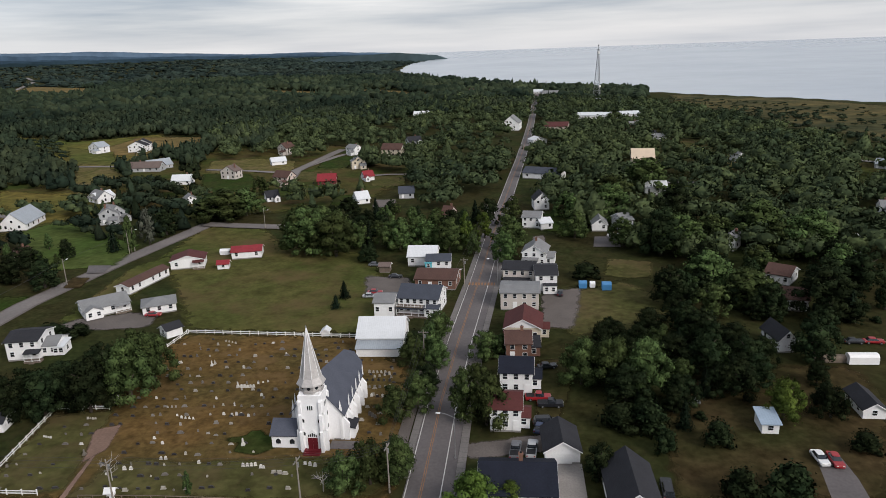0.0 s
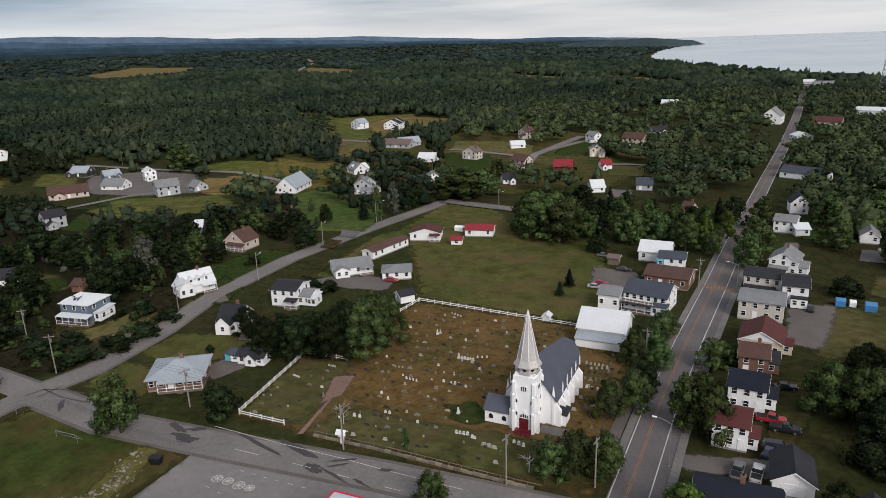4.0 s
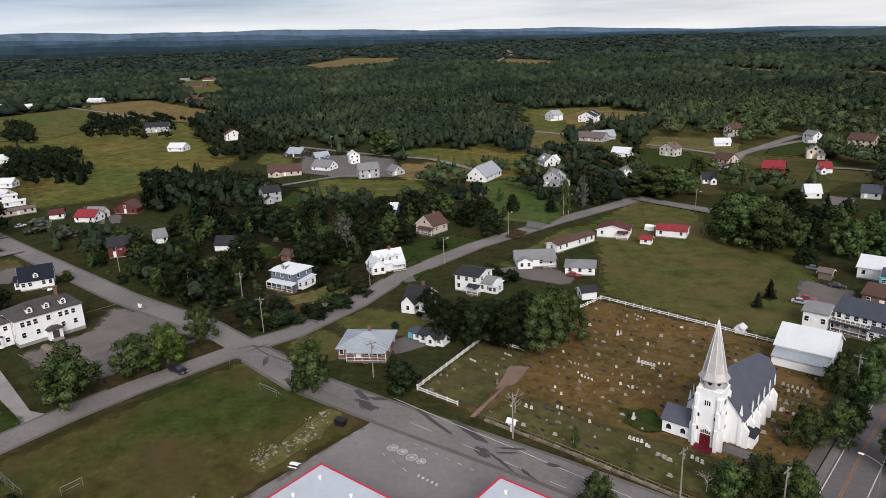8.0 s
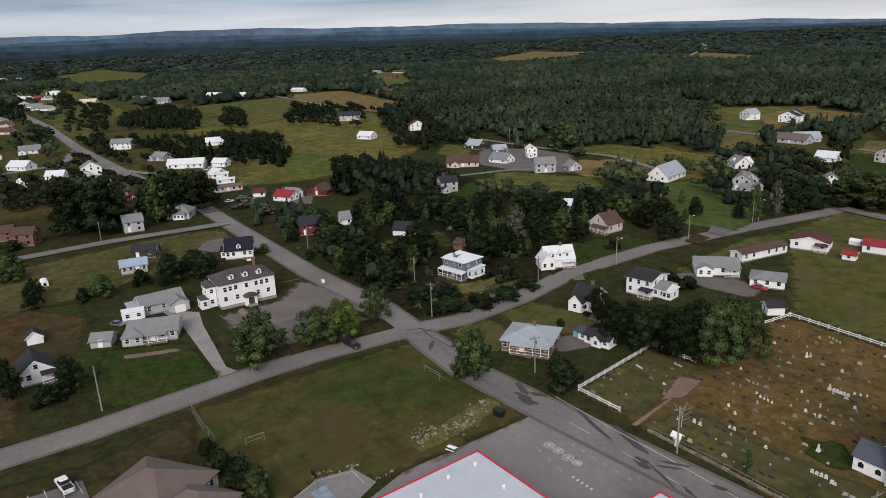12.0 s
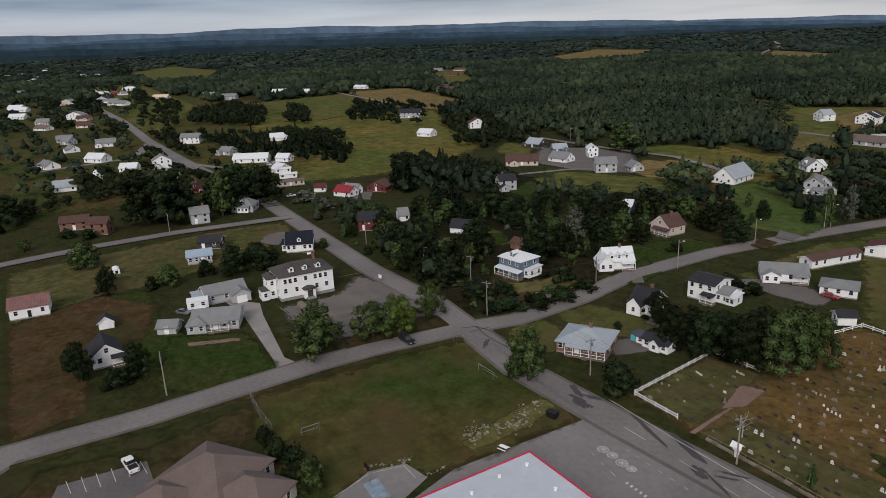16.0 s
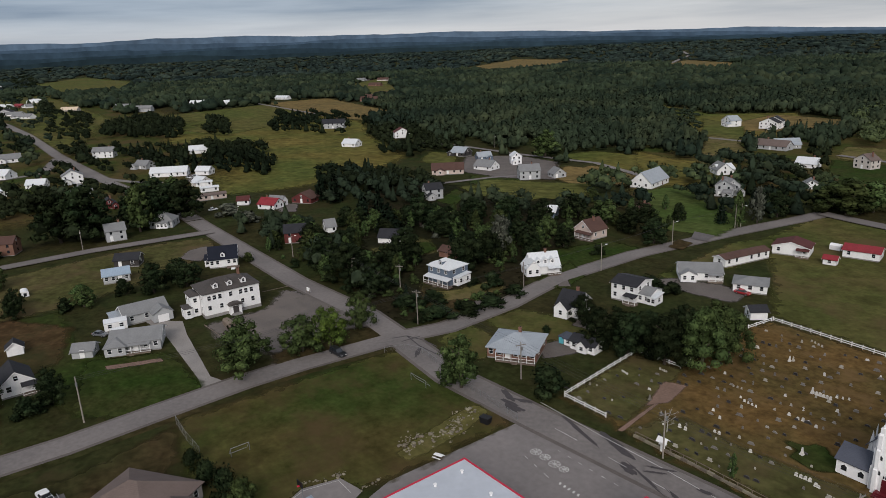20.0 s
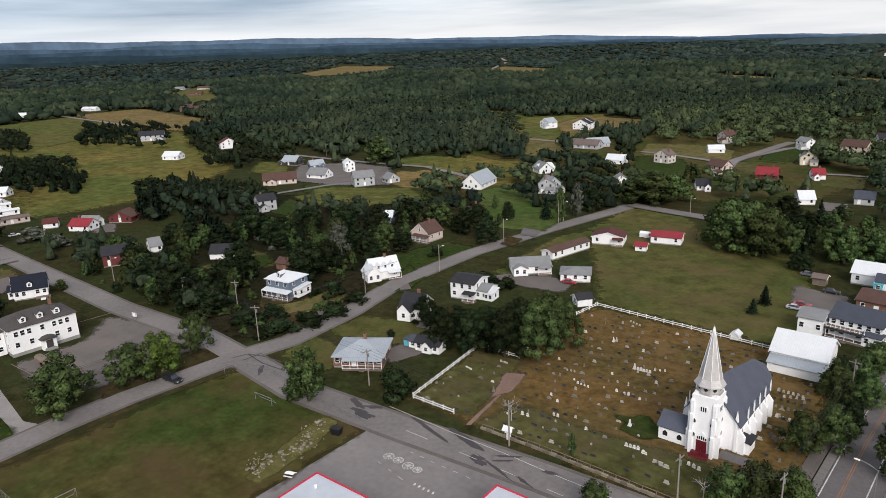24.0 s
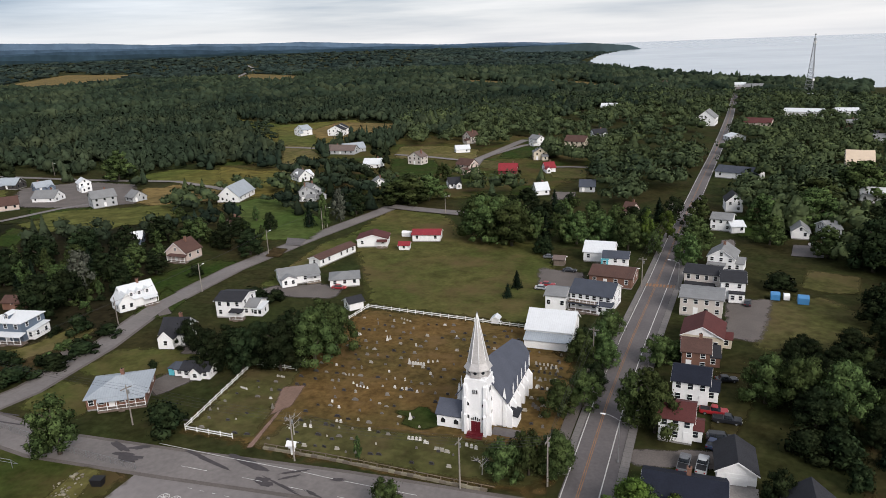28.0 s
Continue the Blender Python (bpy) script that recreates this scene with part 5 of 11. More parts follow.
field('meadow_9', [(-239.8, 254.2), (-232.7, 277.2), (-197.2, 256.5), (-168.8, 240.4), (-162.3, 213.0), (-182.8, 207.6)], BRIGHTF, 'bright green strip of meadow', 0.168, 3)
field('meadow_10', [(-533.5, 581.7), (-424.1, 538.4), (-369.7, 584.4), (-305.5, 506.0), (-311.3, 425.5), (-336.9, 413.3)], MEADOW, 'golden meadow at the wood edge', 0.17, 3)
field('meadow_11', [(-1108.1, 1224.0), (-1220.6, 1450.1), (-943.7, 1312.0), (-829.6, 1097.5), (-951.3, 1117.5)], TANF, 'tan field on a far rise', 0.172, 3)
field('meadow_12', [(-1563.7, 995.5), (-1962.5, 1472.7), (-1630.9, 1457.2), (-1319.2, 1087.0), (-1269.6, 879.4)], TANF, 'far pale field', 0.174, 3)
field('meadow_13', [(-519.8, -71.7), (-614.9, -59.4), (-649.5, -3.2), (-487.1, 7.8), (-424.5, -6.5), (-401.4, -33.5), (-374.5, -55.7)], FIELD, 'worn yards between white houses', 0.176, 3)
field('meadow_14', [(-1473.4, -58.5), (-1563.0, 40.9), (-923.3, 84.1), (-619.8, 26.2), (-649.4, 12.3), (-923.8, -5.5)], GREENF, 'green roadside field', 0.178, 3)
field('meadow_15', [(-309.8, 193.5), (-297.7, 225.1), (-260.1, 231.0), (-257.6, 201.5), (-284.0, 187.2)], GREENF, 'green lawn before the farm', 0.18, 3)
field('meadow_16', [(-1234.9, 534.0), (-1410.9, 692.5), (-949.9, 493.9), (-890.3, 418.3)], GREENF, 'far park of green lawns', 0.182, 3)
field('meadow_17', [(-370.1, 507.3), (-376.7, 565.1), (-312.1, 563.3), (-278.2, 491.0), (-339.1, 469.8)], TANF, 'tan hay field', 0.184, 3)
field('meadow_18', [(-327.6, 346.4), (-260.0, 330.5), (-228.7, 292.4), (-241.3, 269.9), (-299.8, 315.3)], MEADOW, 'golden meadow', 0.186, 3)
field('meadow_19', [(-540.3, 1196.6), (-418.8, 1144.4), (-382.4, 1036.1), (-471.7, 1051.9)], TANF, 'tan field in the woods', 0.188, 3)
field('meadow_20', [(-371.0, 1212.9), (-269.5, 1157.2), (-238.0, 1026.4), (-311.9, 1058.0)], TANF, 'tan field by the coast road', 0.19, 3)
field('meadow_21', [(-352.9, 1142.5), (-220.0, 1116.4), (-193.5, 963.3), (-257.7, 1005.2)], TANF, 'tan field in the woods', 0.192, 3)
field('meadow_22', [(136.9, 999.1), (258.1, 882.0), (327.1, 759.1), (220.9, 504.9), (192.2, 619.8), (166.1, 745.7), (129.1, 868.2)], SCRUB, 'salt meadow by the shore', 0.194, 3)
field('meadow_23', [(-406.2, 507.0), (-349.8, 485.2), (-297.7, 415.9), (-331.3, 415.1)], GREENF, 'green yards', 0.196, 3)
field('meadow_24', [(-233.6, 427.0), (-173.2, 416.7), (-165.2, 379.0), (-206.6, 382.4)], FIELD, 'mown yard', 0.198, 3)
field('meadow_25', [(-163.5, 461.0), (-137.3, 449.0), (-142.7, 416.5), (-157.8, 416.6)], FIELD, 'mown yard', 0.2, 3)
field('meadow_26', [(-10.2, 298.4), (9.4, 298.9), (8.4, 261.7), (-2.4, 261.2)], LAWN, 'green yard', 0.202, 3)
BLOCK_LAWNS = [
    [(-230.5, 103.5), (-231.0, 112.0), (-236.5, 124.5), (-227.1, 127.0), (-211.0, 121.0), (-211.5, 110.5), (-216.0, 100.5)],
    [(-175.7, 97.5), (-166.0, 96.0), (-161.5, 107.6), (-164.5, 117.5), (-172.0, 118.6), (-171.5, 104.1)],
    [(-163.8, 130.4), (-152.4, 130.4), (-157.1, 144.7), (-173.0, 152.0), (-167.5, 142.6)],
    [(-287.5, 166.0), (-272.0, 167.1), (-291.4, 187.0), (-306.3, 189.0)],
]
for pts, material, label, z in zip(BLOCK_LAWNS, (YARDGRASS, DRYLAWN, LAWN, LAWN), ('mown grass before a small white shed', 'worn grass before the blue house', 'green lawn beside a white house', 'green lawn behind a grey house'), (0.062, 0.064, 0.066, 0.068)):
    yard(pts, material, label, z, 0.93)
yard([(-314.0, 203.0), (-288.8, 208.3), (-303.9, 229.0), (-319.2, 231.0), (-332.9, 216.1)], LAWN, 'mown green lawn before the farm houses', 0.242, 1)
yard([(-227.5, 404.4), (-245.9, 446.7), (-214.5, 457.6), (-184.6, 447.6), (-169.9, 408.4), (-193.9, 404.0)], DRYLAWN, 'dry tan lawn beside a village street', 0.206)
yard([(-158.4, 421.5), (-165.6, 456.1), (-155.8, 471.0), (-144.4, 454.9), (-138.9, 422.8)], LAWN, 'green lawn behind a white house', 0.210)
yard([(-106.9, 362.8), (-113.5, 390.2), (-94.3, 395.7), (-87.8, 363.2)], YARDGRASS, 'mown yard with worn patches', 0.214)
yard([(-91.0, 310.5), (-94.1, 327.1), (-84.4, 327.8), (-79.6, 310.4)], GRAVEL, 'grey gravel drive in the trees', 0.218)
yard([(-202.2, 351.4), (-225.7, 398.2), (-195.8, 399.4), (-170.2, 361.1), (-180.5, 345.2)], LAWN, 'green lawn round a house', 0.222)
yard([(-113.7, 316.2), (-119.0, 336.5), (-107.4, 337.4), (-101.7, 317.3)], LAWN, 'green lawn of a white house', 0.226)
yard([(-159.0, 381.8), (-167.3, 408.9), (-150.6, 403.4), (-137.7, 378.2)], YARDGRASS, 'worn grass by the red-roofed house', 0.230)
yard([(-271.2, 337.7), (-342.4, 434.2), (-316.8, 428.6), (-276.2, 390.9), (-250.7, 341.8)], DRYLAWN, 'dry golden grass at the wood edge', 0.234)
yard([(-7.8, 268.6), (-8.1, 294.2), (8.3, 294.7), (8.6, 269.2)], LAWN, 'green lawn behind the white houses', 0.238)
yard([(10.1, 247.7), (11.0, 261.8), (20.1, 263.0), (19.8, 248.2)], ASPHALT, 'asphalt drive with a parked car', 0.242)
yard([(12.5, 215.3), (14.9, 232.6), (28.2, 230.8), (27.4, 215.2), (19.4, 212.4)], YARDGRASS, 'mown back lawn', 0.246)
yard([(48.1, 350.2), (50.5, 364.6), (64.6, 366.0), (63.1, 350.2)], LAWN, 'green roadside lawn', 0.250)
yard([(152.2, 408.8), (165.4, 435.2), (175.9, 422.9), (161.8, 384.9), (153.4, 388.3)], FIELD, 'mown grass by a lane', 0.254)
yard([(74.2, 497.4), (80.7, 531.8), (100.2, 530.0), (94.8, 495.8)], YARDGRASS, 'worn yard between the trees', 0.258)
yard([(89.5, 410.8), (100.7, 460.3), (110.7, 459.7), (100.6, 410.4)], YARDGRASS, 'worn yard of a white house', 0.262)
yard([(38.2, 412.3), (40.9, 436.5), (55.3, 435.9), (53.4, 411.9)], GRAVEL, 'gravel yard before the tan hall', 0.266)
yard([(-12.4, 245.0), (-12.3, 260.7), (-8.5, 262.6), (-7.1, 245.3)], GRAVEL, 'gravel drive', 0.270)
road('street_north', [(-231.6, 412.7), (-202.5, 409.0), (-173.3, 401.4)], 4.5, OLDROAD, 'narrow grey village lane', 0.274)
road('street_slope', [(-161.4, 381.4), (-168.4, 408.7), (-167.7, 443.3), (-167.1, 482.6), (-165.8, 497.2)], 5.5, OLDROAD, 'narrow grey village lane', 0.278)
road('lane_yards', [(-115.7, 391.8), (-104.6, 395.7), (-92.6, 396.0)], 4.0, OLDROAD, 'narrow grey village lane', 0.282)
road('lane_east', [(43.3, 370.8), (54.5, 369.2), (66.3, 369.0)], 4.5, OLDROAD, 'narrow grey village lane', 0.286)
road('lane_shore', [(154.9, 441.9), (160.9, 439.5), (169.3, 435.0), (178.3, 426.7)], 5.0, OLDROAD, 'narrow grey village lane', 0.290)

yard([(-224.6, 106.4), (-230.4, 112.8), (-223.9, 125.0), (-213.6, 122.5), (-210.1, 114.5)], LAWN, 'green lawn before the white house', 0.306, 0.95)
yard([(-263.8, 40.1), (-272.8, 45.6), (-275.1, 52.9), (-263.0, 51.4), (-254.8, 45.4)], GRAVEL, 'pale bare track beside the white house', 0.310, 1)
yard([(-433.3, 77.2), (-458.8, 84.1), (-459.8, 92.1), (-426.2, 87.4)], GRAVEL, 'gravel lot with parked cars', 0.314, 1)
yard([(-317.5, 95.4), (-334.1, 104.3), (-325.9, 108.4), (-310.2, 101.9)], GRAVEL, 'gravel drive of the red-roofed house', 0.318, 0.95)
yard([(-165.8, 204.5), (-171.4, 213.4), (-162.7, 214.1), (-159.6, 205.7)], ASPHALT, 'dark asphalt side drive', 0.322, 1)
yard([(-163.2, 189.6), (-168.1, 200.2), (-161.1, 200.0), (-157.9, 190.4)], ROUGH, 'rough verge beside the street', 0.326, 1)

yard([(-295.8, 193.9), (-315.9, 211.2), (-311.4, 221.1), (-287.3, 233.0), (-267.6, 248.9), (-241.8, 222.0), (-256.8, 206.9)], GREENF, 'green lawn before the grey farmhouses', 0.340, 0.95)
yard([(-288.8, 243.9), (-318.7, 274.7), (-290.8, 284.7), (-267.5, 282.8), (-257.1, 258.5)], TANF, 'tan stubble plot beside the lane', 0.344, 0.95)
yard([(-349.4, 218.1), (-391.2, 251.5), (-370.6, 278.0), (-332.8, 280.4), (-290.6, 243.2), (-313.4, 226.0)], GRAVEL, 'pale gravel yard between the farmhouses', 0.348, 1)
yard([(-396.9, 218.4), (-428.9, 244.4), (-407.1, 252.8), (-362.7, 223.6)], GREENF, 'green lawn beside the pink house', 0.352, 1)

# ---- houses along the main road ----
house(-7.3, 99.6, 5.3, 12.2, 10.0, 3.2, 2.6, 'gx', WHITE, R_INK, 'low white house with a large ink-blue roof and chimney', front=4, chimney=(0.1, 0.2))
corner_garage = house(-0.4, 112.7, 6.9, 6.2, 8.0, 2.8, 1.9, 'gy', WHITE, R_DARK, 'white garage with a charcoal gable roof', 'garage', front=0, side=1, name='garage', entry=None)
part('garage_door', Shape().box(-1.7, 1.7, -4.06, -4.0, 0.15, 2.3).box(-1.7, 1.7, -4.08, -4.06, 0.85, 0.89).box(-1.7, 1.7, -4.08, -4.06, 1.55, 1.59), TRIM, corner_garage, 'white panelled garage door')
row_a = house(-11.1, 122.0, 2.7, 6.0, 7.5, 5.0, 1.6, 'gx', WHITE, R_MAROON, 'white two-storey house with a maroon roof', floors=2, front=3, entry=0.8)
row_b = house(-10.1, 137.4, 2.0, 6.9, 8.0, 5.2, 1.7, 'gx', WHITE, R_INK, 'white two-storey house with a navy roof', floors=2, front=3, entry=0.8)
row_c = house(-10.9, 153.7, 5.7, 5.9, 8.0, 4.6, 1.6, 'gx', BROWNW, R_BROWN, 'brown brick house with a brown roof', floors=2, front=2, chimney=(0.3, 0.0))
wing(row_c, 3.7, 0.8, 3.0, 5.0, 2.6, 0.8, 'shed', BROWNW, R_DARK, 1, 1)
row_d = house(-10.3, 165.2, 1.1, 9.2, 10.0, 4.2, 2.4, 'gy', CREAM, R_MAROON, 'cream house with a maroon gable roof and porch', floors=1, front=3)
wing(row_d, -2.5, -5.8, 4.2, 1.8, 2.5, 0.7, 'shed', CREAM, R_MAROON, 2, 0)
wing(row_d, 5.3, 0.5, 2.4, 4.0, 2.7, 0.9, 'gx', CREAM, R_MAROON, 1, 1)
part('gable_boards', Shape().solid([(-4.2, -5.06, 4.25), (4.2, -5.06, 4.25), (0, -5.06, 6.45)], [(-4.2, -5.02, 4.25), (4.2, -5.02, 4.25), (0, -5.02, 6.45)]), TRIM, row_d, 'white gable boards')
house(-12.7, 187.7, 2.4, 10.7, 10.0, 5.2, 0.8, 'gx', BEIGE, R_GREY, 'beige two-storey block with a low grey roof', floors=2, front=4, side=3)
row_f = house(-14.0, 207.0, -1.9, 9.8, 9.0, 5.6, 1.2, 'gx', BEIGE, R_DARK, 'long beige building with a dark roof', floors=2, front=4, entry=None)
row_g = house(-5.9, 203.5, 4.4, 6.4, 11.0, 5.6, 1.3, 'gx', WHITE, R_DARK, 'white two-storey house with a charcoal roof', floors=2, front=2)
row_h = house(-10.0, 228.5, -5.3, 8.1, 9.0, 4.8, 2.6, 'gy', WHITE, R_GREY, 'white gabled two-storey house with a grey roof and porches', floors=2, front=3, chimney=(0.0, 0.2), porch=(-1, 0.4, 1.8))
wing(row_h, 4.8, -0.9, 3.6, 6.0, 3.0, 1.3, 'gx', WHITE, R_GREY, 1, 1)
wing(row_g, 1.0, -6.6, 4.0, 2.2, 2.8, 0.4, 'flat', WHITE, R_DARK, 2, 0)
wing(row_f, -0.5, -5.6, 8.0, 2.6, 2.9, 0.3, 'flat', BEIGE, R_DARK, 3, 0)
wing(row_b, 4.0, 0.8, 2.6, 5.0, 2.8, 0.8, 'gx', WHITE, R_INK, 1, 1)
wing(row_a, 3.5, -0.4, 2.4, 4.4, 2.7, 0.8, 'gx', WHITE, R_MAROON, 1, 1)
house(-13.5, 278.6, -4.9, 7.4, 9.0, 4.6, 1.6, 'gx', WHITE, R_GREY, 'white house with a red band and grey roof', floors=2, front=3)
house(-8.9, 275.3, 23.8, 4.9, 7.0, 2.8, 1.5, 'gx', WHITE, R_WHITE, 'small white house with a pale roof', front=2)
house(-11.6, 310.9, 11.0, 6.7, 9.0, 4.8, 3.0, 'gy', WHITE, R_DARK, 'white gabled house with a dark roof', floors=2, front=2)
house(13.1, 274.8, 2.4, 5.9, 9.0, 3.0, 2.2, 'gy', WHITE, R_GREY, 'white gabled cottage', front=2)
house(22.2, 274.9, 24.1, 4.7, 9.0, 4.6, 2.0, 'gx', GREYW, R_GREY, 'grey house among trees', floors=2, front=2)
house(42.8, 344.4, 0.4, 10.0, 10.0, 4.0, 2.2, 'gx', WHITE, R_WHITE, 'white house with a white metal roof', floors=1, front=3)
house(44.4, 424.1, -1.8, 12.8, 20.0, 5.5, 5.0, 'gx', CREAM, R_TAN, 'large tan-roofed hall', 'hall', front=3, entry=None)
house(25.3, 684.0, -9.1, 30.6, 22.0, 6.0, 2.0, 'gx', WHITE, R_WHITE, 'long white industrial shed', 'shed', front=0, side=0, entry=None, parts=False)
house(57.8, 690.7, 7.2, 17.4, 22.0, 6.0, 2.0, 'gx', WHITE, R_WHITE, 'white industrial shed', 'shed', front=0, side=0, entry=None, parts=False)
house(-8.8, 598.9, -6.0, 19.8, 18.0, 5.5, 3.0, 'gx', PINK, R_MAROON, 'red-roofed pale pink building', front=4, parts=False)
house(-48.6, 619.2, -3.6, 15.0, 20.0, 6.5, 6.0, 'gy', WHITE, R_GREY, 'distant white church with a small spire', 'church', front=2, side=3, parts=False)
house(-22.3, 529.6, 28.9, 11.3, 10.0, 3,2,'gy', WHITE, R_WHITE, 'small white house', front=2, parts=False)
house(-12.4, 386.0, -18.9, 21.7, 10.0, 3.4,2.6,'gx', WHITE, R_NAVY, 'house with a navy roof hidden by trees', front=4, parts=False)
house(-23.5, 1012.8, -2.9, 24.0, 9.5, 5.4, 3.4, 'gx', WHITE, R_GREY, 'white sided two-storey house with a light grey roof', floors=2, front=6, side=1, parts=False, base=0.3)
house(-45.1, 1088.6, -8.1, 16.9, 9.5, 3.0, 3.1, 'gx', WHITE, R_WHITE, 'white sided house with a white metal roof', floors=1, front=4, side=2, parts=False, base=0.3)
house(-147.8, 1079.0, -36.1, 12.2, 9.2, 5.2, 3.4, 'gy', BEIGE, R_BROWN, 'beige sided two-storey house with a brown roof', floors=2, front=3, side=1, parts=False, base=0.3, chimney=(0.3, 0.1))
house(37.9, 881.0, -32.8, 13.1, 9.5, 2.5, 3.4, 'gx', WHITE, R_WHITE, 'white sided house with a white metal roof', floors=1, front=3, side=2, parts=False, base=0.3)
w_house = house(118.0, 799.3, 10.9, 10.1, 7.6, 2.5, 2.5, 'gx', WHITE, R_WHITE, 'white sided house with a white metal roof', floors=1, front=3, side=1, parts=False, base=0.3)
wing(w_house, -3.9, -5.2, 4.5, 3.6, 2.4, 1.3, 'gy', WHITE, R_WHITE, 1, 0)
house(54.4, 601.7, 27.9, 10.2, 7.6, 5.3, 2.4, 'gx', BROWNW, R_GREY, 'brown sided two-storey house with a light grey roof', floors=2, front=3, side=1, parts=False, base=0.3, chimney=(0.3, 0.1))
house(67.3, 537.1, 6.7, 10.4, 7.8, 2.8, 2.5, 'gx', GREYW, R_GREY, 'grey sided house with a light grey roof', floors=1, front=3, side=2, parts=False, base=0.3)
w_house = house(58.2, 248.9, -28.9, 3.9, 7.5, 4.9, 1.4, 'gy', WHITE, R_GREY, 'white sided two-storey house with a light grey roof', floors=2, front=2, side=1, parts=False, base=0.3, chimney=(0.5, 0.1))
wing(w_house, -1.0, -5.2, 1.8, 3.6, 2.6, 1.3, 'shed', WHITE, R_GREY, 1, 0)
house(97.4, 249.5, 38.2, 4.1, 7.5, 2.7, 2.7, 'gx', WHITE, R_WHITE, 'white sided house with a white metal roof', floors=1, front=2, side=1, parts=False, base=0.3)
house(111.1, 290.8, -30.0, 3.9, 7.5, 2.8, 2.6, 'gx', BEIGE, R_BROWN, 'beige sided house with a brown roof', floors=1, front=2, side=2, parts=False, base=0.3)
house(100.6, 437.7, 32.6, 3.3, 7.5, 5.1, 1.0, 'gy', WHITE, R_GREY, 'white sided two-storey house with a light grey roof', floors=2, front=2, side=1, parts=False, base=0.3)
house(170.8, 411.9, -33.7, 5.7, 7.5, 2.8, 2.6, 'gx', GREYW, R_STEEL, 'grey sided house with a galvanised metal roof', floors=1, front=2, side=1, parts=False, base=0.3)
w_house = house(62.9, 553.6, -13.8, 8.6, 7.5, 3.0, 2.5, 'gx', GREYW, R_DARK, 'grey sided house with a charcoal roof', floors=1, front=2, side=2, parts=False, base=0.3)
wing(w_house, 1.9, -5.2, 3.9, 3.6, 2.6, 1.3, 'shed', GREYW, R_DARK, 1, 0)
w_house = house(-153.2, 734.5, 6.5, 18.0, 9.5, 2.8, 3.4, 'gx', WHITE, R_WHITE, 'white sided house with a white metal roof', floors=1, front=4, side=1, parts=False, base=0.3)
wing(w_house, 4.2, -6.2, 5.0, 3.6, 2.6, 1.3, 'gy', WHITE, R_WHITE, 1, 0)
w_house = house(-141.7, 745.6, -8.0, 9.6, 7.2, 2.6, 2.9, 'gx', WHITE, R_GREY, 'white sided house with a light grey roof', floors=1, front=2, side=2, parts=False, base=0.3, chimney=(-0.4, 0.1))
wing(w_house, 3.2, -5.0, 4.3, 3.6, 2.5, 1.3, 'shed', WHITE, R_GREY, 1, 0)
w_house = house(-151.0, 476.7, -32.4, 9.4, 7.1, 5.0, 2.3, 'gx', WHITE, R_GREY, 'white sided two-storey house with a light grey roof', floors=2, front=2, side=1, parts=False, base=0.3, chimney=(0.5, 0.1))
wing(w_house, 2.3, -4.9, 4.2, 3.6, 2.6, 1.3, 'gy', WHITE, R_GREY, 1, 0)
house(-120.0, 470.0, -9.0, 14.7, 9.5, 5.3, 3.4, 'gx', CREAM, R_BROWN, 'cream sided two-storey house with a brown roof', floors=2, front=4, side=2, parts=False, base=0.3)
w_house = house(-118.7, 530.0, 34.2, 10.9, 8.2, 2.6, 3.2, 'gx', WHITE, R_DARK, 'white sided house with a charcoal roof', floors=1, front=3, side=2, parts=False, base=0.3, chimney=(0.3, 0.1))
wing(w_house, 2.4, -5.5, 4.9, 3.6, 2.5, 1.3, 'gy', WHITE, R_DARK, 1, 0)
w_house = house(-131.1, 420.0, 23.4, 8.3, 7.5, 5.0, 2.8, 'gy', CREAM, R_GREY, 'cream sided two-storey house with a light grey roof', floors=2, front=2, side=2, parts=False, base=0.3)
wing(w_house, 2.7, -5.2, 3.8, 3.6, 2.6, 1.3, 'shed', CREAM, R_GREY, 1, 0)
w_house = house(-113.5, 380.7, 34.7, 5.8, 7.5, 2.8, 2.7, 'gx', WHITE, R_RED, 'white sided house with a red metal roof', floors=1, front=2, side=1, parts=False, base=0.3, chimney=(0.3, 0.1))
wing(w_house, -2.1, -5.2, 2.6, 3.6, 2.6, 1.3, 'gy', WHITE, R_RED, 1, 0)
house(-133.9, 369.2, 12.0, 10.3, 7.8, 2.6, 3.3, 'gx', REDW, R_RED, 'dark red sided house with a red metal roof', floors=1, front=3, side=2, parts=False, base=0.3, chimney=(0.5, 0.1))
w_house = house(-158.1, 365.9, -17.8, 10.5, 7.9, 5.3, 2.9, 'gx', PINK, R_BROWN, 'pale pink sided two-storey house with a brown roof', floors=2, front=3, side=2, parts=False, base=0.3)
wing(w_house, 3.5, -5.3, 4.7, 3.6, 2.6, 1.3, 'gy', PINK, R_BROWN, 1, 0)
house(-191.2, 434.7, 35.0, 9.7, 7.2, 2.6, 2.4, 'gx', WHITE, R_WHITE, 'white sided house with a white metal roof', floors=1, front=2, side=2, parts=False, base=0.3)
w_house = house(-202.4, 477.0, -31.7, 10.5, 7.9, 5.3, 3.4, 'gy', BEIGE, R_BROWN, 'beige sided two-storey house with a brown roof', floors=2, front=3, side=2, parts=False, base=0.3, chimney=(0.3, 0.1))
wing(w_house, 2.5, -5.3, 4.7, 3.6, 2.6, 1.3, 'shed', BEIGE, R_BROWN, 1, 0)
house(-200.6, 385.8, -7.7, 10.1, 7.6, 5.0, 3.1, 'gy', BEIGE, R_TAUPE, 'beige sided two-storey house with a taupe roof', floors=2, front=3, side=2, parts=False, base=0.3, chimney=(0.5, 0.1))
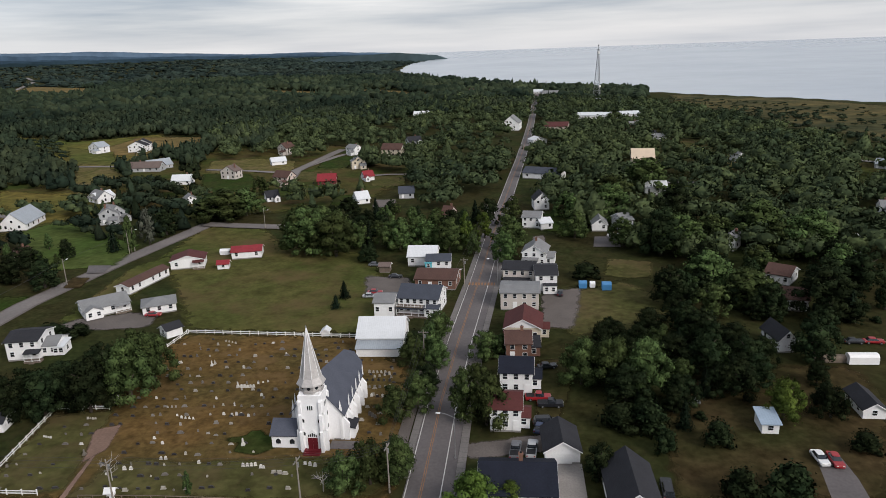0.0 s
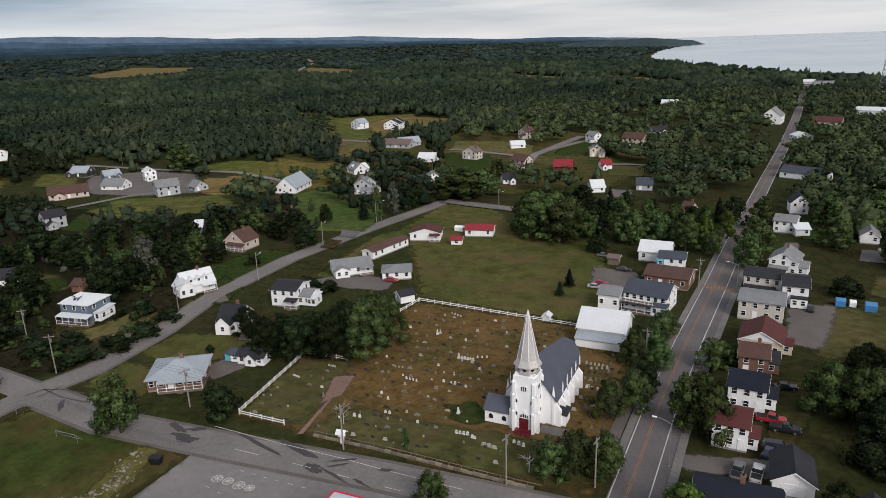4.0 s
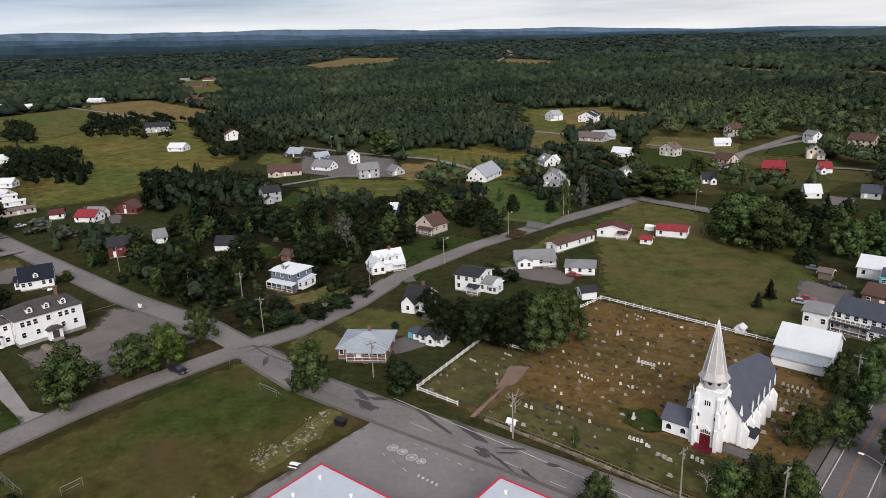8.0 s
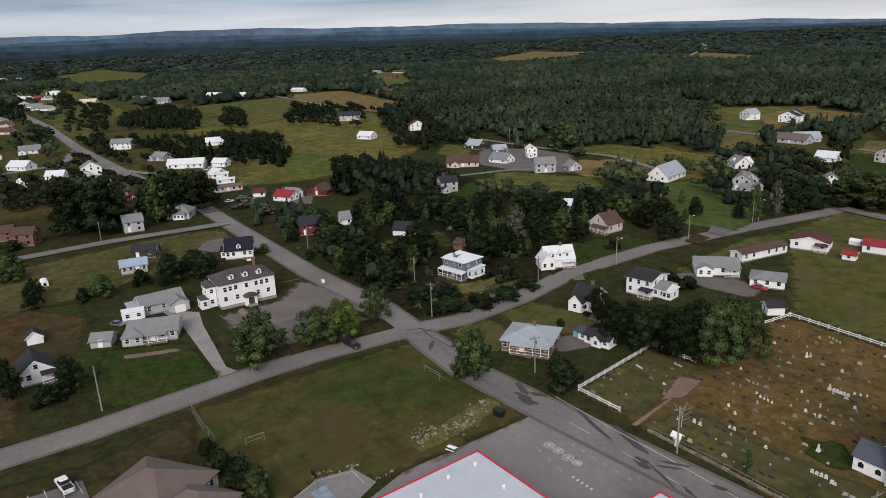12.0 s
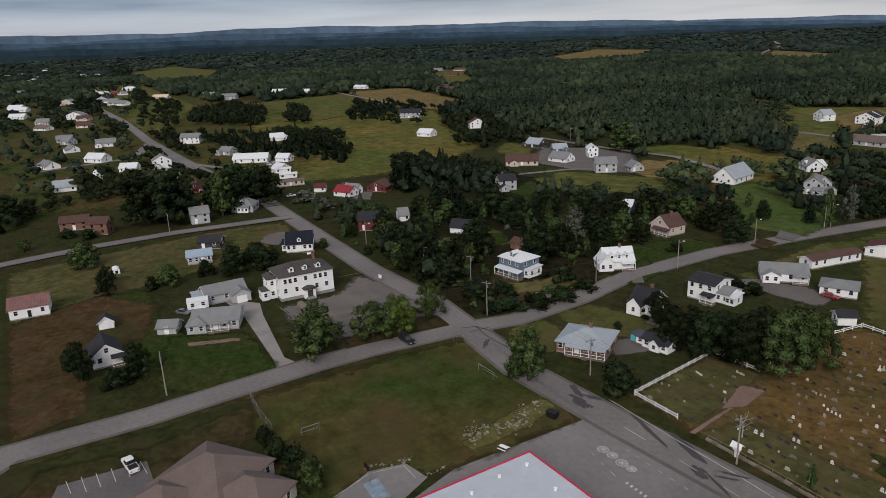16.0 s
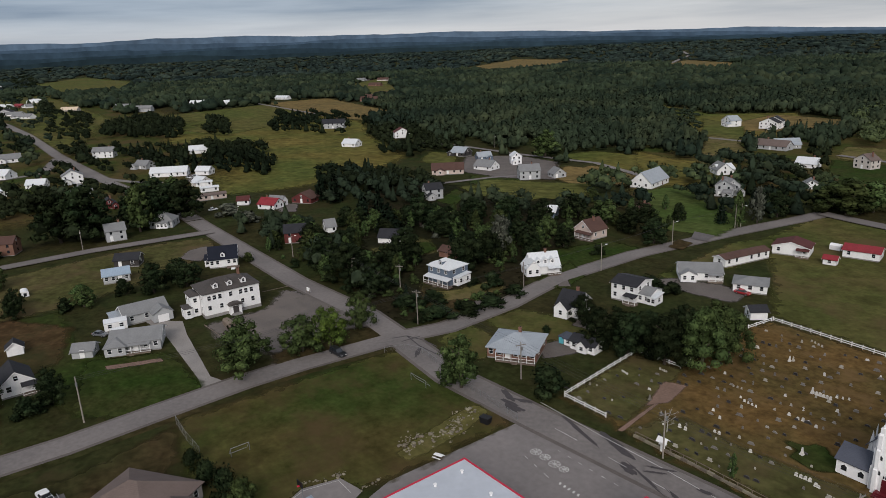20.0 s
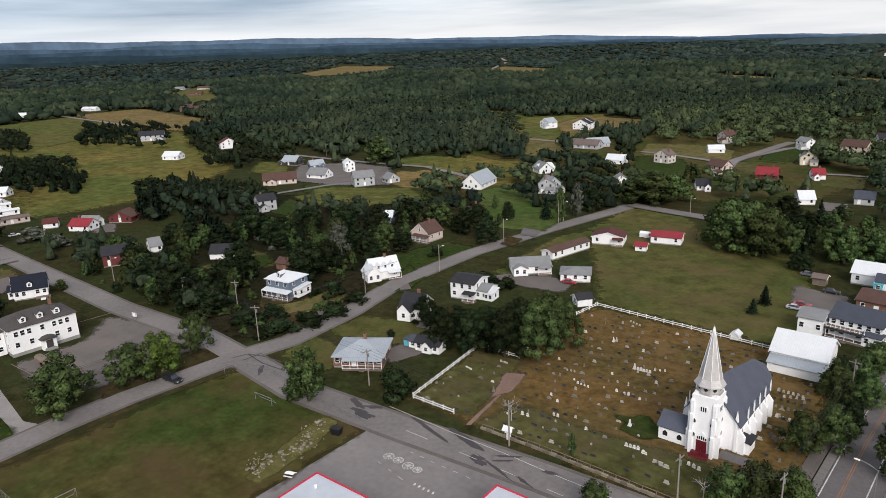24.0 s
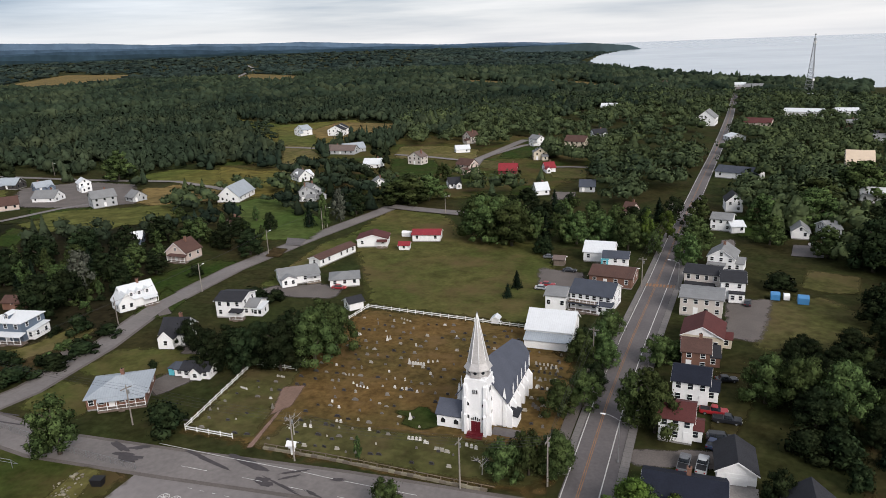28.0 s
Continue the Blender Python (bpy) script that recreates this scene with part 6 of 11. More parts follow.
house(-223.0, 368.7, 12.6, 11.1, 8.3, 2.6, 3.0, 'gx', WHITE, R_WHITE, 'white sided house with a white metal roof', floors=1, front=3, side=1, parts=False, base=0.3, chimney=(0.5, 0.1))
w_house = house(-148.4, 325.0, 35.9, 6.3, 7.5, 2.7, 2.6, 'gx', WHITE, R_DARK, 'white sided house with a charcoal roof', floors=1, front=2, side=2, parts=False, base=0.3)
wing(w_house, 1.4, -5.2, 2.8, 3.6, 2.6, 1.3, 'gy', WHITE, R_DARK, 1, 0)
house(-190.3, 318.8, 36.1, 6.4, 7.5, 2.5, 2.1, 'gy', WHITE, R_GREY, 'white sided house with a light grey roof', floors=1, front=2, side=2, parts=False, base=0.3, chimney=(0.3, 0.1))
house(-242.7, 320.4, -30.6, 11.2, 8.4, 2.9, 3.4, 'gx', WHITE, R_GREY, 'white sided house with a light grey roof', floors=1, front=3, side=1, parts=False, base=0.3, chimney=(0.3, 0.1))
w_house = house(-360.0, 483.6, -17.0, 12.5, 9.3, 5.0, 3.4, 'gy', WHITE, R_STEEL, 'white sided two-storey house with a galvanised metal roof', floors=2, front=3, side=1, parts=False, base=0.3)
wing(w_house, 4.1, -6.1, 5.0, 3.6, 2.6, 1.3, 'gy', WHITE, R_STEEL, 1, 0)
w_house = house(-329.2, 489.4, 12.5, 14.0, 9.5, 5.1, 3.4, 'gy', WHITE, R_DARK, 'white sided two-storey house with a charcoal roof', floors=2, front=4, side=1, parts=False, base=0.3, chimney=(-0.4, 0.1))
wing(w_house, 3.1, -6.2, 5.0, 3.6, 2.6, 1.3, 'gy', WHITE, R_DARK, 1, 0)
house(-272.5, 410.2, 6.8, 20.8, 9.5, 2.9, 3.3, 'gx', GREYW, R_TAUPE, 'grey sided house with a taupe roof', floors=1, front=5, side=1, parts=False, base=0.3, chimney=(-0.4, 0.1))
w_house = house(-206.1, 276.4, 26.1, 8.2, 7.5, 5.3, 2.5, 'gy', GREYW, R_GREY, 'grey sided two-storey house with a light grey roof', floors=2, front=2, side=2, parts=False, base=0.3, chimney=(-0.4, 0.1))
wing(w_house, 1.9, -5.2, 3.7, 3.6, 2.6, 1.3, 'shed', GREYW, R_GREY, 1, 0)
house(-50.6, 290.5, -16.2, 4.3, 7.5, 2.6, 2.9, 'gx', PINK, R_BROWN, 'pale pink sided house with a brown roof', floors=1, front=2, side=2, parts=False, base=0.3, chimney=(0.5, 0.1))
house(-79.7, 334.1, 12.6, 7.5, 7.5, 2.9, 2.7, 'gx', GREYW, R_NAVY, 'grey sided house with a dark blue-grey roof', floors=1, front=2, side=2, parts=False, base=0.3)
house(-99.6, 320.8, 36.0, 6.4, 7.5, 2.7, 3.1, 'gx', WHITE, R_WHITE, 'white sided house with a white metal roof', floors=1, front=2, side=1, parts=False, base=0.3, chimney=(0.3, 0.1))
w_house = house(129.2, 305.5, -6.5, 2.9, 7.5, 2.9, 2.4, 'gx', WHITE, R_GREY, 'white sided house with a light grey roof', floors=1, front=2, side=1, parts=False, base=0.3, chimney=(0.5, 0.1))
wing(w_house, 0.9, -5.2, 1.3, 3.6, 2.6, 1.3, 'gy', WHITE, R_GREY, 1, 0)
w_house = house(-840.9, 3318.8, -7.9, 14.3, 9.5, 2.6, 3.3, 'gx', WHITE, R_WHITE, 'white sided house with a white metal roof', floors=1, front=4, side=2, parts=False, base=0.3, chimney=(-0.4, 0.1))
wing(w_house, 3.1, -6.2, 5.0, 3.6, 2.5, 1.3, 'gy', WHITE, R_WHITE, 1, 0)
inn = house(-40.2, 181.7, -3.6, 11.6, 10.0, 5.0, 2.4, 'gx', WHITE, R_NAVY, 'long white two-storey inn with a blue-grey roof and gallery', 'inn', floors=2, front=6, side=2, porch=(-1, 0.5, 2.2))
house(-50.1, 178.2, 4.9, 5.6, 8.0, 4.4, 1.2, 'gx', WHITE, R_GREY, 'white annex with a grey roof', floors=1, front=3)
house(-39.6, 203.5, -0.4, 12.7, 11.0, 3.4, 1.6, 'gx', BROWNW, R_BROWN, 'red-brown roofed brick building', front=4)
blue_end = house(-41.7, 216.5, 8.2, 7.9, 8.0, 4.8, 1.2, 'gx', WHITE, R_NAVY, 'white house with a turquoise end and dark roof', floors=2, front=3)
wing(blue_end, -3.3, -4.3, 2.2, 1.0, 4.3, 0.3, 'flat', TURQ, TURQ, 1, 0, 2)
inn_deck = part('balcony', Shape().box(-5.8, 2.9, -7.2, -5.003, 2.95, 3.1), WOOD, inn)
for i in range(9):
    part('balcony_post', Shape().box(-5.7 + i * 1.06 - 0.05, -5.7 + i * 1.06 + 0.05, -7.15, -7.05, 3.1, 4.15), TRIM, inn_deck)
part('balcony_rail', Shape().box(-5.8, 2.9, -7.16, -7.04, 4.1, 4.2).box(-5.8, 2.9, -7.14, -7.06, 3.3, 3.38), TRIM, inn_deck)
for i in range(10):
    part('stair', Shape().box(2.9 + i * 0.3, 3.2 + i * 0.3, -7.2, -6.1, 2.7 - i * 0.29, 2.78 - i * 0.29), WOOD, inn)
wing(inn, 4.3, -6.0, 4.0, 2.2, 2.9, 0.5, 'shed', WHITE, R_NAVY, 2, 1)
house(-48.8, 225.5, 3.6, 9.8, 9.0, 3.6, 2.6, 'gx', WHITE, R_WHITE, 'white house with a white metal roof', front=3)
barn = house(-45.3, 156.9, 5.6, 11.4, 11.0, 4.0, 3.3, 'gx', WHITE, R_WHITE, 'large white parish hall with a white metal roof', 'hall', front=0, side=2, entry=None, name='parish_hall', base=0.3)
house(-62.1, 160.5, 5.3, 1.7, 1.8, 1.6, 0.6, 'gy', WHITE, R_WHITE, 'tiny white tool shed at the fence', 'shed', front=0, side=0, entry=None, name='tool_shed', base=0.1)
house(-60.0, 215.1, 3.8, 3.5, 3.5, 2.3,0.8,'gx', WOOD, R_TAUPE, 'small weathered wooden shed', 'shed', front=0, side=0, entry=None, name='garden_shed', base=0.1)

# ---- houses east of the main road ----
house(65.1, 214.1, -31.4, 7.1, 9.0, 3.2, 2.0, 'gx', WHITE, R_BROWN, 'white house with a brown roof among trees', front=3)
house(62.2, 192.6, -6.4, 6.4, 9.0, 3.4, 2.0, 'gx', WHITE, R_BROWN, 'white house with a brown hipped roof', front=3)
house(50.9, 164.5, 13.8, 4.4, 8.0, 3.4, 2.2, 'gy', WHITE, R_DARK, 'white gabled house half hidden by trees', front=2)
house(38.4, 125.5, 3.0, 3.1, 4.6, 2.1, 0.8, 'shed', WHITE, R_BLUE, 'white shed with a sloping pale blue roof', 'shed', front=1, side=0, entry=None, name='shed', base=0.1)
house(59.1, 135.0, -86.2, 8.1, 4.2, 2.2, 1.3, 'gx', WHITE, R_DARK, 'long white shed with a dark roof', 'shed', front=2, side=1, entry=None, name='shed', base=0.1)
house(11.0, 99.0, 5.0, 7.6, 12.4, 3.4, 3.0, 'gy', WHITE, R_DARK, 'white house with a large charcoal gable roof', front=3)

# ---- houses north of the cemetery ----
house(-137.7, 195.6, 84.6, 20.0, 5.0, 2.9, 0.9, 'gx', WHITE, R_BROWN, 'long white mobile home with a brown roof', 'mobile home', front=6, side=1)
w_two = house(-135.7, 172.1, 47.0, 12.6, 9.0, 2.9, 1.8, 'gx', WHITE, R_GREY, 'white bungalow with a light grey roof and side porch', front=4, porch=(0.3, 1.0, 1.6))
wing(w_two, -3.8, -5.4, 4.6, 2.4, 2.7, 1.2, 'gy', WHITE, R_GREY, 2, 0)
house(-119.1, 174.6, 32.6, 9.2, 8.0, 2.7, 1.3, 'hip', WHITE, R_GREY, 'white double garage with a grey hipped roof', 'garage', front=3, side=1, name='garage', entry=None)
house(-133.2, 216.7, 22.9, 11.5, 8.0, 3.2, 1.7, 'gy', WHITE, R_MAROON, 'white house with a maroon roof and wooden deck', front=3, porch=(0.3, 1.0, 1.8))
house(-116.6, 229.4, 17.8, 10.7, 7.0, 2.8, 1.3, 'gx', WHITE, R_RED, 'white house with a red metal roof', front=3)
house(-118.8, 214.7, 17.5, 3.9, 3.0, 2.0, 0.9, 'gx', WHITE, R_RED, 'small white shed with a red roof', 'shed', front=1, side=0, entry=None, name='shed', base=0.1)
house(-191.7, 178.6, 4.8, 8.9, 8.5, 3.6, 3.6, 'gy', PINK, R_BROWN, 'pale pink house with a brown gable roof and porch', floors=1, front=3, porch=(-0.6, 1.2, 2.0), chimney=(0.2, 0.1), dormers=1)
cottage = house(-169.8, 137.2, 68.4, 9.4, 7.5, 3.2, 3.4, 'gx', WHITE, R_WHITE, 'white cottage with a steep white metal roof, dormers and porch', floors=1, front=3, dormers=3, porch=(0.1, 1, 1.8), chimney=(0.2, 0.0))
wing(cottage, -4.5, -2.1, 4.6, 6.5, 3.0, 2.6, 'gy', WHITE, R_WHITE, 2, 2)
blue_house = house(-180.7, 107.5, 14.5, 9.5, 8.5, 5.6, 2.0, 'hip', BLUEW, R_WHITE, 'slate blue two-storey house with a white roof and white porch', floors=2, front=3, dormers=1, porch=(-1, 1.25, 2.4), chimney=(-0.3, 0.2))
wing(blue_house, -5.8, 0.4, 1.8, 3.2, 5.0, 0.6, 'hip', TRIM, R_WHITE, 1, 1, 2)
wing(blue_house, 5.7, 0.4, 2.0, 6.0, 2.8, 0.5, 'shed', TRIM, R_WHITE, 1, 2)
house(-203.0, 122.2, 17.8, 7.0, 5.0, 2.4, 1.4, 'gx', BROWNW, R_BROWN, 'brown shed behind the blue house', 'shed', front=1, side=1, name='shed', base=0.1)
annexed = house(-135.1, 142.2, 14.7, 7.9, 9.0, 5.2, 1.2, 'gx', WHITE, R_DARK, 'white two-storey house with a dark roof and a long porch', floors=2, front=3, porch=(0.2, 1.2, 2.0))
wing(annexed, 5.5, 0.5, 4.0, 7.0, 3.0, 1.2, 'gx', WHITE, R_GREY, 2, 1)
wing(annexed, 7.9, -0.9, 2.6, 4.5, 2.5, 0.6, 'shed', WHITE, R_WHITE, 2, 1)
gabled = house(-135.8, 120.9, 21.2, 6.3, 8.0, 3.6, 2.9, 'gx', WHITE, R_DARK, 'white house with a dark roof and front gable', floors=1, front=2, chimney=(0.3, 0.1))
wing(gabled, -0.9, -4.8, 4.0, 2.6, 3.2, 2.0, 'gy', WHITE, R_DARK, 1, 0)
sheds = house(-115.8, 107.5, 15.3, 6.9, 4.4, 2.3, 1.1, 'gx', WHITE, R_DARK, 'white three-part shed with dark roofs and a turquoise end', 'shed', front=3, side=1, name='shed', base=0.1)
wing(sheds, -4.3, 0.0, 2.4, 3.6, 2.1, 0.9, 'gx', WHITE, R_NAVY, 1, 1)
wing(sheds, -6.5, 0.0, 1.3, 3.2, 2.0, 0.4, 'flat', TURQ, R_NAVY, 0, 0)
wing(sheds, 0.5, -2.6, 2.6, 1.6, 2.2, 1.2, 'gy', WHITE, R_DARK, 1, 0)
bung = house(-124.9, 93.2, 38.3, 12.1, 11.0, 2.9, 2.1, 'hip', BROWNW, R_STEEL, 'brown bungalow with a pale grey-blue hipped roof and glazed porch', front=6, chimney=(0.1, 0.1), porch=(-0.6, 1.0, 1.6))
house(-104.7, 156.9, 57.3, 4.4, 4.0, 2.4, 1.1, 'gx', WHITE, R_DARK, 'small white shed at the cemetery fence', 'shed', front=1, side=1, name='shed', base=0.1)

# ---- the hall and houses to the west ----
hall = house(-200.3, 42.0, 93.7, 16.5, 11.0, 7.5, 2.6, 'hip', WHITE, R_SLATE, 'large white two-storey hall with a hipped slate roof and dormers', 'hall', floors=2, front=0, side=3, dormers=3, chimney=(0.55, 0.2), base=0.9, name='village_hall', entry=0.3, door_mat=DARKW, porch=None)
for x in (-6.6, -5.1, -3.5, -0.35, 2.6, 4.2, 5.85):
    window(hall, x, -5.5, 5.3, 0, 0.95, 1.3)
for x in (-6.7, -3.3, 2.9, 6.0):
    window(hall, x, -5.5, 2.4, 0, 0.95, 1.3)
door(hall, 0.2, -7.2, 0.5, 0, DARKW, 1.7, 2.1)
part('porch', Shape().box(-1.5, 1.9, -7.2, -5.58, 0.0, 2.9), WHITE, hall)
part('porch_canopy', Shape().solid([(-1.9, -7.8, 2.9), (2.3, -7.8, 2.9), (1.4, -7.8, 3.45), (0.2, -7.8, 3.65), (-1.0, -7.8, 3.45)][::-1], [(-1.9, -5.5, 2.9), (2.3, -5.5, 2.9), (1.4, -5.5, 3.45), (0.2, -5.5, 3.65), (-1.0, -5.5, 3.45)][::-1]), R_SLATE, hall)
part('porch_step', Shape().box(-1.2, 1.6, -8.4, -7.2, 0.0, 0.3).box(-1.0, 1.4, -7.8, -7.2, 0.3, 0.48), STONEF, hall)
wing(hall, -9.7, 0.6, 2.6, 5.5, 6.6, 1.0, 'hip', WHITE, R_SLATE, 1, 2, 2)
wing(hall, -12.0, -0.6, 2.2, 4.0, 3.2, 0.5, 'flat', WHITE, R_SLATE, 1, 1)
part('stone_band', Shape().box(-8.3, 8.3, -5.58, -5.5, 0.0, 0.9), STONEF, hall)
greyb = house(-186.1, 15.1, 73.4, 12.3, 9.5, 2.9, 2.0, 'gx', GREYW, R_GREY, 'grey bungalow with a light grey roof and front steps', front=5, porch=(-0.9, 0.6, 1.4))
wing(greyb, -4.6, -2.9, 5.0, 7.0, 2.7, 1.4, 'hip', GREYW, R_GREY, 2, 1)
greyg = house(-207.0, 19.3, 96.5, 12.0, 8.0, 3.0, 2.0, 'gx', GREYW, R_GREY, 'grey garage with a light grey roof', 'garage', front=3, side=1, entry=None, name='garage')
wing(greyg, 3.6, -5.4, 5.4, 4.4, 2.8, 1.5, 'gy', GREYW, R_GREY, 0, 0)
wing(greyg, -7.2, 0.4, 3.2, 5.0, 2.3, 0.6, 'shed', GREYW, R_STEEL, 1, 0)
part('garage_door', Shape().box(-1.5, 1.5, -0.06, 0.0, 0.1, 2.3).box(-1.5, 1.5, -0.08, -0.06, 0.8, 0.84).box(-1.5, 1.5, -0.08, -0.06, 1.5, 1.54), TRIM, greyg, m=pose(3.61, -7.60, 0))
house(-195.9, 11.3, 88.7, 3.3, 2.2, 2.2, 0.4, 'gx', REDW, R_WHITE, 'red and white cargo trailer', 'trailer', front=0, side=0, entry=None, base=0.5, name='trailer', over=0.05)
house(-202.3, 11.4, 85.1, 5.9, 4.0, 2.6, 0.6, 'gx', WHITE, R_WHITE, 'white travel trailer', 'trailer', front=2, side=1, entry=None, base=0.5, name='trailer', over=0.05)
house(-188.0, 2.6, 67.8, 5.0, 5.0, 2.0, 1.3, 'gx', GREYW, R_GREY, 'small grey rounded garden shed', 'shed', front=1, side=1, name='garden_shed', base=0.1)
house(-175.8, -12.9, 97.5, 6.8, 8.0, 3.4, 2.6, 'gy', WHITE, R_DARK, 'white house with a charcoal roof in deep shade of trees', front=2, dormers=0, porch=(0.2, 1.2, 1.8))
house(-199.9, -13.0, 89.7, 3.8, 3.0, 2.3, 1.5, 'gy', WHITE, R_DARK, 'small white outhouse with a dark roof', 'shed', front=1, side=0, name='outhouse', base=0.1)
house(-223.9, -33.4, 91.3, 10.2, 9.0, 3.4, 2.2, 'gx', WHITE, R_RUST, 'white barn with a rusty metal roof', 'barn', front=3, side=2, name='barn', entry=0.3, door_mat=BLACK)
house(-251.9, 17.2, 84.9, 8.3, 9.0, 2.8, 1.4, 'gx', GREYW, R_BLUE, 'low house with a pale blue metal roof', front=4)
house(-268.3, 23.3, 67.0, 8.5, 7.0, 2.8, 1.8, 'gx', DARKW, R_DARK, 'dark weathered shed', 'shed', front=2, side=1, name='shed')
black_roofed = house(-245.9, 52.3, 73.1, 9.6, 8.0, 3.4, 3.6, 'gx', WHITE, R_INK, 'white house with a black roof, a dormer and a porch', floors=1, front=5, dormers=1)
wing(black_roofed, -5.6, 0.6, 1.8, 4.6, 2.7, 0.8, 'shed', WHITE, R_INK, 1, 1)
part('porch_deck', Shape().box(1.2, 5.4, -5.6, -4.003, 0.0, 0.5), WOOD, black_roofed)
part('porch_step', Shape().box(2.6, 4.0, -7.4, -5.6, 0.0, 0.25), TRIM, black_roofed)
house(-246.0, 269.0, 107.0, 20.0, 11.5, 3.2, 5.0, 'gx', WHITE, R_STEEL, 'large white barn with a steep galvanised metal roof', 'barn', front=4, side=2, parts=False, name='barn', entry=0.2, door_mat=R_MAROON)

# ---- the far houses to the west and north ----
house(-234.5, 114.8, 42.0, 9.4, 7.0, 2.5, 2.6, 'gx', WHITE, R_DARK, 'white sided house with a charcoal roof', floors=1, front=2, side=2, parts=False, base=0.3)
house(-260.5, 84.5, 68.0, 8.4, 7.5, 4.4, 2.6, 'gx', REDW, R_DARK, 'dark red sided two-storey house with a charcoal roof', floors=2, front=2, side=2, parts=False, base=0.3)
house(-266.4, 101.4, 79.9, 4.2, 7.5, 2.6, 2.6, 'gx', WHITE, R_GREY, 'white sided house with a light grey roof', floors=1, front=2, side=2, parts=False, base=0.3)
red_roofed = house(-327.9, 95.5, 32.5, 10.2, 7.6, 2.6, 2.6, 'gx', WHITE, R_RED, 'white sided house with a red metal roof', floors=1, front=3, side=2, parts=False, base=0.3, chimney=(-0.4, 0.1))
wing(red_roofed, -0.6, 6.0, 9.0, 4.4, 2.8, 2.2, 'gx', WHITE, R_GREY, 2, 1)
house(-330.3, 114.4, 38.0, 11.3, 8.5, 2.6, 2.8, 'gy', REDW, R_BROWN, 'dark red sided house with a brown roof', floors=1, front=3, side=1, parts=False, base=0.3)
w_house = house(-294.4, 167.9, 78.0, 8.7, 7.5, 5.2, 2.5, 'gx', GREYW, R_DARK, 'grey sided two-storey house with a charcoal roof', floors=2, front=2, side=1, parts=False, base=0.3, chimney=(-0.4, 0.1))
wing(w_house, -2.4, -5.2, 3.9, 3.6, 2.6, 1.3, 'gy', GREYW, R_DARK, 1, 0)
w_house = house(-349.3, 210.4, 58.0, 18.9, 9.5, 2.9, 3.4, 'gx', PINK, R_BROWN, 'pale pink sided house with a brown roof', floors=1, front=5, side=2, parts=False, base=0.3)
wing(w_house, -4.4, -6.2, 5.0, 3.6, 2.6, 1.3, 'gy', PINK, R_BROWN, 1, 0)
house(-344.1, 234.9, 19.6, 12.6, 9.5, 2.5, 3.4, 'gx', WHITE, R_GREY, 'white sided house with a light grey roof', floors=1, front=3, side=2, parts=False, base=0.3, chimney=(0.3, 0.1))
w_house = house(-400.0, 252.2, 18.2, 11.8, 8.9, 2.8, 3.3, 'gx', DARKW, R_STEEL, 'dark sided house with a galvanised metal roof', floors=1, front=3, side=2, parts=False, base=0.3)
wing(w_house, -3.7, -5.8, 5.0, 3.6, 2.6, 1.3, 'gy', DARKW, R_STEEL, 1, 0)
w_house = house(-348.0, 259.8, 62.9, 6.5, 7.5, 5.2, 2.3, 'gy', WHITE, R_WHITE, 'white sided two-storey house with a white metal roof', floors=2, front=2, side=2, parts=False, base=0.3)
wing(w_house, -1.4, -5.2, 2.9, 3.6, 2.6, 1.3, 'gy', WHITE, R_WHITE, 1, 0)
house(-303.2, 235.3, 64.5, 11.4, 8.5, 5.0, 3.1, 'gx', GREYW, R_GREY, 'grey sided two-storey house with a light grey roof', floors=2, front=3, side=2, parts=False, base=0.3, chimney=(0.3, 0.1))
house(-295.8, 249.5, 76.4, 7.7, 7.5, 2.6, 2.9, 'gy', GREYW, R_GREY, 'grey sided house with a light grey roof', floors=1, front=2, side=2, parts=False, base=0.3)
w_house = house(-374.5, 253.4, 74.6, 9.3, 7.0, 2.6, 2.7, 'gx', BLUEW, R_STEEL, 'slate blue sided house with a galvanised metal roof', floors=1, front=2, side=2, parts=False, base=0.3, chimney=(-0.4, 0.1))
wing(w_house, 2.3, -4.9, 4.2, 3.6, 2.5, 1.3, 'gy', BLUEW, R_STEEL, 1, 0)
house(-243.2, 322.4, 76.0, 10.2, 7.7, 2.5, 2.6, 'gx', WHITE, R_WHITE, 'white sided house with a white metal roof', floors=1, front=3, side=1, parts=False, base=0.3)
w_house = house(-206.2, 278.8, 66.2, 7.3, 7.5, 5.1, 3.0, 'gy', GREYW, R_GREY, 'grey sided two-storey house with a light grey roof', floors=2, front=2, side=2, parts=False, base=0.3, chimney=(0.3, 0.1))
wing(w_house, 2.7, -5.2, 3.3, 3.6, 2.6, 1.3, 'gy', GREYW, R_GREY, 1, 0)
house(-362.2, 486.5, 55.4, 10.6, 7.9, 2.6, 3.0, 'gx', WHITE, R_WHITE, 'white sided house with a white metal roof', floors=1, front=3, side=2, parts=False, base=0.3, chimney=(-0.4, 0.1))
house(-330.4, 496.6, 25.6, 12.4, 9.3, 5.4, 3.4, 'gy', WHITE, R_DARK, 'white sided two-storey house with a charcoal roof', floors=2, front=3, side=1, parts=False, base=0.3)
house(-226.9, 188.2, 37.4, 5.2, 7.5, 2.6, 2.3, 'gx', BLUEW, R_WHITE, 'slate blue sided house with a white metal roof', floors=1, front=2, side=2, parts=False, base=0.3)
house(-496.2, 213.0, 32.1, 12.6, 9.4, 2.9, 3.0, 'gx', WHITE, R_WHITE, 'white sided house with a white metal roof', floors=1, front=3, side=2, parts=False, base=0.3, chimney=(-0.4, 0.1))
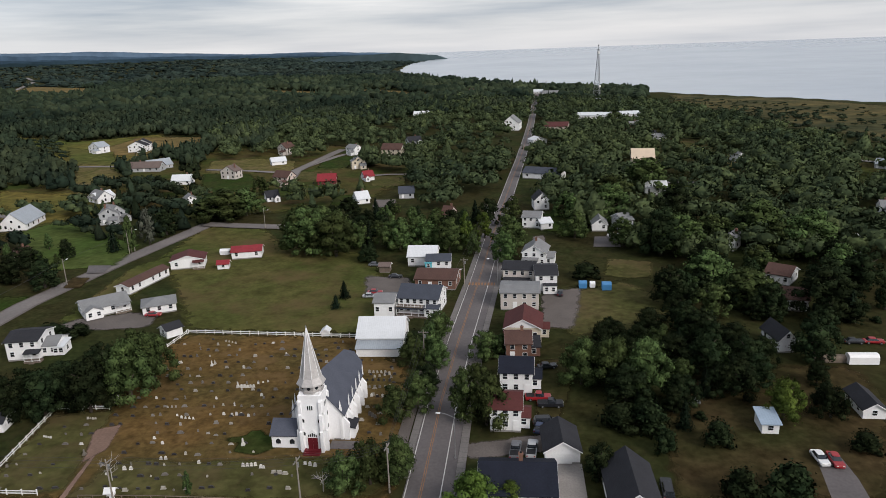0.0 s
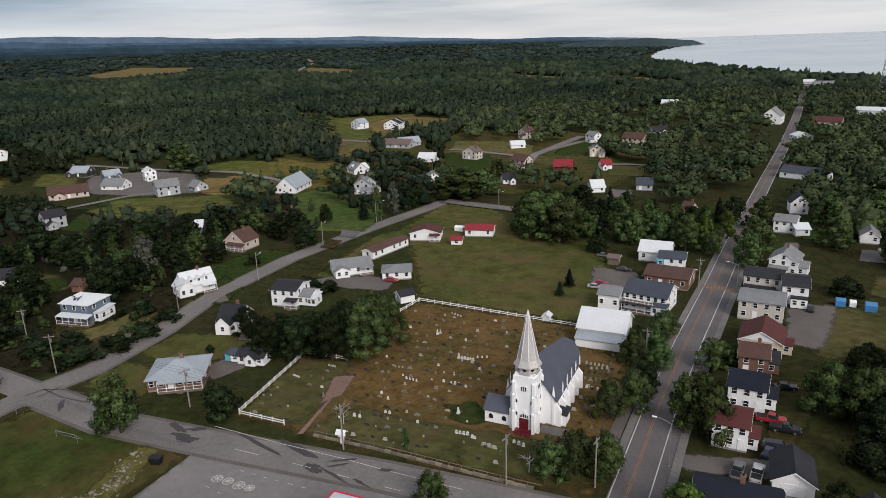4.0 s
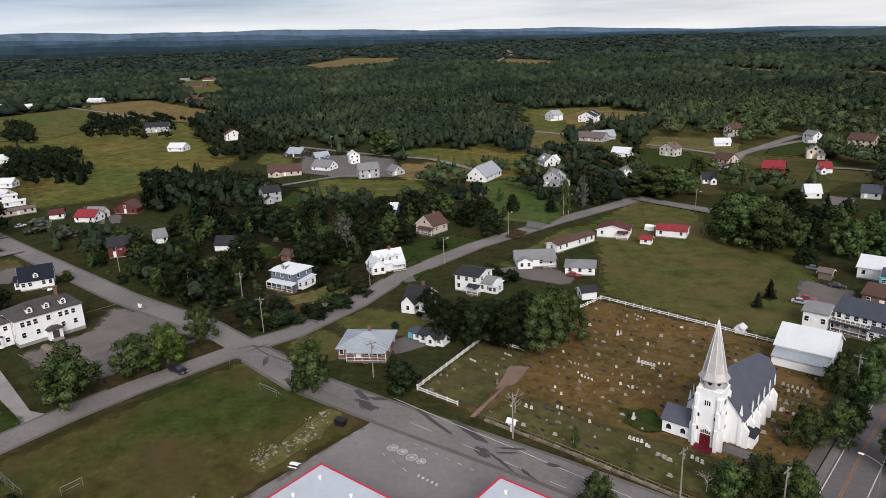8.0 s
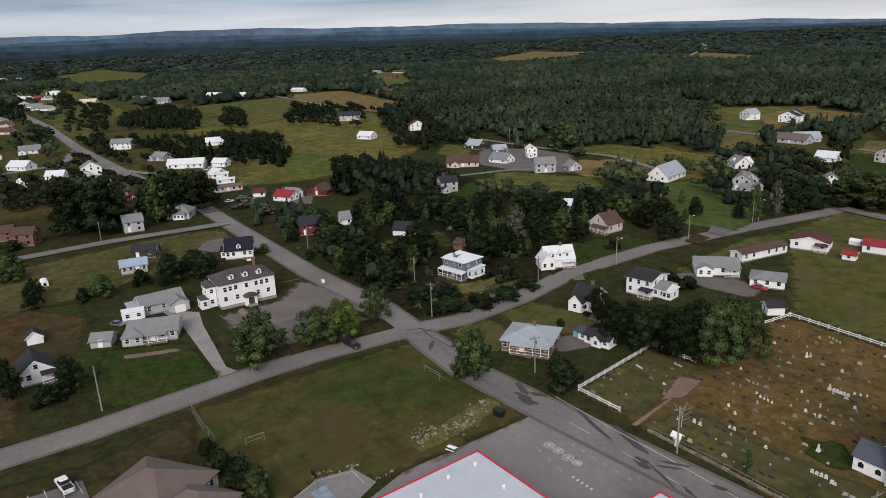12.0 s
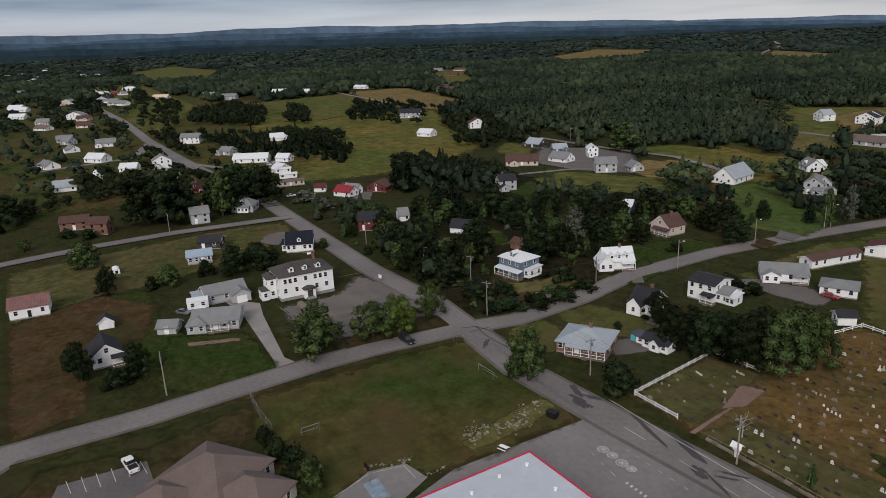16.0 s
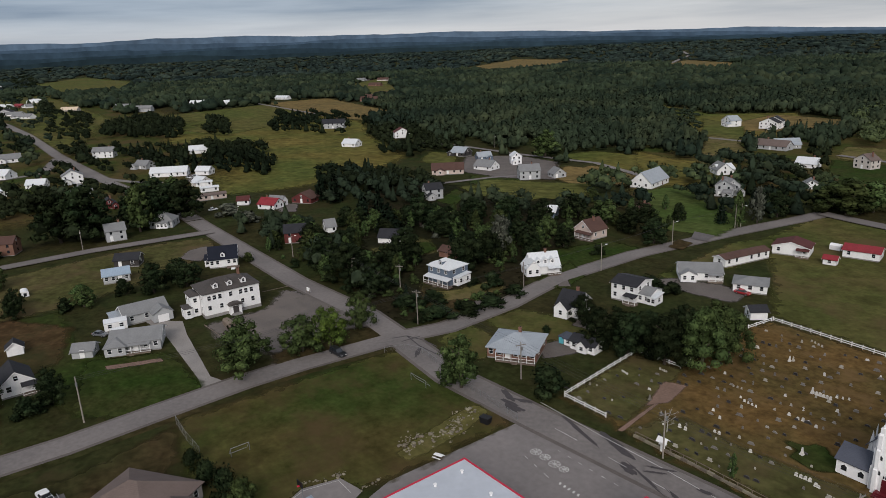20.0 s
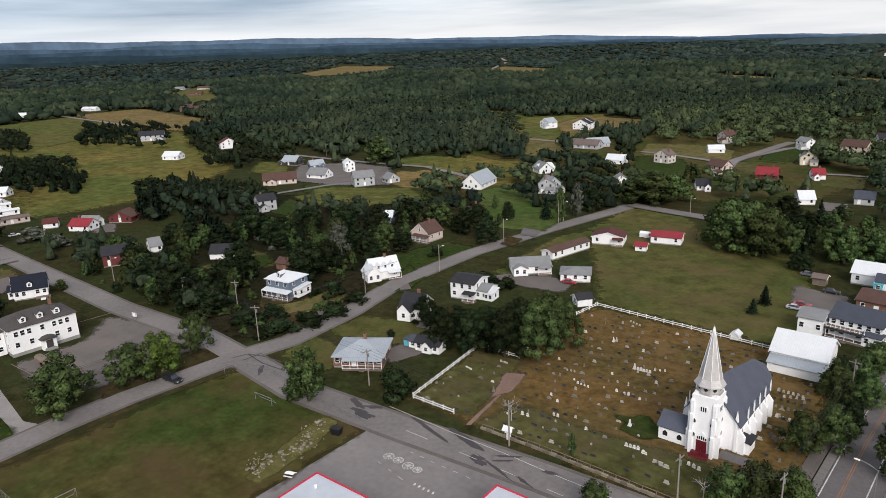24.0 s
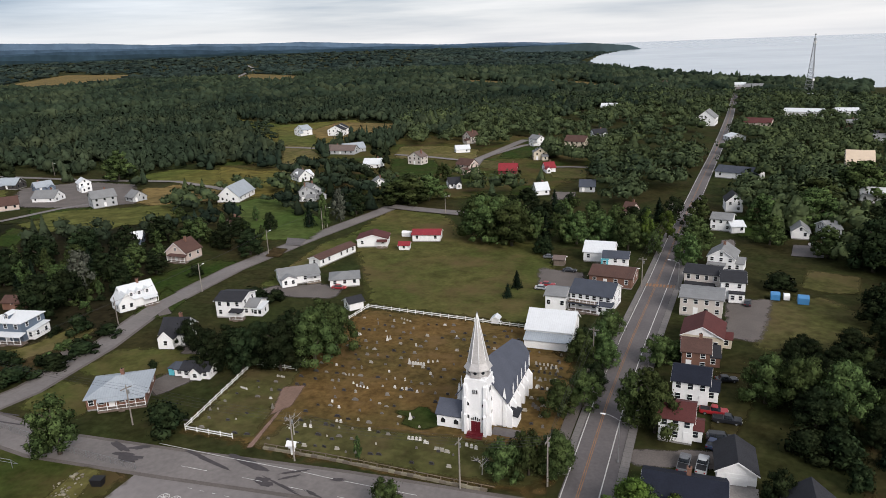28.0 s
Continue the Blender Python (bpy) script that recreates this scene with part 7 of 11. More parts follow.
w_house = house(-612.7, 246.5, 53.4, 21.4, 9.5, 5.1, 3.4, 'gx', GREYW, R_DARK, 'grey sided two-storey house with a charcoal roof', floors=2, front=5, side=1, parts=False, base=0.3, chimney=(0.3, 0.1))
wing(w_house, 8.3, -6.2, 5.0, 3.6, 2.6, 1.3, 'gy', GREYW, R_DARK, 1, 0)
house(-511.0, 264.5, 72.6, 13.2, 9.5, 4.9, 3.4, 'gy', WHITE, R_MAROON, 'white sided two-storey house with a maroon roof', floors=2, front=3, side=2, parts=False, base=0.3)
w_house = house(-1009.9, 329.9, 28.4, 24.0, 9.5, 2.7, 2.9, 'gx', WHITE, R_WHITE, 'white sided house with a white metal roof', floors=1, front=6, side=2, parts=False, base=0.3)
wing(w_house, 5.5, -6.2, 5.0, 3.6, 2.6, 1.3, 'gy', WHITE, R_WHITE, 1, 0)
w_house = house(-1001.6, 242.2, 46.6, 20.1, 9.5, 2.6, 3.4, 'gx', WHITE, R_WHITE, 'white sided house with a white metal roof', floors=1, front=5, side=1, parts=False, base=0.3, chimney=(-0.4, 0.1))
wing(w_house, 4.3, -6.2, 5.0, 3.6, 2.5, 1.3, 'gy', WHITE, R_WHITE, 1, 0)
w_house = house(-1034.6, 213.7, 46.8, 22.4, 9.5, 2.8, 3.4, 'gx', WHITE, R_WHITE, 'white sided house with a white metal roof', floors=1, front=6, side=1, parts=False, base=0.3)
wing(w_house, -5.5, -6.2, 5.0, 3.6, 2.6, 1.3, 'shed', WHITE, R_WHITE, 1, 0)
house(-977.1, 134.1, 55.4, 20.6, 9.5, 4.9, 3.4, 'gx', GREYW, R_GREY, 'grey sided two-storey house with a light grey roof', floors=2, front=5, side=2, parts=False, base=0.3, chimney=(-0.4, 0.1))
w_house = house(-1200.0, 121.0, 46.6, 22.3, 9.5, 2.9, 3.4, 'gx', WHITE, R_GREY, 'white sided house with a light grey roof', floors=1, front=6, side=2, parts=False, base=0.3, chimney=(-0.4, 0.1))
wing(w_house, -4.7, -6.2, 5.0, 3.6, 2.6, 1.3, 'shed', WHITE, R_GREY, 1, 0)
house(-1083.6, 54.4, 55.5, 24.0, 9.5, 2.6, 3.4, 'gx', BEIGE, R_TAN, 'beige sided house with a tan roof', floors=1, front=6, side=2, parts=False, base=0.3, chimney=(-0.4, 0.1))
house(-551.1, 109.3, 76.1, 13.2, 9.5, 2.8, 3.3, 'gx', WHITE, R_WHITE, 'white sided house with a white metal roof', floors=1, front=3, side=1, parts=False, base=0.3)
house(-581.5, 46.7, 65.2, 15.1, 9.5, 5.0, 2.9, 'gx', WHITE, R_GREY, 'white sided two-storey house with a light grey roof', floors=2, front=4, side=1, parts=False, base=0.3, chimney=(0.5, 0.1))
house(-464.1, 72.8, 65.2, 22.7, 9.5, 3.0, 3.0, 'gx', WHITE, R_WHITE, 'white sided house with a white metal roof', floors=1, front=6, side=2, parts=False, base=0.3)
house(-453.4, 92.1, 44.9, 9.5, 7.2, 2.9, 2.5, 'gx', WHITE, R_WHITE, 'white sided house with a white metal roof', floors=1, front=2, side=2, parts=False, base=0.3)
w_house = house(-507.1, 64.0, 35.2, 11.2, 8.4, 2.8, 2.9, 'gx', GREYW, R_GREY, 'grey sided house with a light grey roof', floors=1, front=3, side=1, parts=False, base=0.3, chimney=(-0.4, 0.1))
wing(w_house, -3.4, -5.6, 5.0, 3.6, 2.6, 1.3, 'gy', GREYW, R_GREY, 1, 0)
w_house = house(-418.4, 82.3, 21.3, 8.8, 7.5, 2.6, 2.5, 'gx', BEIGE, R_WHITE, 'beige sided house with a white metal roof', floors=1, front=2, side=2, parts=False, base=0.3)
wing(w_house, 2.1, -5.2, 4.0, 3.6, 2.5, 1.3, 'shed', BEIGE, R_WHITE, 1, 0)
w_house = house(-479.4, 18.2, 89.2, 11.7, 8.8, 5.3, 3.4, 'gy', WHITE, R_GREY, 'white sided two-storey house with a light grey roof', floors=2, front=3, side=1, parts=False, base=0.3, chimney=(0.3, 0.1))
wing(w_house, -3.7, -5.8, 5.0, 3.6, 2.6, 1.3, 'gy', WHITE, R_GREY, 1, 0)
w_house = house(-435.4, 19.2, 89.3, 11.3, 8.5, 2.6, 3.4, 'gy', GREYW, R_GREY, 'grey sided house with a light grey roof', floors=1, front=3, side=2, parts=False, base=0.3)
wing(w_house, 3.5, -5.6, 5.0, 3.6, 2.5, 1.3, 'shed', GREYW, R_GREY, 1, 0)
house(-479.1, -1.0, 66.5, 10.8, 8.1, 2.6, 2.7, 'gx', WHITE, R_WHITE, 'white sided house with a white metal roof', floors=1, front=3, side=1, parts=False, base=0.3, chimney=(0.5, 0.1))
house(-531.0, -20.1, 44.8, 15.5, 9.5, 2.9, 3.4, 'gx', WHITE, R_WHITE, 'white sided house with a white metal roof', floors=1, front=4, side=1, parts=False, base=0.3, chimney=(-0.4, 0.1))
w_house = house(-607.0, -15.3, 89.2, 14.4, 9.5, 2.9, 3.4, 'gx', WHITE, R_GREY, 'white sided house with a light grey roof', floors=1, front=4, side=1, parts=False, base=0.3, chimney=(0.5, 0.1))
wing(w_house, -5.3, -6.2, 5.0, 3.6, 2.6, 1.3, 'gy', WHITE, R_GREY, 1, 0)
w_house = house(-522.6, -49.6, 23.4, 14.2, 9.5, 2.5, 3.0, 'gx', WHITE, R_GREY, 'white sided house with a light grey roof', floors=1, front=4, side=1, parts=False, base=0.3)
wing(w_house, -3.6, -6.2, 5.0, 3.6, 2.4, 1.3, 'shed', WHITE, R_GREY, 1, 0)
house(-432.6, -35.2, 90.3, 11.4, 8.5, 2.9, 3.3, 'gx', WHITE, R_STEEL, 'white sided house with a galvanised metal roof', floors=1, front=3, side=1, parts=False, base=0.3, chimney=(0.3, 0.1))
house(-461.5, -18.5, 22.9, 7.1, 7.5, 2.6, 2.5, 'gx', WHITE, R_WHITE, 'white sided house with a white metal roof', floors=1, front=2, side=1, parts=False, base=0.3)
w_house = house(-591.6, -38.4, 22.9, 9.8, 7.3, 3.0, 2.4, 'gx', WHITE, R_GREY, 'white sided house with a light grey roof', floors=1, front=2, side=1, parts=False, base=0.3, chimney=(0.3, 0.1))
wing(w_house, 2.3, -5.1, 4.4, 3.6, 2.6, 1.3, 'gy', WHITE, R_GREY, 1, 0)
house(-312.7, 23.7, 91.0, 7.7, 7.5, 4.6, 2.5, 'gx', GREYW, R_GREY, 'grey sided two-storey house with a light grey roof', floors=2, front=2, side=2, parts=False, base=0.3, chimney=(0.5, 0.1))
w_house = house(-324.5, 45.3, 62.0, 10.2, 9.6, 3.2, 3.4, 'hip', GREYW, R_GREY, 'low grey cottage with a broad grey hipped roof', floors=1, front=3, side=2, parts=False, base=0.3, dormers=1)
wing(w_house, 1.0, -5.6, 5.0, 2.2, 2.6, 0.8, 'shed', WHITE, R_GREY, 3, 0)
house(-332.6, -25.8, 80.4, 11.5, 8.0, 3.6, 2.2, 'gx', BROWNW, R_BROWN, 'brown sided two-storey house with a brown roof', floors=2, front=3, side=1, parts=False, base=0.3)
house(-316.9, -15.6, 68.5, 8.0, 7.5, 5.0, 2.2, 'gx', BROWNW, R_BROWN, 'brown sided two-storey house with a brown roof', floors=2, front=2, side=1, parts=False, base=0.3)
w_house = house(-385.8, 28.8, 89.5, 6.7, 7.5, 2.8, 2.4, 'gy', REDW, R_DARK, 'dark red sided house with a charcoal roof', floors=1, front=2, side=2, parts=False, base=0.3, chimney=(0.3, 0.1))
wing(w_house, 2.4, -5.2, 3.0, 3.6, 2.6, 1.3, 'gy', REDW, R_DARK, 1, 0)
house(-764.8, -70.5, 40.7, 16.6, 9.5, 2.5, 2.9, 'gx', WHITE, R_TAUPE, 'white sided house with a taupe roof', floors=1, front=4, side=1, parts=False, base=0.3, chimney=(-0.4, 0.1))
w_house = house(-856.2, -45.1, 54.8, 19.2, 9.5, 5.0, 3.4, 'gy', WHITE, R_GREY, 'white sided two-storey house with a light grey roof', floors=2, front=5, side=1, parts=False, base=0.3)
wing(w_house, 7.3, -6.2, 5.0, 3.6, 2.6, 1.3, 'gy', WHITE, R_GREY, 1, 0)
house(-760.2, -34.2, 62.1, 14.5, 9.5, 2.6, 3.0, 'gx', PINK, R_BROWN, 'pale pink sided house with a brown roof', floors=1, front=4, side=2, parts=False, base=0.3)
house(-909.1, -106.0, 55.0, 20.3, 9.5, 2.8, 3.3, 'gx', WHITE, R_WHITE, 'white sided house with a white metal roof', floors=1, front=5, side=2, parts=False, base=0.3)
house(-639.5, -43.2, 36.1, 10.7, 8.0, 2.9, 3.2, 'gx', GREYW, R_GREY, 'grey sided house with a light grey roof', floors=1, front=3, side=2, parts=False, base=0.3)
house(-1072.8, -11.5, 56.9, 24.0, 9.5, 2.5, 2.9, 'gx', WHITE, R_GREY, 'white sided house with a light grey roof', floors=1, front=6, side=2, parts=False, base=0.3, chimney=(0.3, 0.1))
house(-1072.5, -63.2, 51.8, 21.9, 9.5, 5.0, 3.4, 'gy', BEIGE, R_GREY, 'beige sided two-storey house with a light grey roof', floors=2, front=5, side=2, parts=False, base=0.3)
house(-1243.4, -23.5, 48.8, 24.0, 9.5, 2.7, 3.2, 'gx', WHITE, R_WHITE, 'white sided house with a white metal roof', floors=1, front=6, side=2, parts=False, base=0.3)
w_house = house(-1009.3, 1.8, 35.6, 22.3, 9.5, 3.0, 3.4, 'gx', WHITE, R_GREY, 'white sided house with a light grey roof', floors=1, front=6, side=2, parts=False, base=0.3)
wing(w_house, -7.2, -6.2, 5.0, 3.6, 2.6, 1.3, 'gy', WHITE, R_GREY, 1, 0)
house(-2011.5, -75.1, 25.2, 24.0, 9.5, 5.0, 3.4, 'gy', WHITE, R_GREY, 'white sided two-storey house with a light grey roof', floors=2, front=6, side=2, parts=False, base=0.3)
w_house = house(-2037.3, -43.4, 24.5, 24.0, 9.5, 2.9, 3.4, 'gx', WHITE, R_GREY, 'white sided house with a light grey roof', floors=1, front=6, side=2, parts=False, base=0.3, chimney=(-0.4, 0.1))
wing(w_house, 7.1, -6.2, 5.0, 3.6, 2.6, 1.3, 'gy', WHITE, R_GREY, 1, 0)
house(-1854.7, -184.4, 44.4, 24.0, 9.5, 3.0, 3.4, 'gx', WHITE, R_GREY, 'white sided house with a light grey roof', floors=1, front=6, side=1, parts=False, base=0.3)
house(-1777.7, -123.5, 50.2, 24.0, 9.5, 2.8, 3.3, 'gx', WHITE, R_WHITE, 'white sided house with a white metal roof', floors=1, front=6, side=1, parts=False, base=0.3, chimney=(0.5, 0.1))
w_house = house(-1350.2, 20.1, 30.6, 23.1, 9.5, 2.7, 3.1, 'gx', WHITE, R_WHITE, 'white sided house with a white metal roof', floors=1, front=6, side=1, parts=False, base=0.3)
wing(w_house, -8.1, -6.2, 5.0, 3.6, 2.6, 1.3, 'gy', WHITE, R_WHITE, 1, 0)
house(-2090.1, -180.9, 26.1, 24.0, 9.5, 2.8, 2.9, 'gx', BEIGE, R_GREY, 'beige sided house with a light grey roof', floors=1, front=6, side=2, parts=False, base=0.3, chimney=(0.3, 0.1))
house(-1266.6, 193.9, 28.2, 19.8, 9.5, 3.0, 3.4, 'gx', WHITE, R_WHITE, 'white sided house with a white metal roof', floors=1, front=5, side=1, parts=False, base=0.3, chimney=(0.5, 0.1))
house(-1343.4, 606.9, 33.7, 24.0, 9.5, 2.5, 3.4, 'gx', GREYW, R_GREY, 'grey sided house with a light grey roof', floors=1, front=6, side=1, parts=False, base=0.3, chimney=(0.3, 0.1))
w_house = house(-1292.0, 633.9, 39.5, 24.0, 9.5, 2.9, 3.4, 'gx', BEIGE, R_BROWN, 'beige sided house with a brown roof', floors=1, front=6, side=2, parts=False, base=0.3)
wing(w_house, 8.5, -6.2, 5.0, 3.6, 2.6, 1.3, 'shed', BEIGE, R_BROWN, 1, 0)
house(-863.2, 401.2, 44.5, 24.0, 9.5, 2.7, 3.4, 'gx', BROWNW, R_BROWN, 'brown sided house with a brown roof', floors=1, front=6, side=1, parts=False, base=0.3)
house(-200.6, 216.1, 67.6, 4.9, 7.5, 3.0, 3.0, 'gx', PINK, R_BROWN, 'pale pink sided house with a brown roof', floors=1, front=2, side=1, parts=False, base=0.3, chimney=(0.3, 0.1))
w_house = house(-271.3, 421.4, 53.8, 15.7, 9.5, 2.6, 3.4, 'gx', GREYW, R_STEEL, 'grey sided house with a galvanised metal roof', floors=1, front=4, side=1, parts=False, base=0.3)
wing(w_house, 4.0, -6.2, 5.0, 3.6, 2.5, 1.3, 'shed', GREYW, R_STEEL, 1, 0)
w_house = house(-2646.0, -209.3, 22.0, 24.0, 9.5, 2.9, 3.4, 'gx', WHITE, R_GREY, 'white sided house with a light grey roof', floors=1, front=6, side=2, parts=False, base=0.3, chimney=(0.5, 0.1))
wing(w_house, -6.6, -6.2, 5.0, 3.6, 2.6, 1.3, 'gy', WHITE, R_GREY, 1, 0)
house(-1411.3, -152.2, 54.8, 24.0, 9.5, 2.6, 3.4, 'gx', WHITE, R_GREY, 'white sided house with a light grey roof', floors=1, front=6, side=1, parts=False, base=0.3, chimney=(-0.4, 0.1))
house(-1329.7, 17.5, 53.5, 22.8, 9.5, 2.5, 3.3, 'gx', WHITE, R_WHITE, 'white sided house with a white metal roof', floors=1, front=6, side=1, parts=False, base=0.3, chimney=(-0.4, 0.1))
w_house = house(-1218.4, 6.8, 11.1, 15.2, 9.5, 2.6, 3.4, 'gy', WHITE, R_GREY, 'white sided house with a light grey roof', floors=1, front=4, side=1, parts=False, base=0.3, chimney=(0.3, 0.1))
wing(w_house, -3.7, -6.2, 5.0, 3.6, 2.5, 1.3, 'gy', WHITE, R_GREY, 1, 0)
w_house = house(-1020.2, -5.3, 36.1, 24.0, 9.5, 2.8, 3.0, 'gx', WHITE, R_GREY, 'white sided house with a light grey roof', floors=1, front=6, side=1, parts=False, base=0.3, chimney=(0.5, 0.1))
wing(w_house, -5.1, -6.2, 5.0, 3.6, 2.6, 1.3, 'shed', WHITE, R_GREY, 1, 0)
house(-1014.1, -115.7, 60.2, 23.4, 9.5, 2.6, 3.4, 'gx', WHITE, R_WHITE, 'white sided house with a white metal roof', floors=1, front=6, side=2, parts=False, base=0.3)
house(-1071.2, 119.8, 48.9, 24.0, 9.5, 2.5, 3.4, 'gx', GREYW, R_GREY, 'grey sided house with a light grey roof', floors=1, front=6, side=2, parts=False, base=0.3)
house(-2053.8, -188.3, 42.9, 24.0, 9.5, 2.8, 3.4, 'gx', WHITE, R_GREY, 'white sided house with a light grey roof', floors=1, front=6, side=2, parts=False, base=0.3)
house(-2564.8, -200.2, 22.8, 24.0, 9.5, 5.1, 3.4, 'gx', WHITE, R_WHITE, 'white sided two-storey house with a white metal roof', floors=2, front=6, side=2, parts=False, base=0.3)
house(-655.6, -46.8, 89.4, 12.0, 9.0, 3.0, 2.8, 'gx', GREYW, R_GREY, 'grey sided house with a light grey roof', floors=1, front=3, side=2, parts=False, base=0.3, chimney=(-0.4, 0.1))
w_house = house(-2273.7, -272.7, 47.9, 24.0, 9.5, 2.7, 3.2, 'gx', WHITE, R_GREY, 'white sided house with a light grey roof', floors=1, front=6, side=2, parts=False, base=0.3, chimney=(0.5, 0.1))
wing(w_house, 4.8, -6.2, 5.0, 3.6, 2.6, 1.3, 'shed', WHITE, R_GREY, 1, 0)
house(-2353.6, -245.3, 40.8, 24.0, 9.5, 2.8, 3.1, 'gx', WHITE, R_WHITE, 'white sided house with a white metal roof', floors=1, front=6, side=1, parts=False, base=0.3)
house(-1880.9, -171.6, 28.1, 24.0, 9.5, 5.1, 3.4, 'gy', WHITE, R_GREY, 'white sided two-storey house with a light grey roof', floors=2, front=6, side=1, parts=False, base=0.3)
house(-2880.7, -220.1, 20.5, 24.0, 9.5, 3.0, 3.2, 'gx', GREYW, R_GREY, 'grey sided house with a light grey roof', floors=1, front=6, side=2, parts=False, base=0.3)
w_house = house(-1331.9, -43.4, 54.2, 20.3, 9.5, 2.5, 3.0, 'gx', WHITE, R_GREY, 'white sided house with a light grey roof', floors=1, front=5, side=2, parts=False, base=0.3, chimney=(0.5, 0.1))
wing(w_house, -6.3, -6.2, 5.0, 3.6, 2.4, 1.3, 'shed', WHITE, R_GREY, 1, 0)
house(-1086.1, -20.0, 57.1, 17.4, 9.5, 5.3, 3.4, 'gy', GREYW, R_DARK, 'grey sided two-storey house with a charcoal roof', floors=2, front=4, side=1, parts=False, base=0.3, chimney=(-0.4, 0.1))
w_house = house(-1244.5, -4.6, 32.7, 18.7, 9.5, 2.5, 2.9, 'gx', REDW, R_RED, 'dark red sided house with a red metal roof', floors=1, front=5, side=2, parts=False, base=0.3)
wing(w_house, 7.2, -6.2, 5.0, 3.6, 2.4, 1.3, 'gy', REDW, R_RED, 1, 0)
w_house = house(-909.1, -48.5, 38.3, 16.6, 9.5, 2.9, 3.0, 'gx', WHITE, R_DARK, 'white sided house with a charcoal roof', floors=1, front=4, side=1, parts=False, base=0.3)
wing(w_house, -4.4, -6.2, 5.0, 3.6, 2.6, 1.3, 'gy', WHITE, R_DARK, 1, 0)
w_house = house(-1056.9, -123.2, 53.4, 21.3, 9.5, 2.8, 3.2, 'gx', WHITE, R_WHITE, 'white sided house with a white metal roof', floors=1, front=5, side=2, parts=False, base=0.3)
wing(w_house, 7.2, -6.2, 5.0, 3.6, 2.6, 1.3, 'gy', WHITE, R_WHITE, 1, 0)
house(-821.1, -73.7, 56.2, 15.8, 9.5, 2.9, 3.4, 'gx', PINK, R_GREY, 'pale pink sided house with a light grey roof', floors=1, front=4, side=2, parts=False, base=0.3)
w_house = house(-832.3, -37.4, 73.4, 13.8, 9.5, 2.9, 3.0, 'gx', PINK, R_BROWN, 'pale pink sided house with a brown roof', floors=1, front=3, side=2, parts=False, base=0.3)
wing(w_house, 2.9, -6.2, 5.0, 3.6, 2.6, 1.3, 'gy', PINK, R_BROWN, 1, 0)
w_house = house(-1154.4, 550.1, 37.2, 24.0, 9.5, 2.6, 3.4, 'gx', BROWNW, R_BROWN, 'brown sided house with a brown roof', floors=1, front=6, side=2, parts=False, base=0.3)
wing(w_house, 5.5, -6.2, 5.0, 3.6, 2.5, 1.3, 'gy', BROWNW, R_BROWN, 1, 0)
house(-934.4, 458.5, 48.2, 22.5, 9.5, 2.6, 2.9, 'gx', PINK, R_BROWN, 'pale pink sided house with a brown roof', floors=1, front=6, side=1, parts=False, base=0.3, chimney=(-0.4, 0.1))
house(-895.9, 417.4, 27.8, 16.8, 9.5, 2.8, 3.3, 'gx', PINK, R_BROWN, 'pale pink sided house with a brown roof', floors=1, front=4, side=1, parts=False, base=0.3)

house(-413.1, 82.4, 78.0, 9.0, 4.0, 2.6, 0.6, 'gx', WHITE, R_WHITE, 'white mobile home with a pale roof', 'mobile home', front=3, side=1, parts=False, name='mobile_home', base=0.3)
house(-393.6, 81.0, 84.0, 9.6, 4.0, 2.6, 0.6, 'gx', WHITE, R_WHITE, 'white mobile home with a pale roof', 'mobile home', front=3, side=1, parts=False, name='mobile_home', base=0.3)
house(-371.6, 76.9, 88.0, 15.0, 5.0, 2.6, 0.8, 'gx', PINK, R_TAUPE, 'long faded pink mobile home', 'mobile home', front=5, side=1, parts=False, name='mobile_home', base=0.3)
house(-345.6, 87.0, 66.0, 6.0, 5.0, 2.6, 1.8, 'gx', WHITE, R_MAROON, 'small white house with a maroon roof', front=2, side=1, parts=False)

# ---- single trees ----
tree('round', -36.4, 96.0, 8.5, 7.7, 'leaf')
tree('round', -32.6, 98.7, 10.2, 8.3, 'leaf')
tree('wide', -28.1, 100.5, 9.1, 7.8, 'leaf')
tree('round', -33.3, 119.9, 8.6, 8.3, 'leaf')
tree('round', -29.7, 124.9, 9.4, 8.5, 'leaf')
tree('round', -34.8, 144.2, 9.5, 8.1, 'leaf')
tree('round', -31.4, 147.6, 10.3, 8.2, 'leaf')
tree('round', -32.1, 161.0, 8.7, 8.1, 'leaf')
tree('bush', -36.8, 155.3, 5.7, 6.5, 'dark')
tree('tall', -19.4, 121.5, 12.2, 9.4, 'leaf')
tree('round', -14.8, 120.5, 12.7, 9.9, 'leaf')
tree('round', -18.2, 132.2, 8.9, 7.5, 'leaf')
tree('round', -18.6, 149.5, 8.5, 8.2, 'leaf')
tree('round', -15.3, 154.0, 5.6, 6.3, 'leaf')
tree('wide', -13.8, 93.9, 7.7, 9.8, 'light')
tree('round', -8.0, 95.4, 5.5, 5.9, 'light')
tree('round', -20.1, 225.3, 12.9, 10.7, 'leaf')
tree('tall', -36.4, 243.8, 14.8, 8.0, 'light')
tree('round', -32.7, 236.7, 9.6, 7.4, 'leaf')
tree('round', 42.4, 129.2, 9.6, 9.1, 'light')
tree('wide', 4.0, 139.8, 11.8, 11.0, 'leaf')
tree('wide', 10.6, 137.9, 13.6, 11.5, 'leaf')
tree('wide', 16.9, 136.0, 14.2, 12.1, 'leaf')
tree('round', 21.8, 153.0, 9.7, 9.8, 'leaf')
tree('bush', 10.2, 121.7, 7.3, 8.7, 'dark')
tree('bush', 16.5, 121.4, 8.5, 9.3, 'dark')
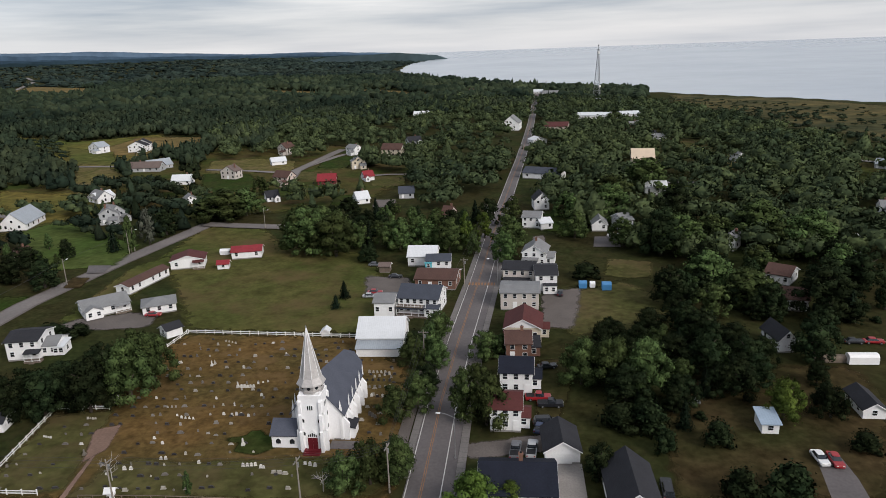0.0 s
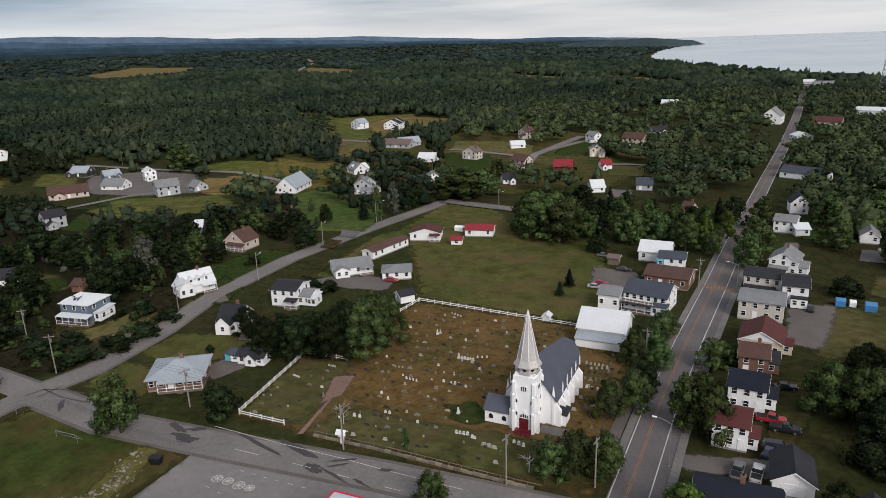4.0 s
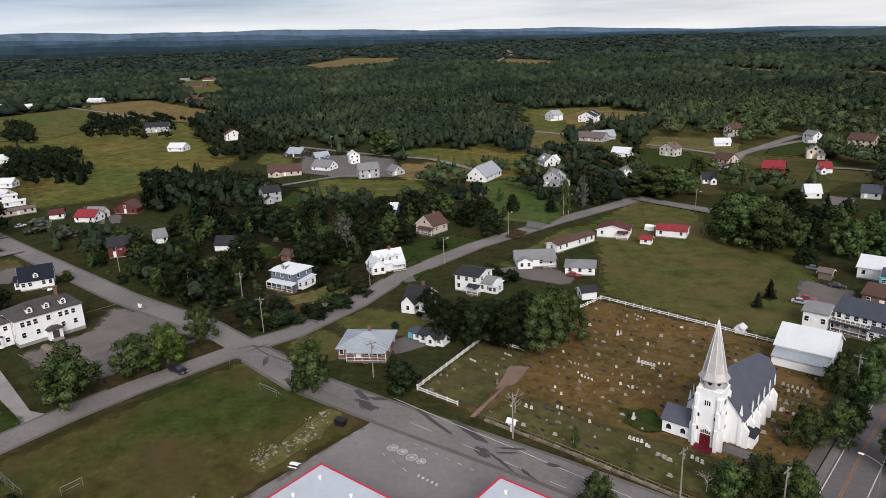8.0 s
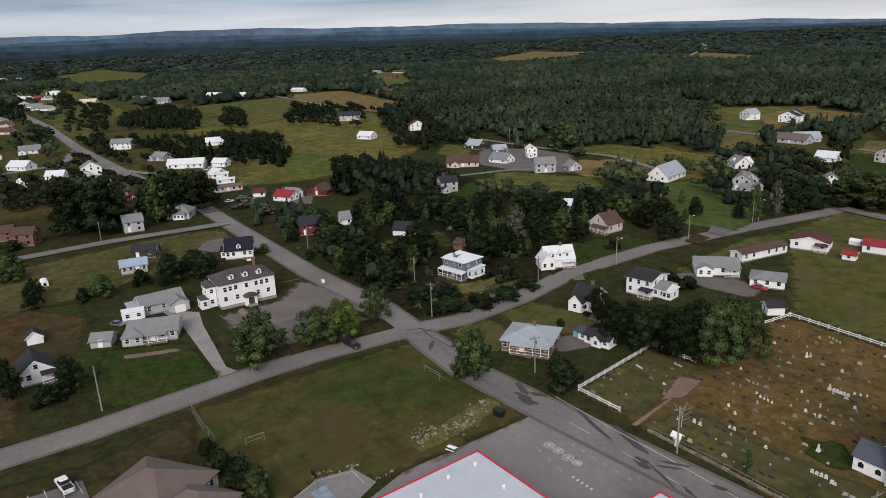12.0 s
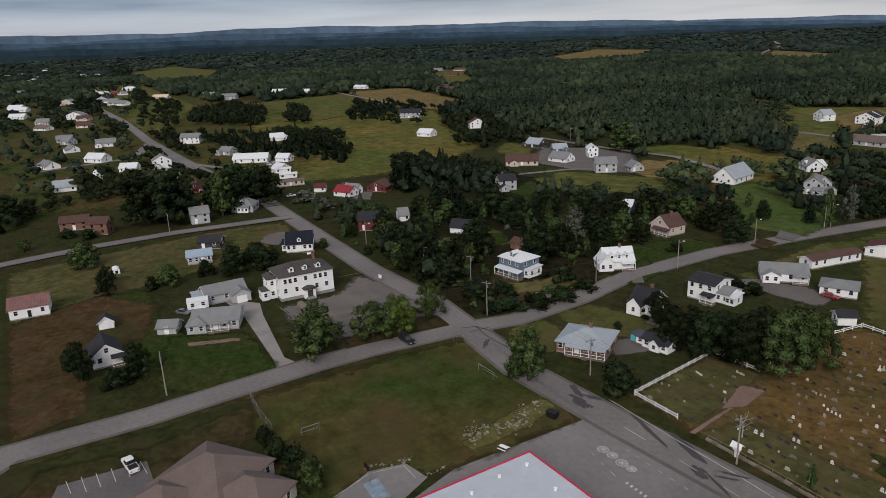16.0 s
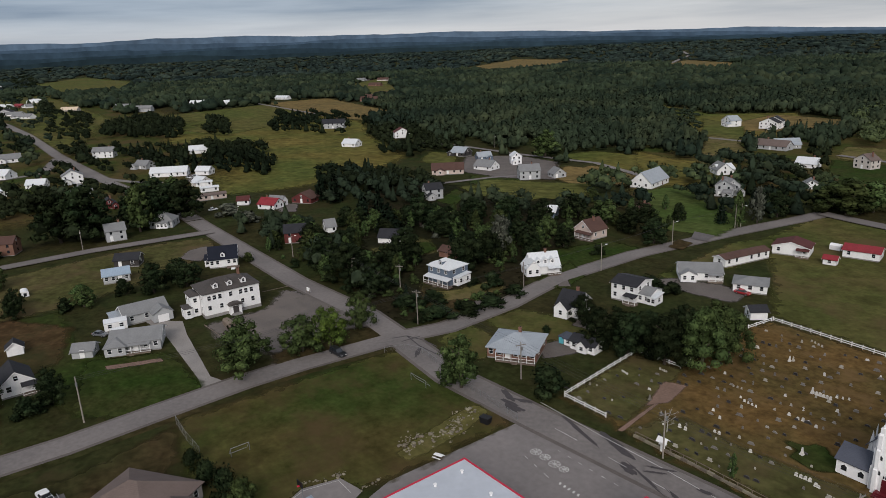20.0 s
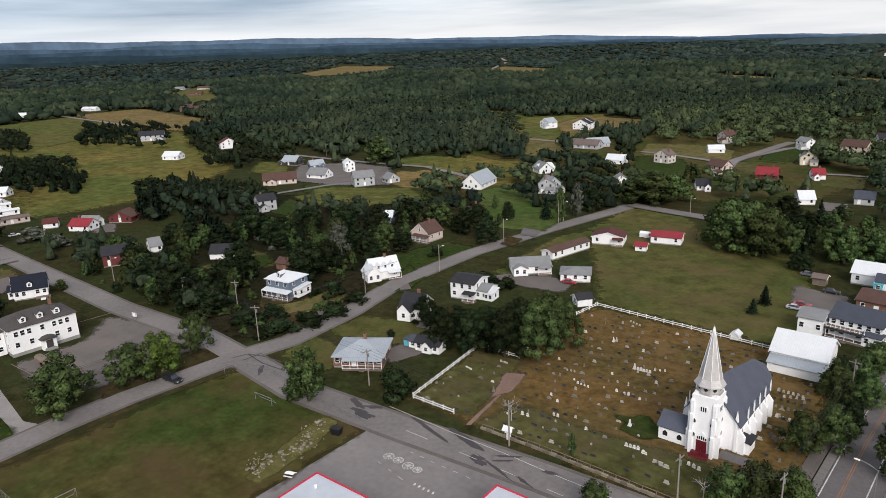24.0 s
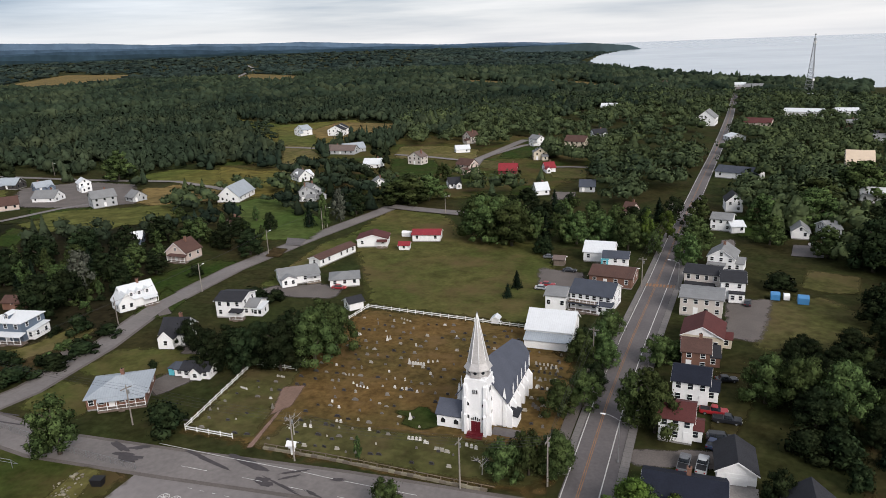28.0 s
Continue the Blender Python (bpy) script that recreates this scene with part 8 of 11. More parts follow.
tree('round', 6.3, 104.8, 8.0, 6.3, 'dark')
tree('bush', 6.4, 212.0, 6.6, 13.0, 'dark')
tree('bush', 28.1, 117.9, 6.7, 7.5, 'dark')
tree('round', 51.5, 130.6, 7.9, 7.8, 'dark')
tree('round', 35.4, 138.0, 10.6, 10.5, 'dark')
tree('round', 31.6, 148.1, 11.0, 11.0, 'dark')
tree('round', 40.1, 149.0, 9.7, 9.8, 'dark')
tree('round', 33.0, 163.6, 10.2, 11.9, 'dark')
tree('bush', 36.6, 103.6, 8.1, 10.8, 'dark')
tree('bush', 28.6, 102.6, 6.9, 8.4, 'dark')
tree('bush', 18.7, 114.9, 5.9, 5.6, 'dark')
tree('bush', 53.3, 119.0, 5.0, 7.3, 'dark')
tree('spruce', -65.9, 188.4, 6.3, 3.8, 'needle')
tree('spruce', -65.8, 179.9, 4.8, 3.4, 'needle')
tree('round', -68.7, 224.3, 7.6, 7.3, 'dark')
tree('spruce', -73.0, 241.8, 12.1, 4.7, 'needle')
tree('round', -76.3, 241.7, 12.1, 8.7, 'leaf')
tree('wide', -97.0, 236.8, 19.4, 19.6, 'leaf')
tree('wide', -83.9, 237.5, 17.1, 17.2, 'leaf')
tree('round', -65.4, 242.2, 12.0, 12.9, 'leaf')
tree('round', -55.1, 250.6, 12.3, 13.1, 'leaf')
tree('wide', -151.9, 281.5, 15.4, 25.6, 'leaf')
tree('round', -160.0, 339.3, 11.5, 11.3, 'leaf')
tree('round', -44.3, 259.3, 12.5, 12.3, 'dark')
tree('round', -31.7, 277.6, 13.2, 10.7, 'dark')
tree('wide', 17.3, 289.0, 17.0, 22.0, 'leaf')
tree('wide', 68.7, 256.7, 16.9, 24.9, 'leaf')
tree('wide', 81.7, 243.2, 17.4, 24.1, 'leaf')
tree('wide', 38.8, 240.7, 15.7, 20.9, 'leaf')
tree('wide', 41.0, 200.6, 13.6, 19.6, 'leaf')
tree('wide', 50.0, 192.1, 11.6, 19.1, 'leaf')
tree('wide', 68.2, 185.2, 14.9, 17.3, 'dark')
tree('round', 83.3, 203.9, 14.4, 17.1, 'dark')
tree('round', 56.5, 156.4, 11.7, 11.9, 'dark')
tree('round', 44.5, 152.3, 8.5, 7.2, 'dark')
tree('wide', 72.6, 242.6, 12.1, 17.3, 'leaf')
tree('round', 42.3, 361.7, 16.8, 18.3, 'leaf')
tree('round', 52.9, 255.9, 12.5, 17.8, 'leaf')
tree('tall', -116.9, 71.8, 13.0, 13.0, 'leaf')
tree('round', -119.8, 70.8, 7.8, 6.4, 'leaf')
tree('bush', -104.7, 86.0, 8.0, 10.6, 'dark')
tree('round', -154.4, 34.1, 13.8, 15.4, 'leaf')
tree('round', -156.2, 49.5, 10.8, 12.5, 'leaf')
tree('round', -155.0, 56.4, 12.3, 11.1, 'light')
tree('round', -161.4, 67.9, 11.8, 9.0, 'leaf')
tree('round', -50.0, 80.2, 7.7, 6.8, 'leaf')
tree('wide', -114.9, 110.3, 11.3, 10.8, 'dark')
tree('wide', -107.6, 113.0, 11.9, 11.3, 'dark')
tree('wide', -99.2, 116.0, 13.1, 11.8, 'dark')
tree('wide', -93.7, 122.1, 15.3, 13.3, 'leaf')
tree('wide', -92.5, 129.6, 13.5, 11.5, 'leaf')
tree('wide', -108.6, 120.3, 10.0, 10.2, 'dark')
tree('round', -106.0, 129.7, 10.3, 10.5, 'dark')
tree('round', -101.0, 136.4, 11.1, 11.4, 'leaf')
tree('round', -128.9, 117.8, 9.1, 7.8, 'dark')
tree('round', -116.5, 118.2, 8.7, 8.9, 'dark')
tree('bush', -137.1, 151.9, 5.1, 12.5, 'dark')
tree('bush', -130.0, 153.7, 4.7, 8.8, 'dark')
tree('bush', -154.4, 84.9, 3.6, 3.8, 'dark')
tree('bush', -156.9, 96.2, 4.1, 3.2, 'dark')
tree('bush', -129.6, 106.1, 2.6, 3.3, 'dark')
tree('bush', -167.8, 84.7, 5.6, 9.9, 'dark')
tree('bush', -155.1, 87.8, 4.9, 12.6, 'dark')
tree('bush', -153.0, 97.3, 4.7, 11.2, 'dark')
tree('bush', -153.3, 105.3, 4.4, 9.8, 'dark')
tree('bush', -157.4, 116.7, 4.3, 8.6, 'dark')
tree('bush', -166.9, 115.2, 6.8, 8.8, 'dark')
tree('bush', -167.3, 93.5, 4.8, 8.4, 'dark')
tree('wide', -187.8, 119.0, 14.5, 15.4, 'dark')
tree('tall', -194.4, 137.9, 15.4, 12.3, 'grey')
tree('round', -189.5, 129.4, 13.0, 11.8, 'dark')
tree('round', -191.8, 148.8, 10.7, 10.4, 'dark')
tree('wide', -204.6, 105.4, 14.9, 15.8, 'dark')
tree('round', -198.4, 95.9, 12.6, 13.3, 'dark')
tree('wide', -199.8, 81.4, 14.2, 16.8, 'dark')
tree('round', -217.7, 80.0, 13.2, 16.0, 'dark')
tree('round', -183.7, 82.6, 10.1, 12.3, 'dark')
tree('round', -247.8, 86.5, 10.4, 13.4, 'dark')
tree('round', -247.7, 134.8, 15.5, 16.7, 'dark')
tree('spruce', -251.1, 121.5, 13.2, 14.2, 'needle')
tree('spruce', -272.0, 127.2, 16.4, 9.1, 'needle')
tree('spruce', -269.0, 118.2, 16.1, 9.9, 'needle')
tree('spruce', -328.9, 122.7, 16.2, 10.0, 'needle')
tree('spruce', -320.7, 126.0, 15.9, 10.4, 'needle')
tree('round', -230.7, 137.4, 12.8, 13.7, 'dark')
tree('round', -236.4, 154.6, 13.3, 14.4, 'dark')
tree('round', -228.6, 166.3, 13.3, 14.4, 'dark')
tree('round', -213.4, 172.2, 13.0, 14.0, 'dark')
tree('round', -187.5, 161.5, 7.9, 10.6, 'dark')
tree('round', -218.3, 192.2, 12.5, 14.8, 'dark')
tree('round', -202.9, 197.7, 11.1, 14.4, 'leaf')
tree('round', -185.7, 193.5, 10.6, 13.7, 'dark')
tree('round', -170.2, 189.7, 11.2, 13.0, 'dark')
tree('round', -194.7, 210.0, 9.0, 12.1, 'dark')
tree('bush', -172.2, 164.4, 4.8, 6.1, 'dark')
tree('spruce', -173.8, 231.9, 11.4, 5.9, 'needle')
tree('tall', -166.1, 231.5, 15.7, 7.2, 'leaf')
tree('tall', -165.0, 242.2, 16.1, 8.4, 'grey')
tree('round', -166.3, 257.0, 11.9, 12.9, 'dark')
tree('wide', -155.1, 286.4, 15.2, 24.7, 'leaf')
tree('wide', -147.0, 292.3, 13.9, 19.3, 'leaf')
tree('round', -353.9, 288.4, 19.0, 22.8, 'leaf')
tree('wide', -95.5, 234.0, 19.2, 19.4, 'leaf')
tree('wide', -82.8, 231.2, 17.7, 18.9, 'leaf')
tree('wide', -95.3, 252.9, 15.0, 18.4, 'leaf')
tree('round', -68.3, 225.1, 7.6, 8.1, 'dark')
tree('tall', -77.8, 247.9, 12.4, 13.3, 'dark')
tree('round', -265.7, -20.3, 10.6, 12.5, 'leaf')
tree('round', -229.3, -13.4, 8.4, 7.9, 'dark')
tree('round', -228.1, 5.2, 7.4, 7.9, 'leaf')
tree('bush', -226.7, -0.4, 4.1, 4.3, 'dark')
tree('bush', -232.4, 17.0, 7.5, 7.2, 'dark')
tree('wide', -228.4, 25.5, 11.2, 11.9, 'dark')
tree('round', -228.8, 35.9, 9.4, 12.0, 'dark')
tree('round', -240.4, 35.1, 7.8, 10.4, 'dark')
tree('tall', -166.8, -18.0, 10.3, 9.0, 'dark')
tree('round', -163.2, -6.1, 8.6, 8.8, 'dark')
tree('round', -174.9, -20.7, 6.1, 6.2, 'dark')
tree('bush', -159.7, -10.9, 5.7, 8.6, 'dark')
tree('wide', -321.9, 12.9, 25.0, 27.1, 'dark')
tree('wide', -322.3, 3.6, 22.5, 21.7, 'dark')
tree('tall', -319.5, 34.4, 22.5, 16.2, 'leaf')
tree('round', -354.3, 55.8, 19.3, 16.5, 'leaf')
tree('round', -334.4, 41.6, 15.6, 14.2, 'dark')
tree('bush', -244.3, 60.8, 4.4, 5.6, 'leaf')
tree('bush', -107.7, 17.9, 6.9, 6.4, 'dark')
tree('round', -101.5, 19.3, 6.8, 6.2, 'leaf')
tree('bush', -112.7, 16.0, 5.9, 5.5, 'dark')
tree('bush', -119.6, 14.8, 4.8, 4.6, 'dark')
tree('bush', -325.7, 74.4, 8.0, 14.0, 'grey')
tree('bush', -304.8, 78.3, 7.0, 12.2, 'grey')
tree('bush', -291.6, 84.3, 7.1, 12.8, 'dark')
tree('round', -302.7, -43.0, 5.7, 6.2, 'leaf')
tree('round', -361.2, -54.2, 14.0, 18.3, 'dark')
tree('round', 3.5, 260.1, 12.4, 13.7, 'leaf')
tree('round', 20.8, 249.6, 12.0, 13.7, 'leaf')
tree('wide', 32.6, 238.1, 18.4, 19.6, 'dark')
tree('wide', 36.8, 346.4, 18.8, 24.8, 'leaf')
tree('wide', 19.6, 305.5, 17.9, 27.1, 'leaf')
tree('round', -20.4, 242.6, 14.1, 14.6, 'leaf')
tree('round', 29.2, 191.6, 12.2, 13.6, 'dark')
tree('round', 1.1, 290.2, 13.7, 14.7, 'leaf')
tree('round', 43.1, 282.3, 18.0, 19.4, 'dark')
tree('round', -22.0, 278.3, 13.2, 11.8, 'leaf')
tree('wide', -42.0, 238.9, 13.7, 12.5, 'leaf')
tree('round', -51.1, 243.5, 12.0, 11.7, 'leaf')
tree('round', -60.8, 240.3, 13.9, 12.7, 'leaf')
tree('tall', -31.1, 258.1, 11.4, 10.0, 'light')
tree('round', -334.7, 45.5, 22.2, 25.5, 'dark')
tree('wide', -334.8, 55.5, 19.7, 21.4, 'dark')
tree('wide', -329.2, 36.1, 20.5, 25.0, 'dark')
tree('round', -30.2, 103.9, 5.8, 6.4, 'leaf')
tree('round', -29.3, 134.1, 6.5, 7.0, 'dark')
tree('round', -29.3, 144.3, 8.1, 7.4, 'leaf')

tree('bush', -315.6, -28.1, 5, 8.5, 'dark')
tree('bush', -310.2, -20.2, 5.5, 8.5, 'dark')
tree('round', -264.9, -21.0, 9.5, 10.5, 'leaf')
tree('round', -230.6, 5.0, 7.5, 8, 'leaf')
tree('bush', -230.7, 0.0, 4.5, 5.5, 'dark')
tree('round', -239.2, -13.3, 7, 8, 'dark')
# ---- groves between the houses ----
grove([(-187.3, 91.8), (-221.9, 134.4), (-272.0, 151.8), (-270.1, 106.7), (-271.9, 85.2), (-214.7, 82.5)], 9, 6, 10, [('round', 'leaf', 0.3), ('tall', 'leaf', 0.2), ('wide', 'dark', 0.16), ('round', 'dark', 0.16), ('spruce', 'needle', 0.1), ('bush', 'grey', 0.08)], 11, 0.8)
grove([(-191.5, 123.8), (-174.4, 130.0), (-193.3, 166.7), (-218.3, 192.2), (-261.4, 159.8), (-252.0, 142.6), (-221.9, 134.4)], 9.5, 5, 9, [('round', 'leaf', 0.3), ('tall', 'leaf', 0.2), ('wide', 'dark', 0.16), ('round', 'dark', 0.16), ('spruce', 'needle', 0.1), ('bush', 'grey', 0.08)], 12, 0.8)
grove([(-196.8, 164.0), (-191.2, 189.3), (-173.6, 225.8), (-214.7, 235.8), (-250.2, 210.0)], 11, 5, 9, [('round', 'leaf', 0.3), ('tall', 'leaf', 0.2), ('wide', 'dark', 0.16), ('round', 'dark', 0.16), ('spruce', 'needle', 0.1), ('bush', 'grey', 0.08)], 13, 0.8)
grove([(30.7, 221.2), (86.4, 230.8), (90.7, 204.4), (78.9, 174.8), (61.7, 173.2), (51.4, 179.8), (30.4, 181.9)], 11, 7, 12, [('round', 'leaf', 0.2), ('wide', 'dark', 0.36), ('round', 'dark', 0.24), ('spruce', 'needle', 0.1), ('bush', 'dark', 0.1)], 14, 0.8)
grove([(8.6, 161.3), (41.8, 167.9), (40.6, 141.1), (31.4, 124.1), (13.4, 122.1), (6.3, 134.9)], 9, 4, 9, [('round', 'leaf', 0.2), ('wide', 'dark', 0.36), ('round', 'dark', 0.24), ('spruce', 'needle', 0.1), ('bush', 'dark', 0.1)], 15, 0.8)
grove([(-109.1, 243.9), (-29.5, 247.9), (-32.6, 297.8), (-95.7, 307.5), (-123.2, 284.5)], 12, 6, 11, [('round', 'leaf', 0.2), ('wide', 'dark', 0.36), ('round', 'dark', 0.24), ('spruce', 'needle', 0.1), ('bush', 'dark', 0.1)], 16, 0.8)
grove([(1.5, 167.8), (31.6, 183.2), (27.8, 151.8), (4.0, 134.1)], 9.5, 5, 9, [('round', 'dark', 0.4), ('bush', 'dark', 0.3), ('wide', 'dark', 0.2), ('spruce', 'needle', 0.1)], 17, 0.8)
grove([(7.0, 129.7), (26.9, 144.2), (23.2, 114.1), (16.0, 111.2)], 9, 4, 7, [('round', 'dark', 0.4), ('bush', 'dark', 0.3), ('wide', 'dark', 0.2), ('spruce', 'needle', 0.1)], 18, 0.8)
grove([(-173.5, 77.0), (-213.7, 71.2), (-262.2, 69.3), (-266.6, 86.3), (-221.0, 96.7), (-193.5, 103.0), (-166.6, 86.5)], 8.5, 4, 8, [('round', 'leaf', 0.3), ('tall', 'leaf', 0.2), ('wide', 'dark', 0.16), ('round', 'dark', 0.16), ('spruce', 'needle', 0.1), ('bush', 'grey', 0.08)], 19, 0.8)
grove([(-247.0, 147.9), (-229.1, 176.5), (-205.3, 176.6), (-182.7, 139.8), (-187.2, 118.3), (-197.0, 114.7)], 8.5, 4, 7.5, [('round', 'leaf', 0.3), ('tall', 'leaf', 0.2), ('wide', 'dark', 0.16), ('round', 'dark', 0.16), ('spruce', 'needle', 0.1), ('bush', 'grey', 0.08)], 20, 0.8)
grove([(-169.0, 81.1), (-153.6, 81.7), (-148.0, 93.9), (-150.2, 107.9), (-164.8, 113.7), (-165.4, 98.0), (-175.8, 89.2)], 4.2, 5, 9, [('bush', 'dark', 0.5), ('bush', 'leaf', 0.5)], 31, 0.8)
grove([(-153.7, 113.7), (-154.4, 132.2), (-162.7, 132.3), (-162.1, 116.0)], 4.5, 4, 8, [('bush', 'dark', 0.5), ('bush', 'leaf', 0.5)], 32, 0.8)
grove([(-240.7, 66.3), (-214.3, 70.3), (-179.7, 74.2), (-181.5, 78.8), (-222.5, 75.4), (-249.6, 73.5)], 5, 5, 9, [('bush', 'dark', 0.5), ('bush', 'leaf', 0.5)], 33, 0.8)
grove([(6.0, 170.0), (26.6, 175.6), (44.5, 168.1), (38.2, 138.3), (27.8, 127.1), (16.9, 125.9), (5.2, 137.3)], 9, 6, 10, [('round', 'dark', 0.4), ('bush', 'dark', 0.3), ('wide', 'dark', 0.2), ('spruce', 'needle', 0.1)], 41, 0.8)
grove([(49.9, 188.6), (86.1, 192.9), (78.6, 174.1), (46.5, 171.1)], 9, 6, 10, [('round', 'dark', 0.4), ('bush', 'dark', 0.3), ('wide', 'dark', 0.2), ('spruce', 'needle', 0.1)], 42, 0.8)
grove([(52.2, 146.2), (58.9, 147.7), (53.9, 131.8), (47.6, 130.6)], 7, 5, 8, [('round', 'dark', 0.4), ('bush', 'dark', 0.3), ('wide', 'dark', 0.2), ('spruce', 'needle', 0.1)], 43, 0.8)
grove([(-174.6, 111.2), (-164.3, 117.9), (-150.4, 105.4), (-152.9, 99.6)], 4.6, 5, 9, [('bush', 'dark', 0.5), ('bush', 'leaf', 0.5)], 51, 0.8)
grove([(-228.2, 107.0), (-220.7, 119.1), (-192.1, 103.1), (-166.0, 85.9), (-178.1, 80.1)], 6, 5, 9, [('bush', 'dark', 0.5), ('bush', 'leaf', 0.5)], 52, 0.8)
grove([(-224.8, 145.7), (-210.0, 157.3), (-175.2, 131.2), (-166.6, 122.1), (-189.4, 124.7)], 5.5, 5, 9, [('bush', 'dark', 0.5), ('bush', 'leaf', 0.5)], 53, 0.8)
grove([(-173.5, 131.9), (-171.6, 144.2), (-157.2, 134.0), (-159.3, 122.1)], 5.5, 5, 9, [('bush', 'dark', 0.5), ('bush', 'leaf', 0.5)], 54, 0.8)
grove([(-208.0, 158.2), (-215.5, 183.7), (-192.9, 168.5), (-190.4, 148.4)], 6, 5, 9, [('bush', 'dark', 0.5), ('bush', 'leaf', 0.5)], 55, 0.8)

# ---- woods ----
wood('village_woods', [(-158.4, 278.1), (-123.8, 279.3), (-95.7, 307.5), (-33.2, 303.2), (-34.1, 542.1), (-47.4, 932.4), (-154.9, 942.8), (-234.3, 779.1), (-305.7, 687.9), (-323.1, 577.7), (-212.2, 416.7), (-227.9, 361.7)], 12.5, 6.6, 10.5, 'leafy trees between the far houses of the village', 21, 0.12, fill=0.66, holes=FIELD_HOLES, margin=1.5, material=LEAF_TOWN, lobes=4, cards=180, sizes=(0.5, 1.65))
wood('east_woods', [(-22.3, 278.0), (-0.1, 245.7), (34.3, 221.5), (86.4, 230.8), (115.5, 216.1), (190.0, 400.0), (172.0, 523.0), (147.0, 657.0), (109.0, 811.0), (-35.4, 1011.1), (-42.5, 774.9), (-26.1, 414.3)], 11.5, 6.6, 10.5, 'broad leafy trees around the eastern houses', 22, 0.07, fill=0.86, holes=FIELD_HOLES, margin=1.5, material=LEAF_TOWN, lobes=4, cards=170, sizes=(0.5, 1.65))
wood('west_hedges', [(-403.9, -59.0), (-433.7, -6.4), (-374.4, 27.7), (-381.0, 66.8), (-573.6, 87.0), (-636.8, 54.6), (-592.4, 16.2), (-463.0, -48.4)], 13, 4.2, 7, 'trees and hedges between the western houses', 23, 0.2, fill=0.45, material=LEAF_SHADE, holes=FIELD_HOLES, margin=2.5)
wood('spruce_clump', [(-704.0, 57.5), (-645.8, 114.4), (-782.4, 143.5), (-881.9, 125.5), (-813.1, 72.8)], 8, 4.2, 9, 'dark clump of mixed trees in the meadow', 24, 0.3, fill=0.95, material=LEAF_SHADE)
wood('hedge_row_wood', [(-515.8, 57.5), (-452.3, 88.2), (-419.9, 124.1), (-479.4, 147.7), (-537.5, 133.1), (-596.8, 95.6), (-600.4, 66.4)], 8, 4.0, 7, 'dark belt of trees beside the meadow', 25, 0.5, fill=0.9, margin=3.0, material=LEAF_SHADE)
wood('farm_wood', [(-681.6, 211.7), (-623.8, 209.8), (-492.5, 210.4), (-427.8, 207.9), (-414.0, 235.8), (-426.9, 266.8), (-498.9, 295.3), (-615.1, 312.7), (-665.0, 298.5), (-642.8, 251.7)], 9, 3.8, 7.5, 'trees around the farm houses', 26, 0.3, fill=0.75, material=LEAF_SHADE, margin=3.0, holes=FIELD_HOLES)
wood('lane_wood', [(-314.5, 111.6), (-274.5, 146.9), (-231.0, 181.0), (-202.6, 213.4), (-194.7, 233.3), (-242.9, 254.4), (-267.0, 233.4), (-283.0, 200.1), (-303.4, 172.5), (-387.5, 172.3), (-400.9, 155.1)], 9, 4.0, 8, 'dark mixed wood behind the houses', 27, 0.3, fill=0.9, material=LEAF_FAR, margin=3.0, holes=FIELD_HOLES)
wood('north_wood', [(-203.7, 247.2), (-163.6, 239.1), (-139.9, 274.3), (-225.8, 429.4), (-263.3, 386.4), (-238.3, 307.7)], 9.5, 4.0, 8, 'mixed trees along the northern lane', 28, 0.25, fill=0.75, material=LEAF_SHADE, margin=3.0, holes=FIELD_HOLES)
wood('hall_hedge', [(-309.2, 68.1), (-239.5, 68.1), (-192.8, 72.2), (-182.9, 83.3), (-221.0, 96.7), (-267.4, 101.9), (-299.2, 92.1)], 8, 3.6, 7, 'dark mixed trees behind the crossroads', 29, 0.25, fill=0.85, material=LEAF_FAR, margin=3.0, holes=BLOCK_LAWNS)
wood('coast_scrub', [(77.0, 684.4), (148.2, 601.5), (177.4, 423.0), (199.6, 390.7), (285.5, 569.0), (213.1, 724.0), (120.6, 808.9)], 11, 3.4, 3.4, 'scrub on the salt meadow', 30, 0.05, fill=0.4, margin=3.0, lobes=1, cards=30)
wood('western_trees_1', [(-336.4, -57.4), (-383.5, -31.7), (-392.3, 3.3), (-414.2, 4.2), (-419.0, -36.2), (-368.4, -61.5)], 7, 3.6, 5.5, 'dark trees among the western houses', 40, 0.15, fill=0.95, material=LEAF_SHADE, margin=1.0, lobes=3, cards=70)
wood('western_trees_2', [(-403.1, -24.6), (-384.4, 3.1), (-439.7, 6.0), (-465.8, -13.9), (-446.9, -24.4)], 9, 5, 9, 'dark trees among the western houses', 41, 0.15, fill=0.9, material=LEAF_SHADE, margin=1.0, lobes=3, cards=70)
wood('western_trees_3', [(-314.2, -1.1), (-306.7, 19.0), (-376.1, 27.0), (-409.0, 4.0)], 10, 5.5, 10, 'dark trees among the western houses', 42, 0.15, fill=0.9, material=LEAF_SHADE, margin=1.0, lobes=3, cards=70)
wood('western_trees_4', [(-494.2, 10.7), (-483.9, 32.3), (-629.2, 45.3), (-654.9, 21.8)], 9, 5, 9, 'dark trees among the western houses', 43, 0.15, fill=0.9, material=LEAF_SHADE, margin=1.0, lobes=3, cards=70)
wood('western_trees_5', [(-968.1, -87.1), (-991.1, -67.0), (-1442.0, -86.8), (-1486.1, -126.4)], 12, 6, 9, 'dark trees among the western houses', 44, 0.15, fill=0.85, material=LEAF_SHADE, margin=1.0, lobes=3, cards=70)
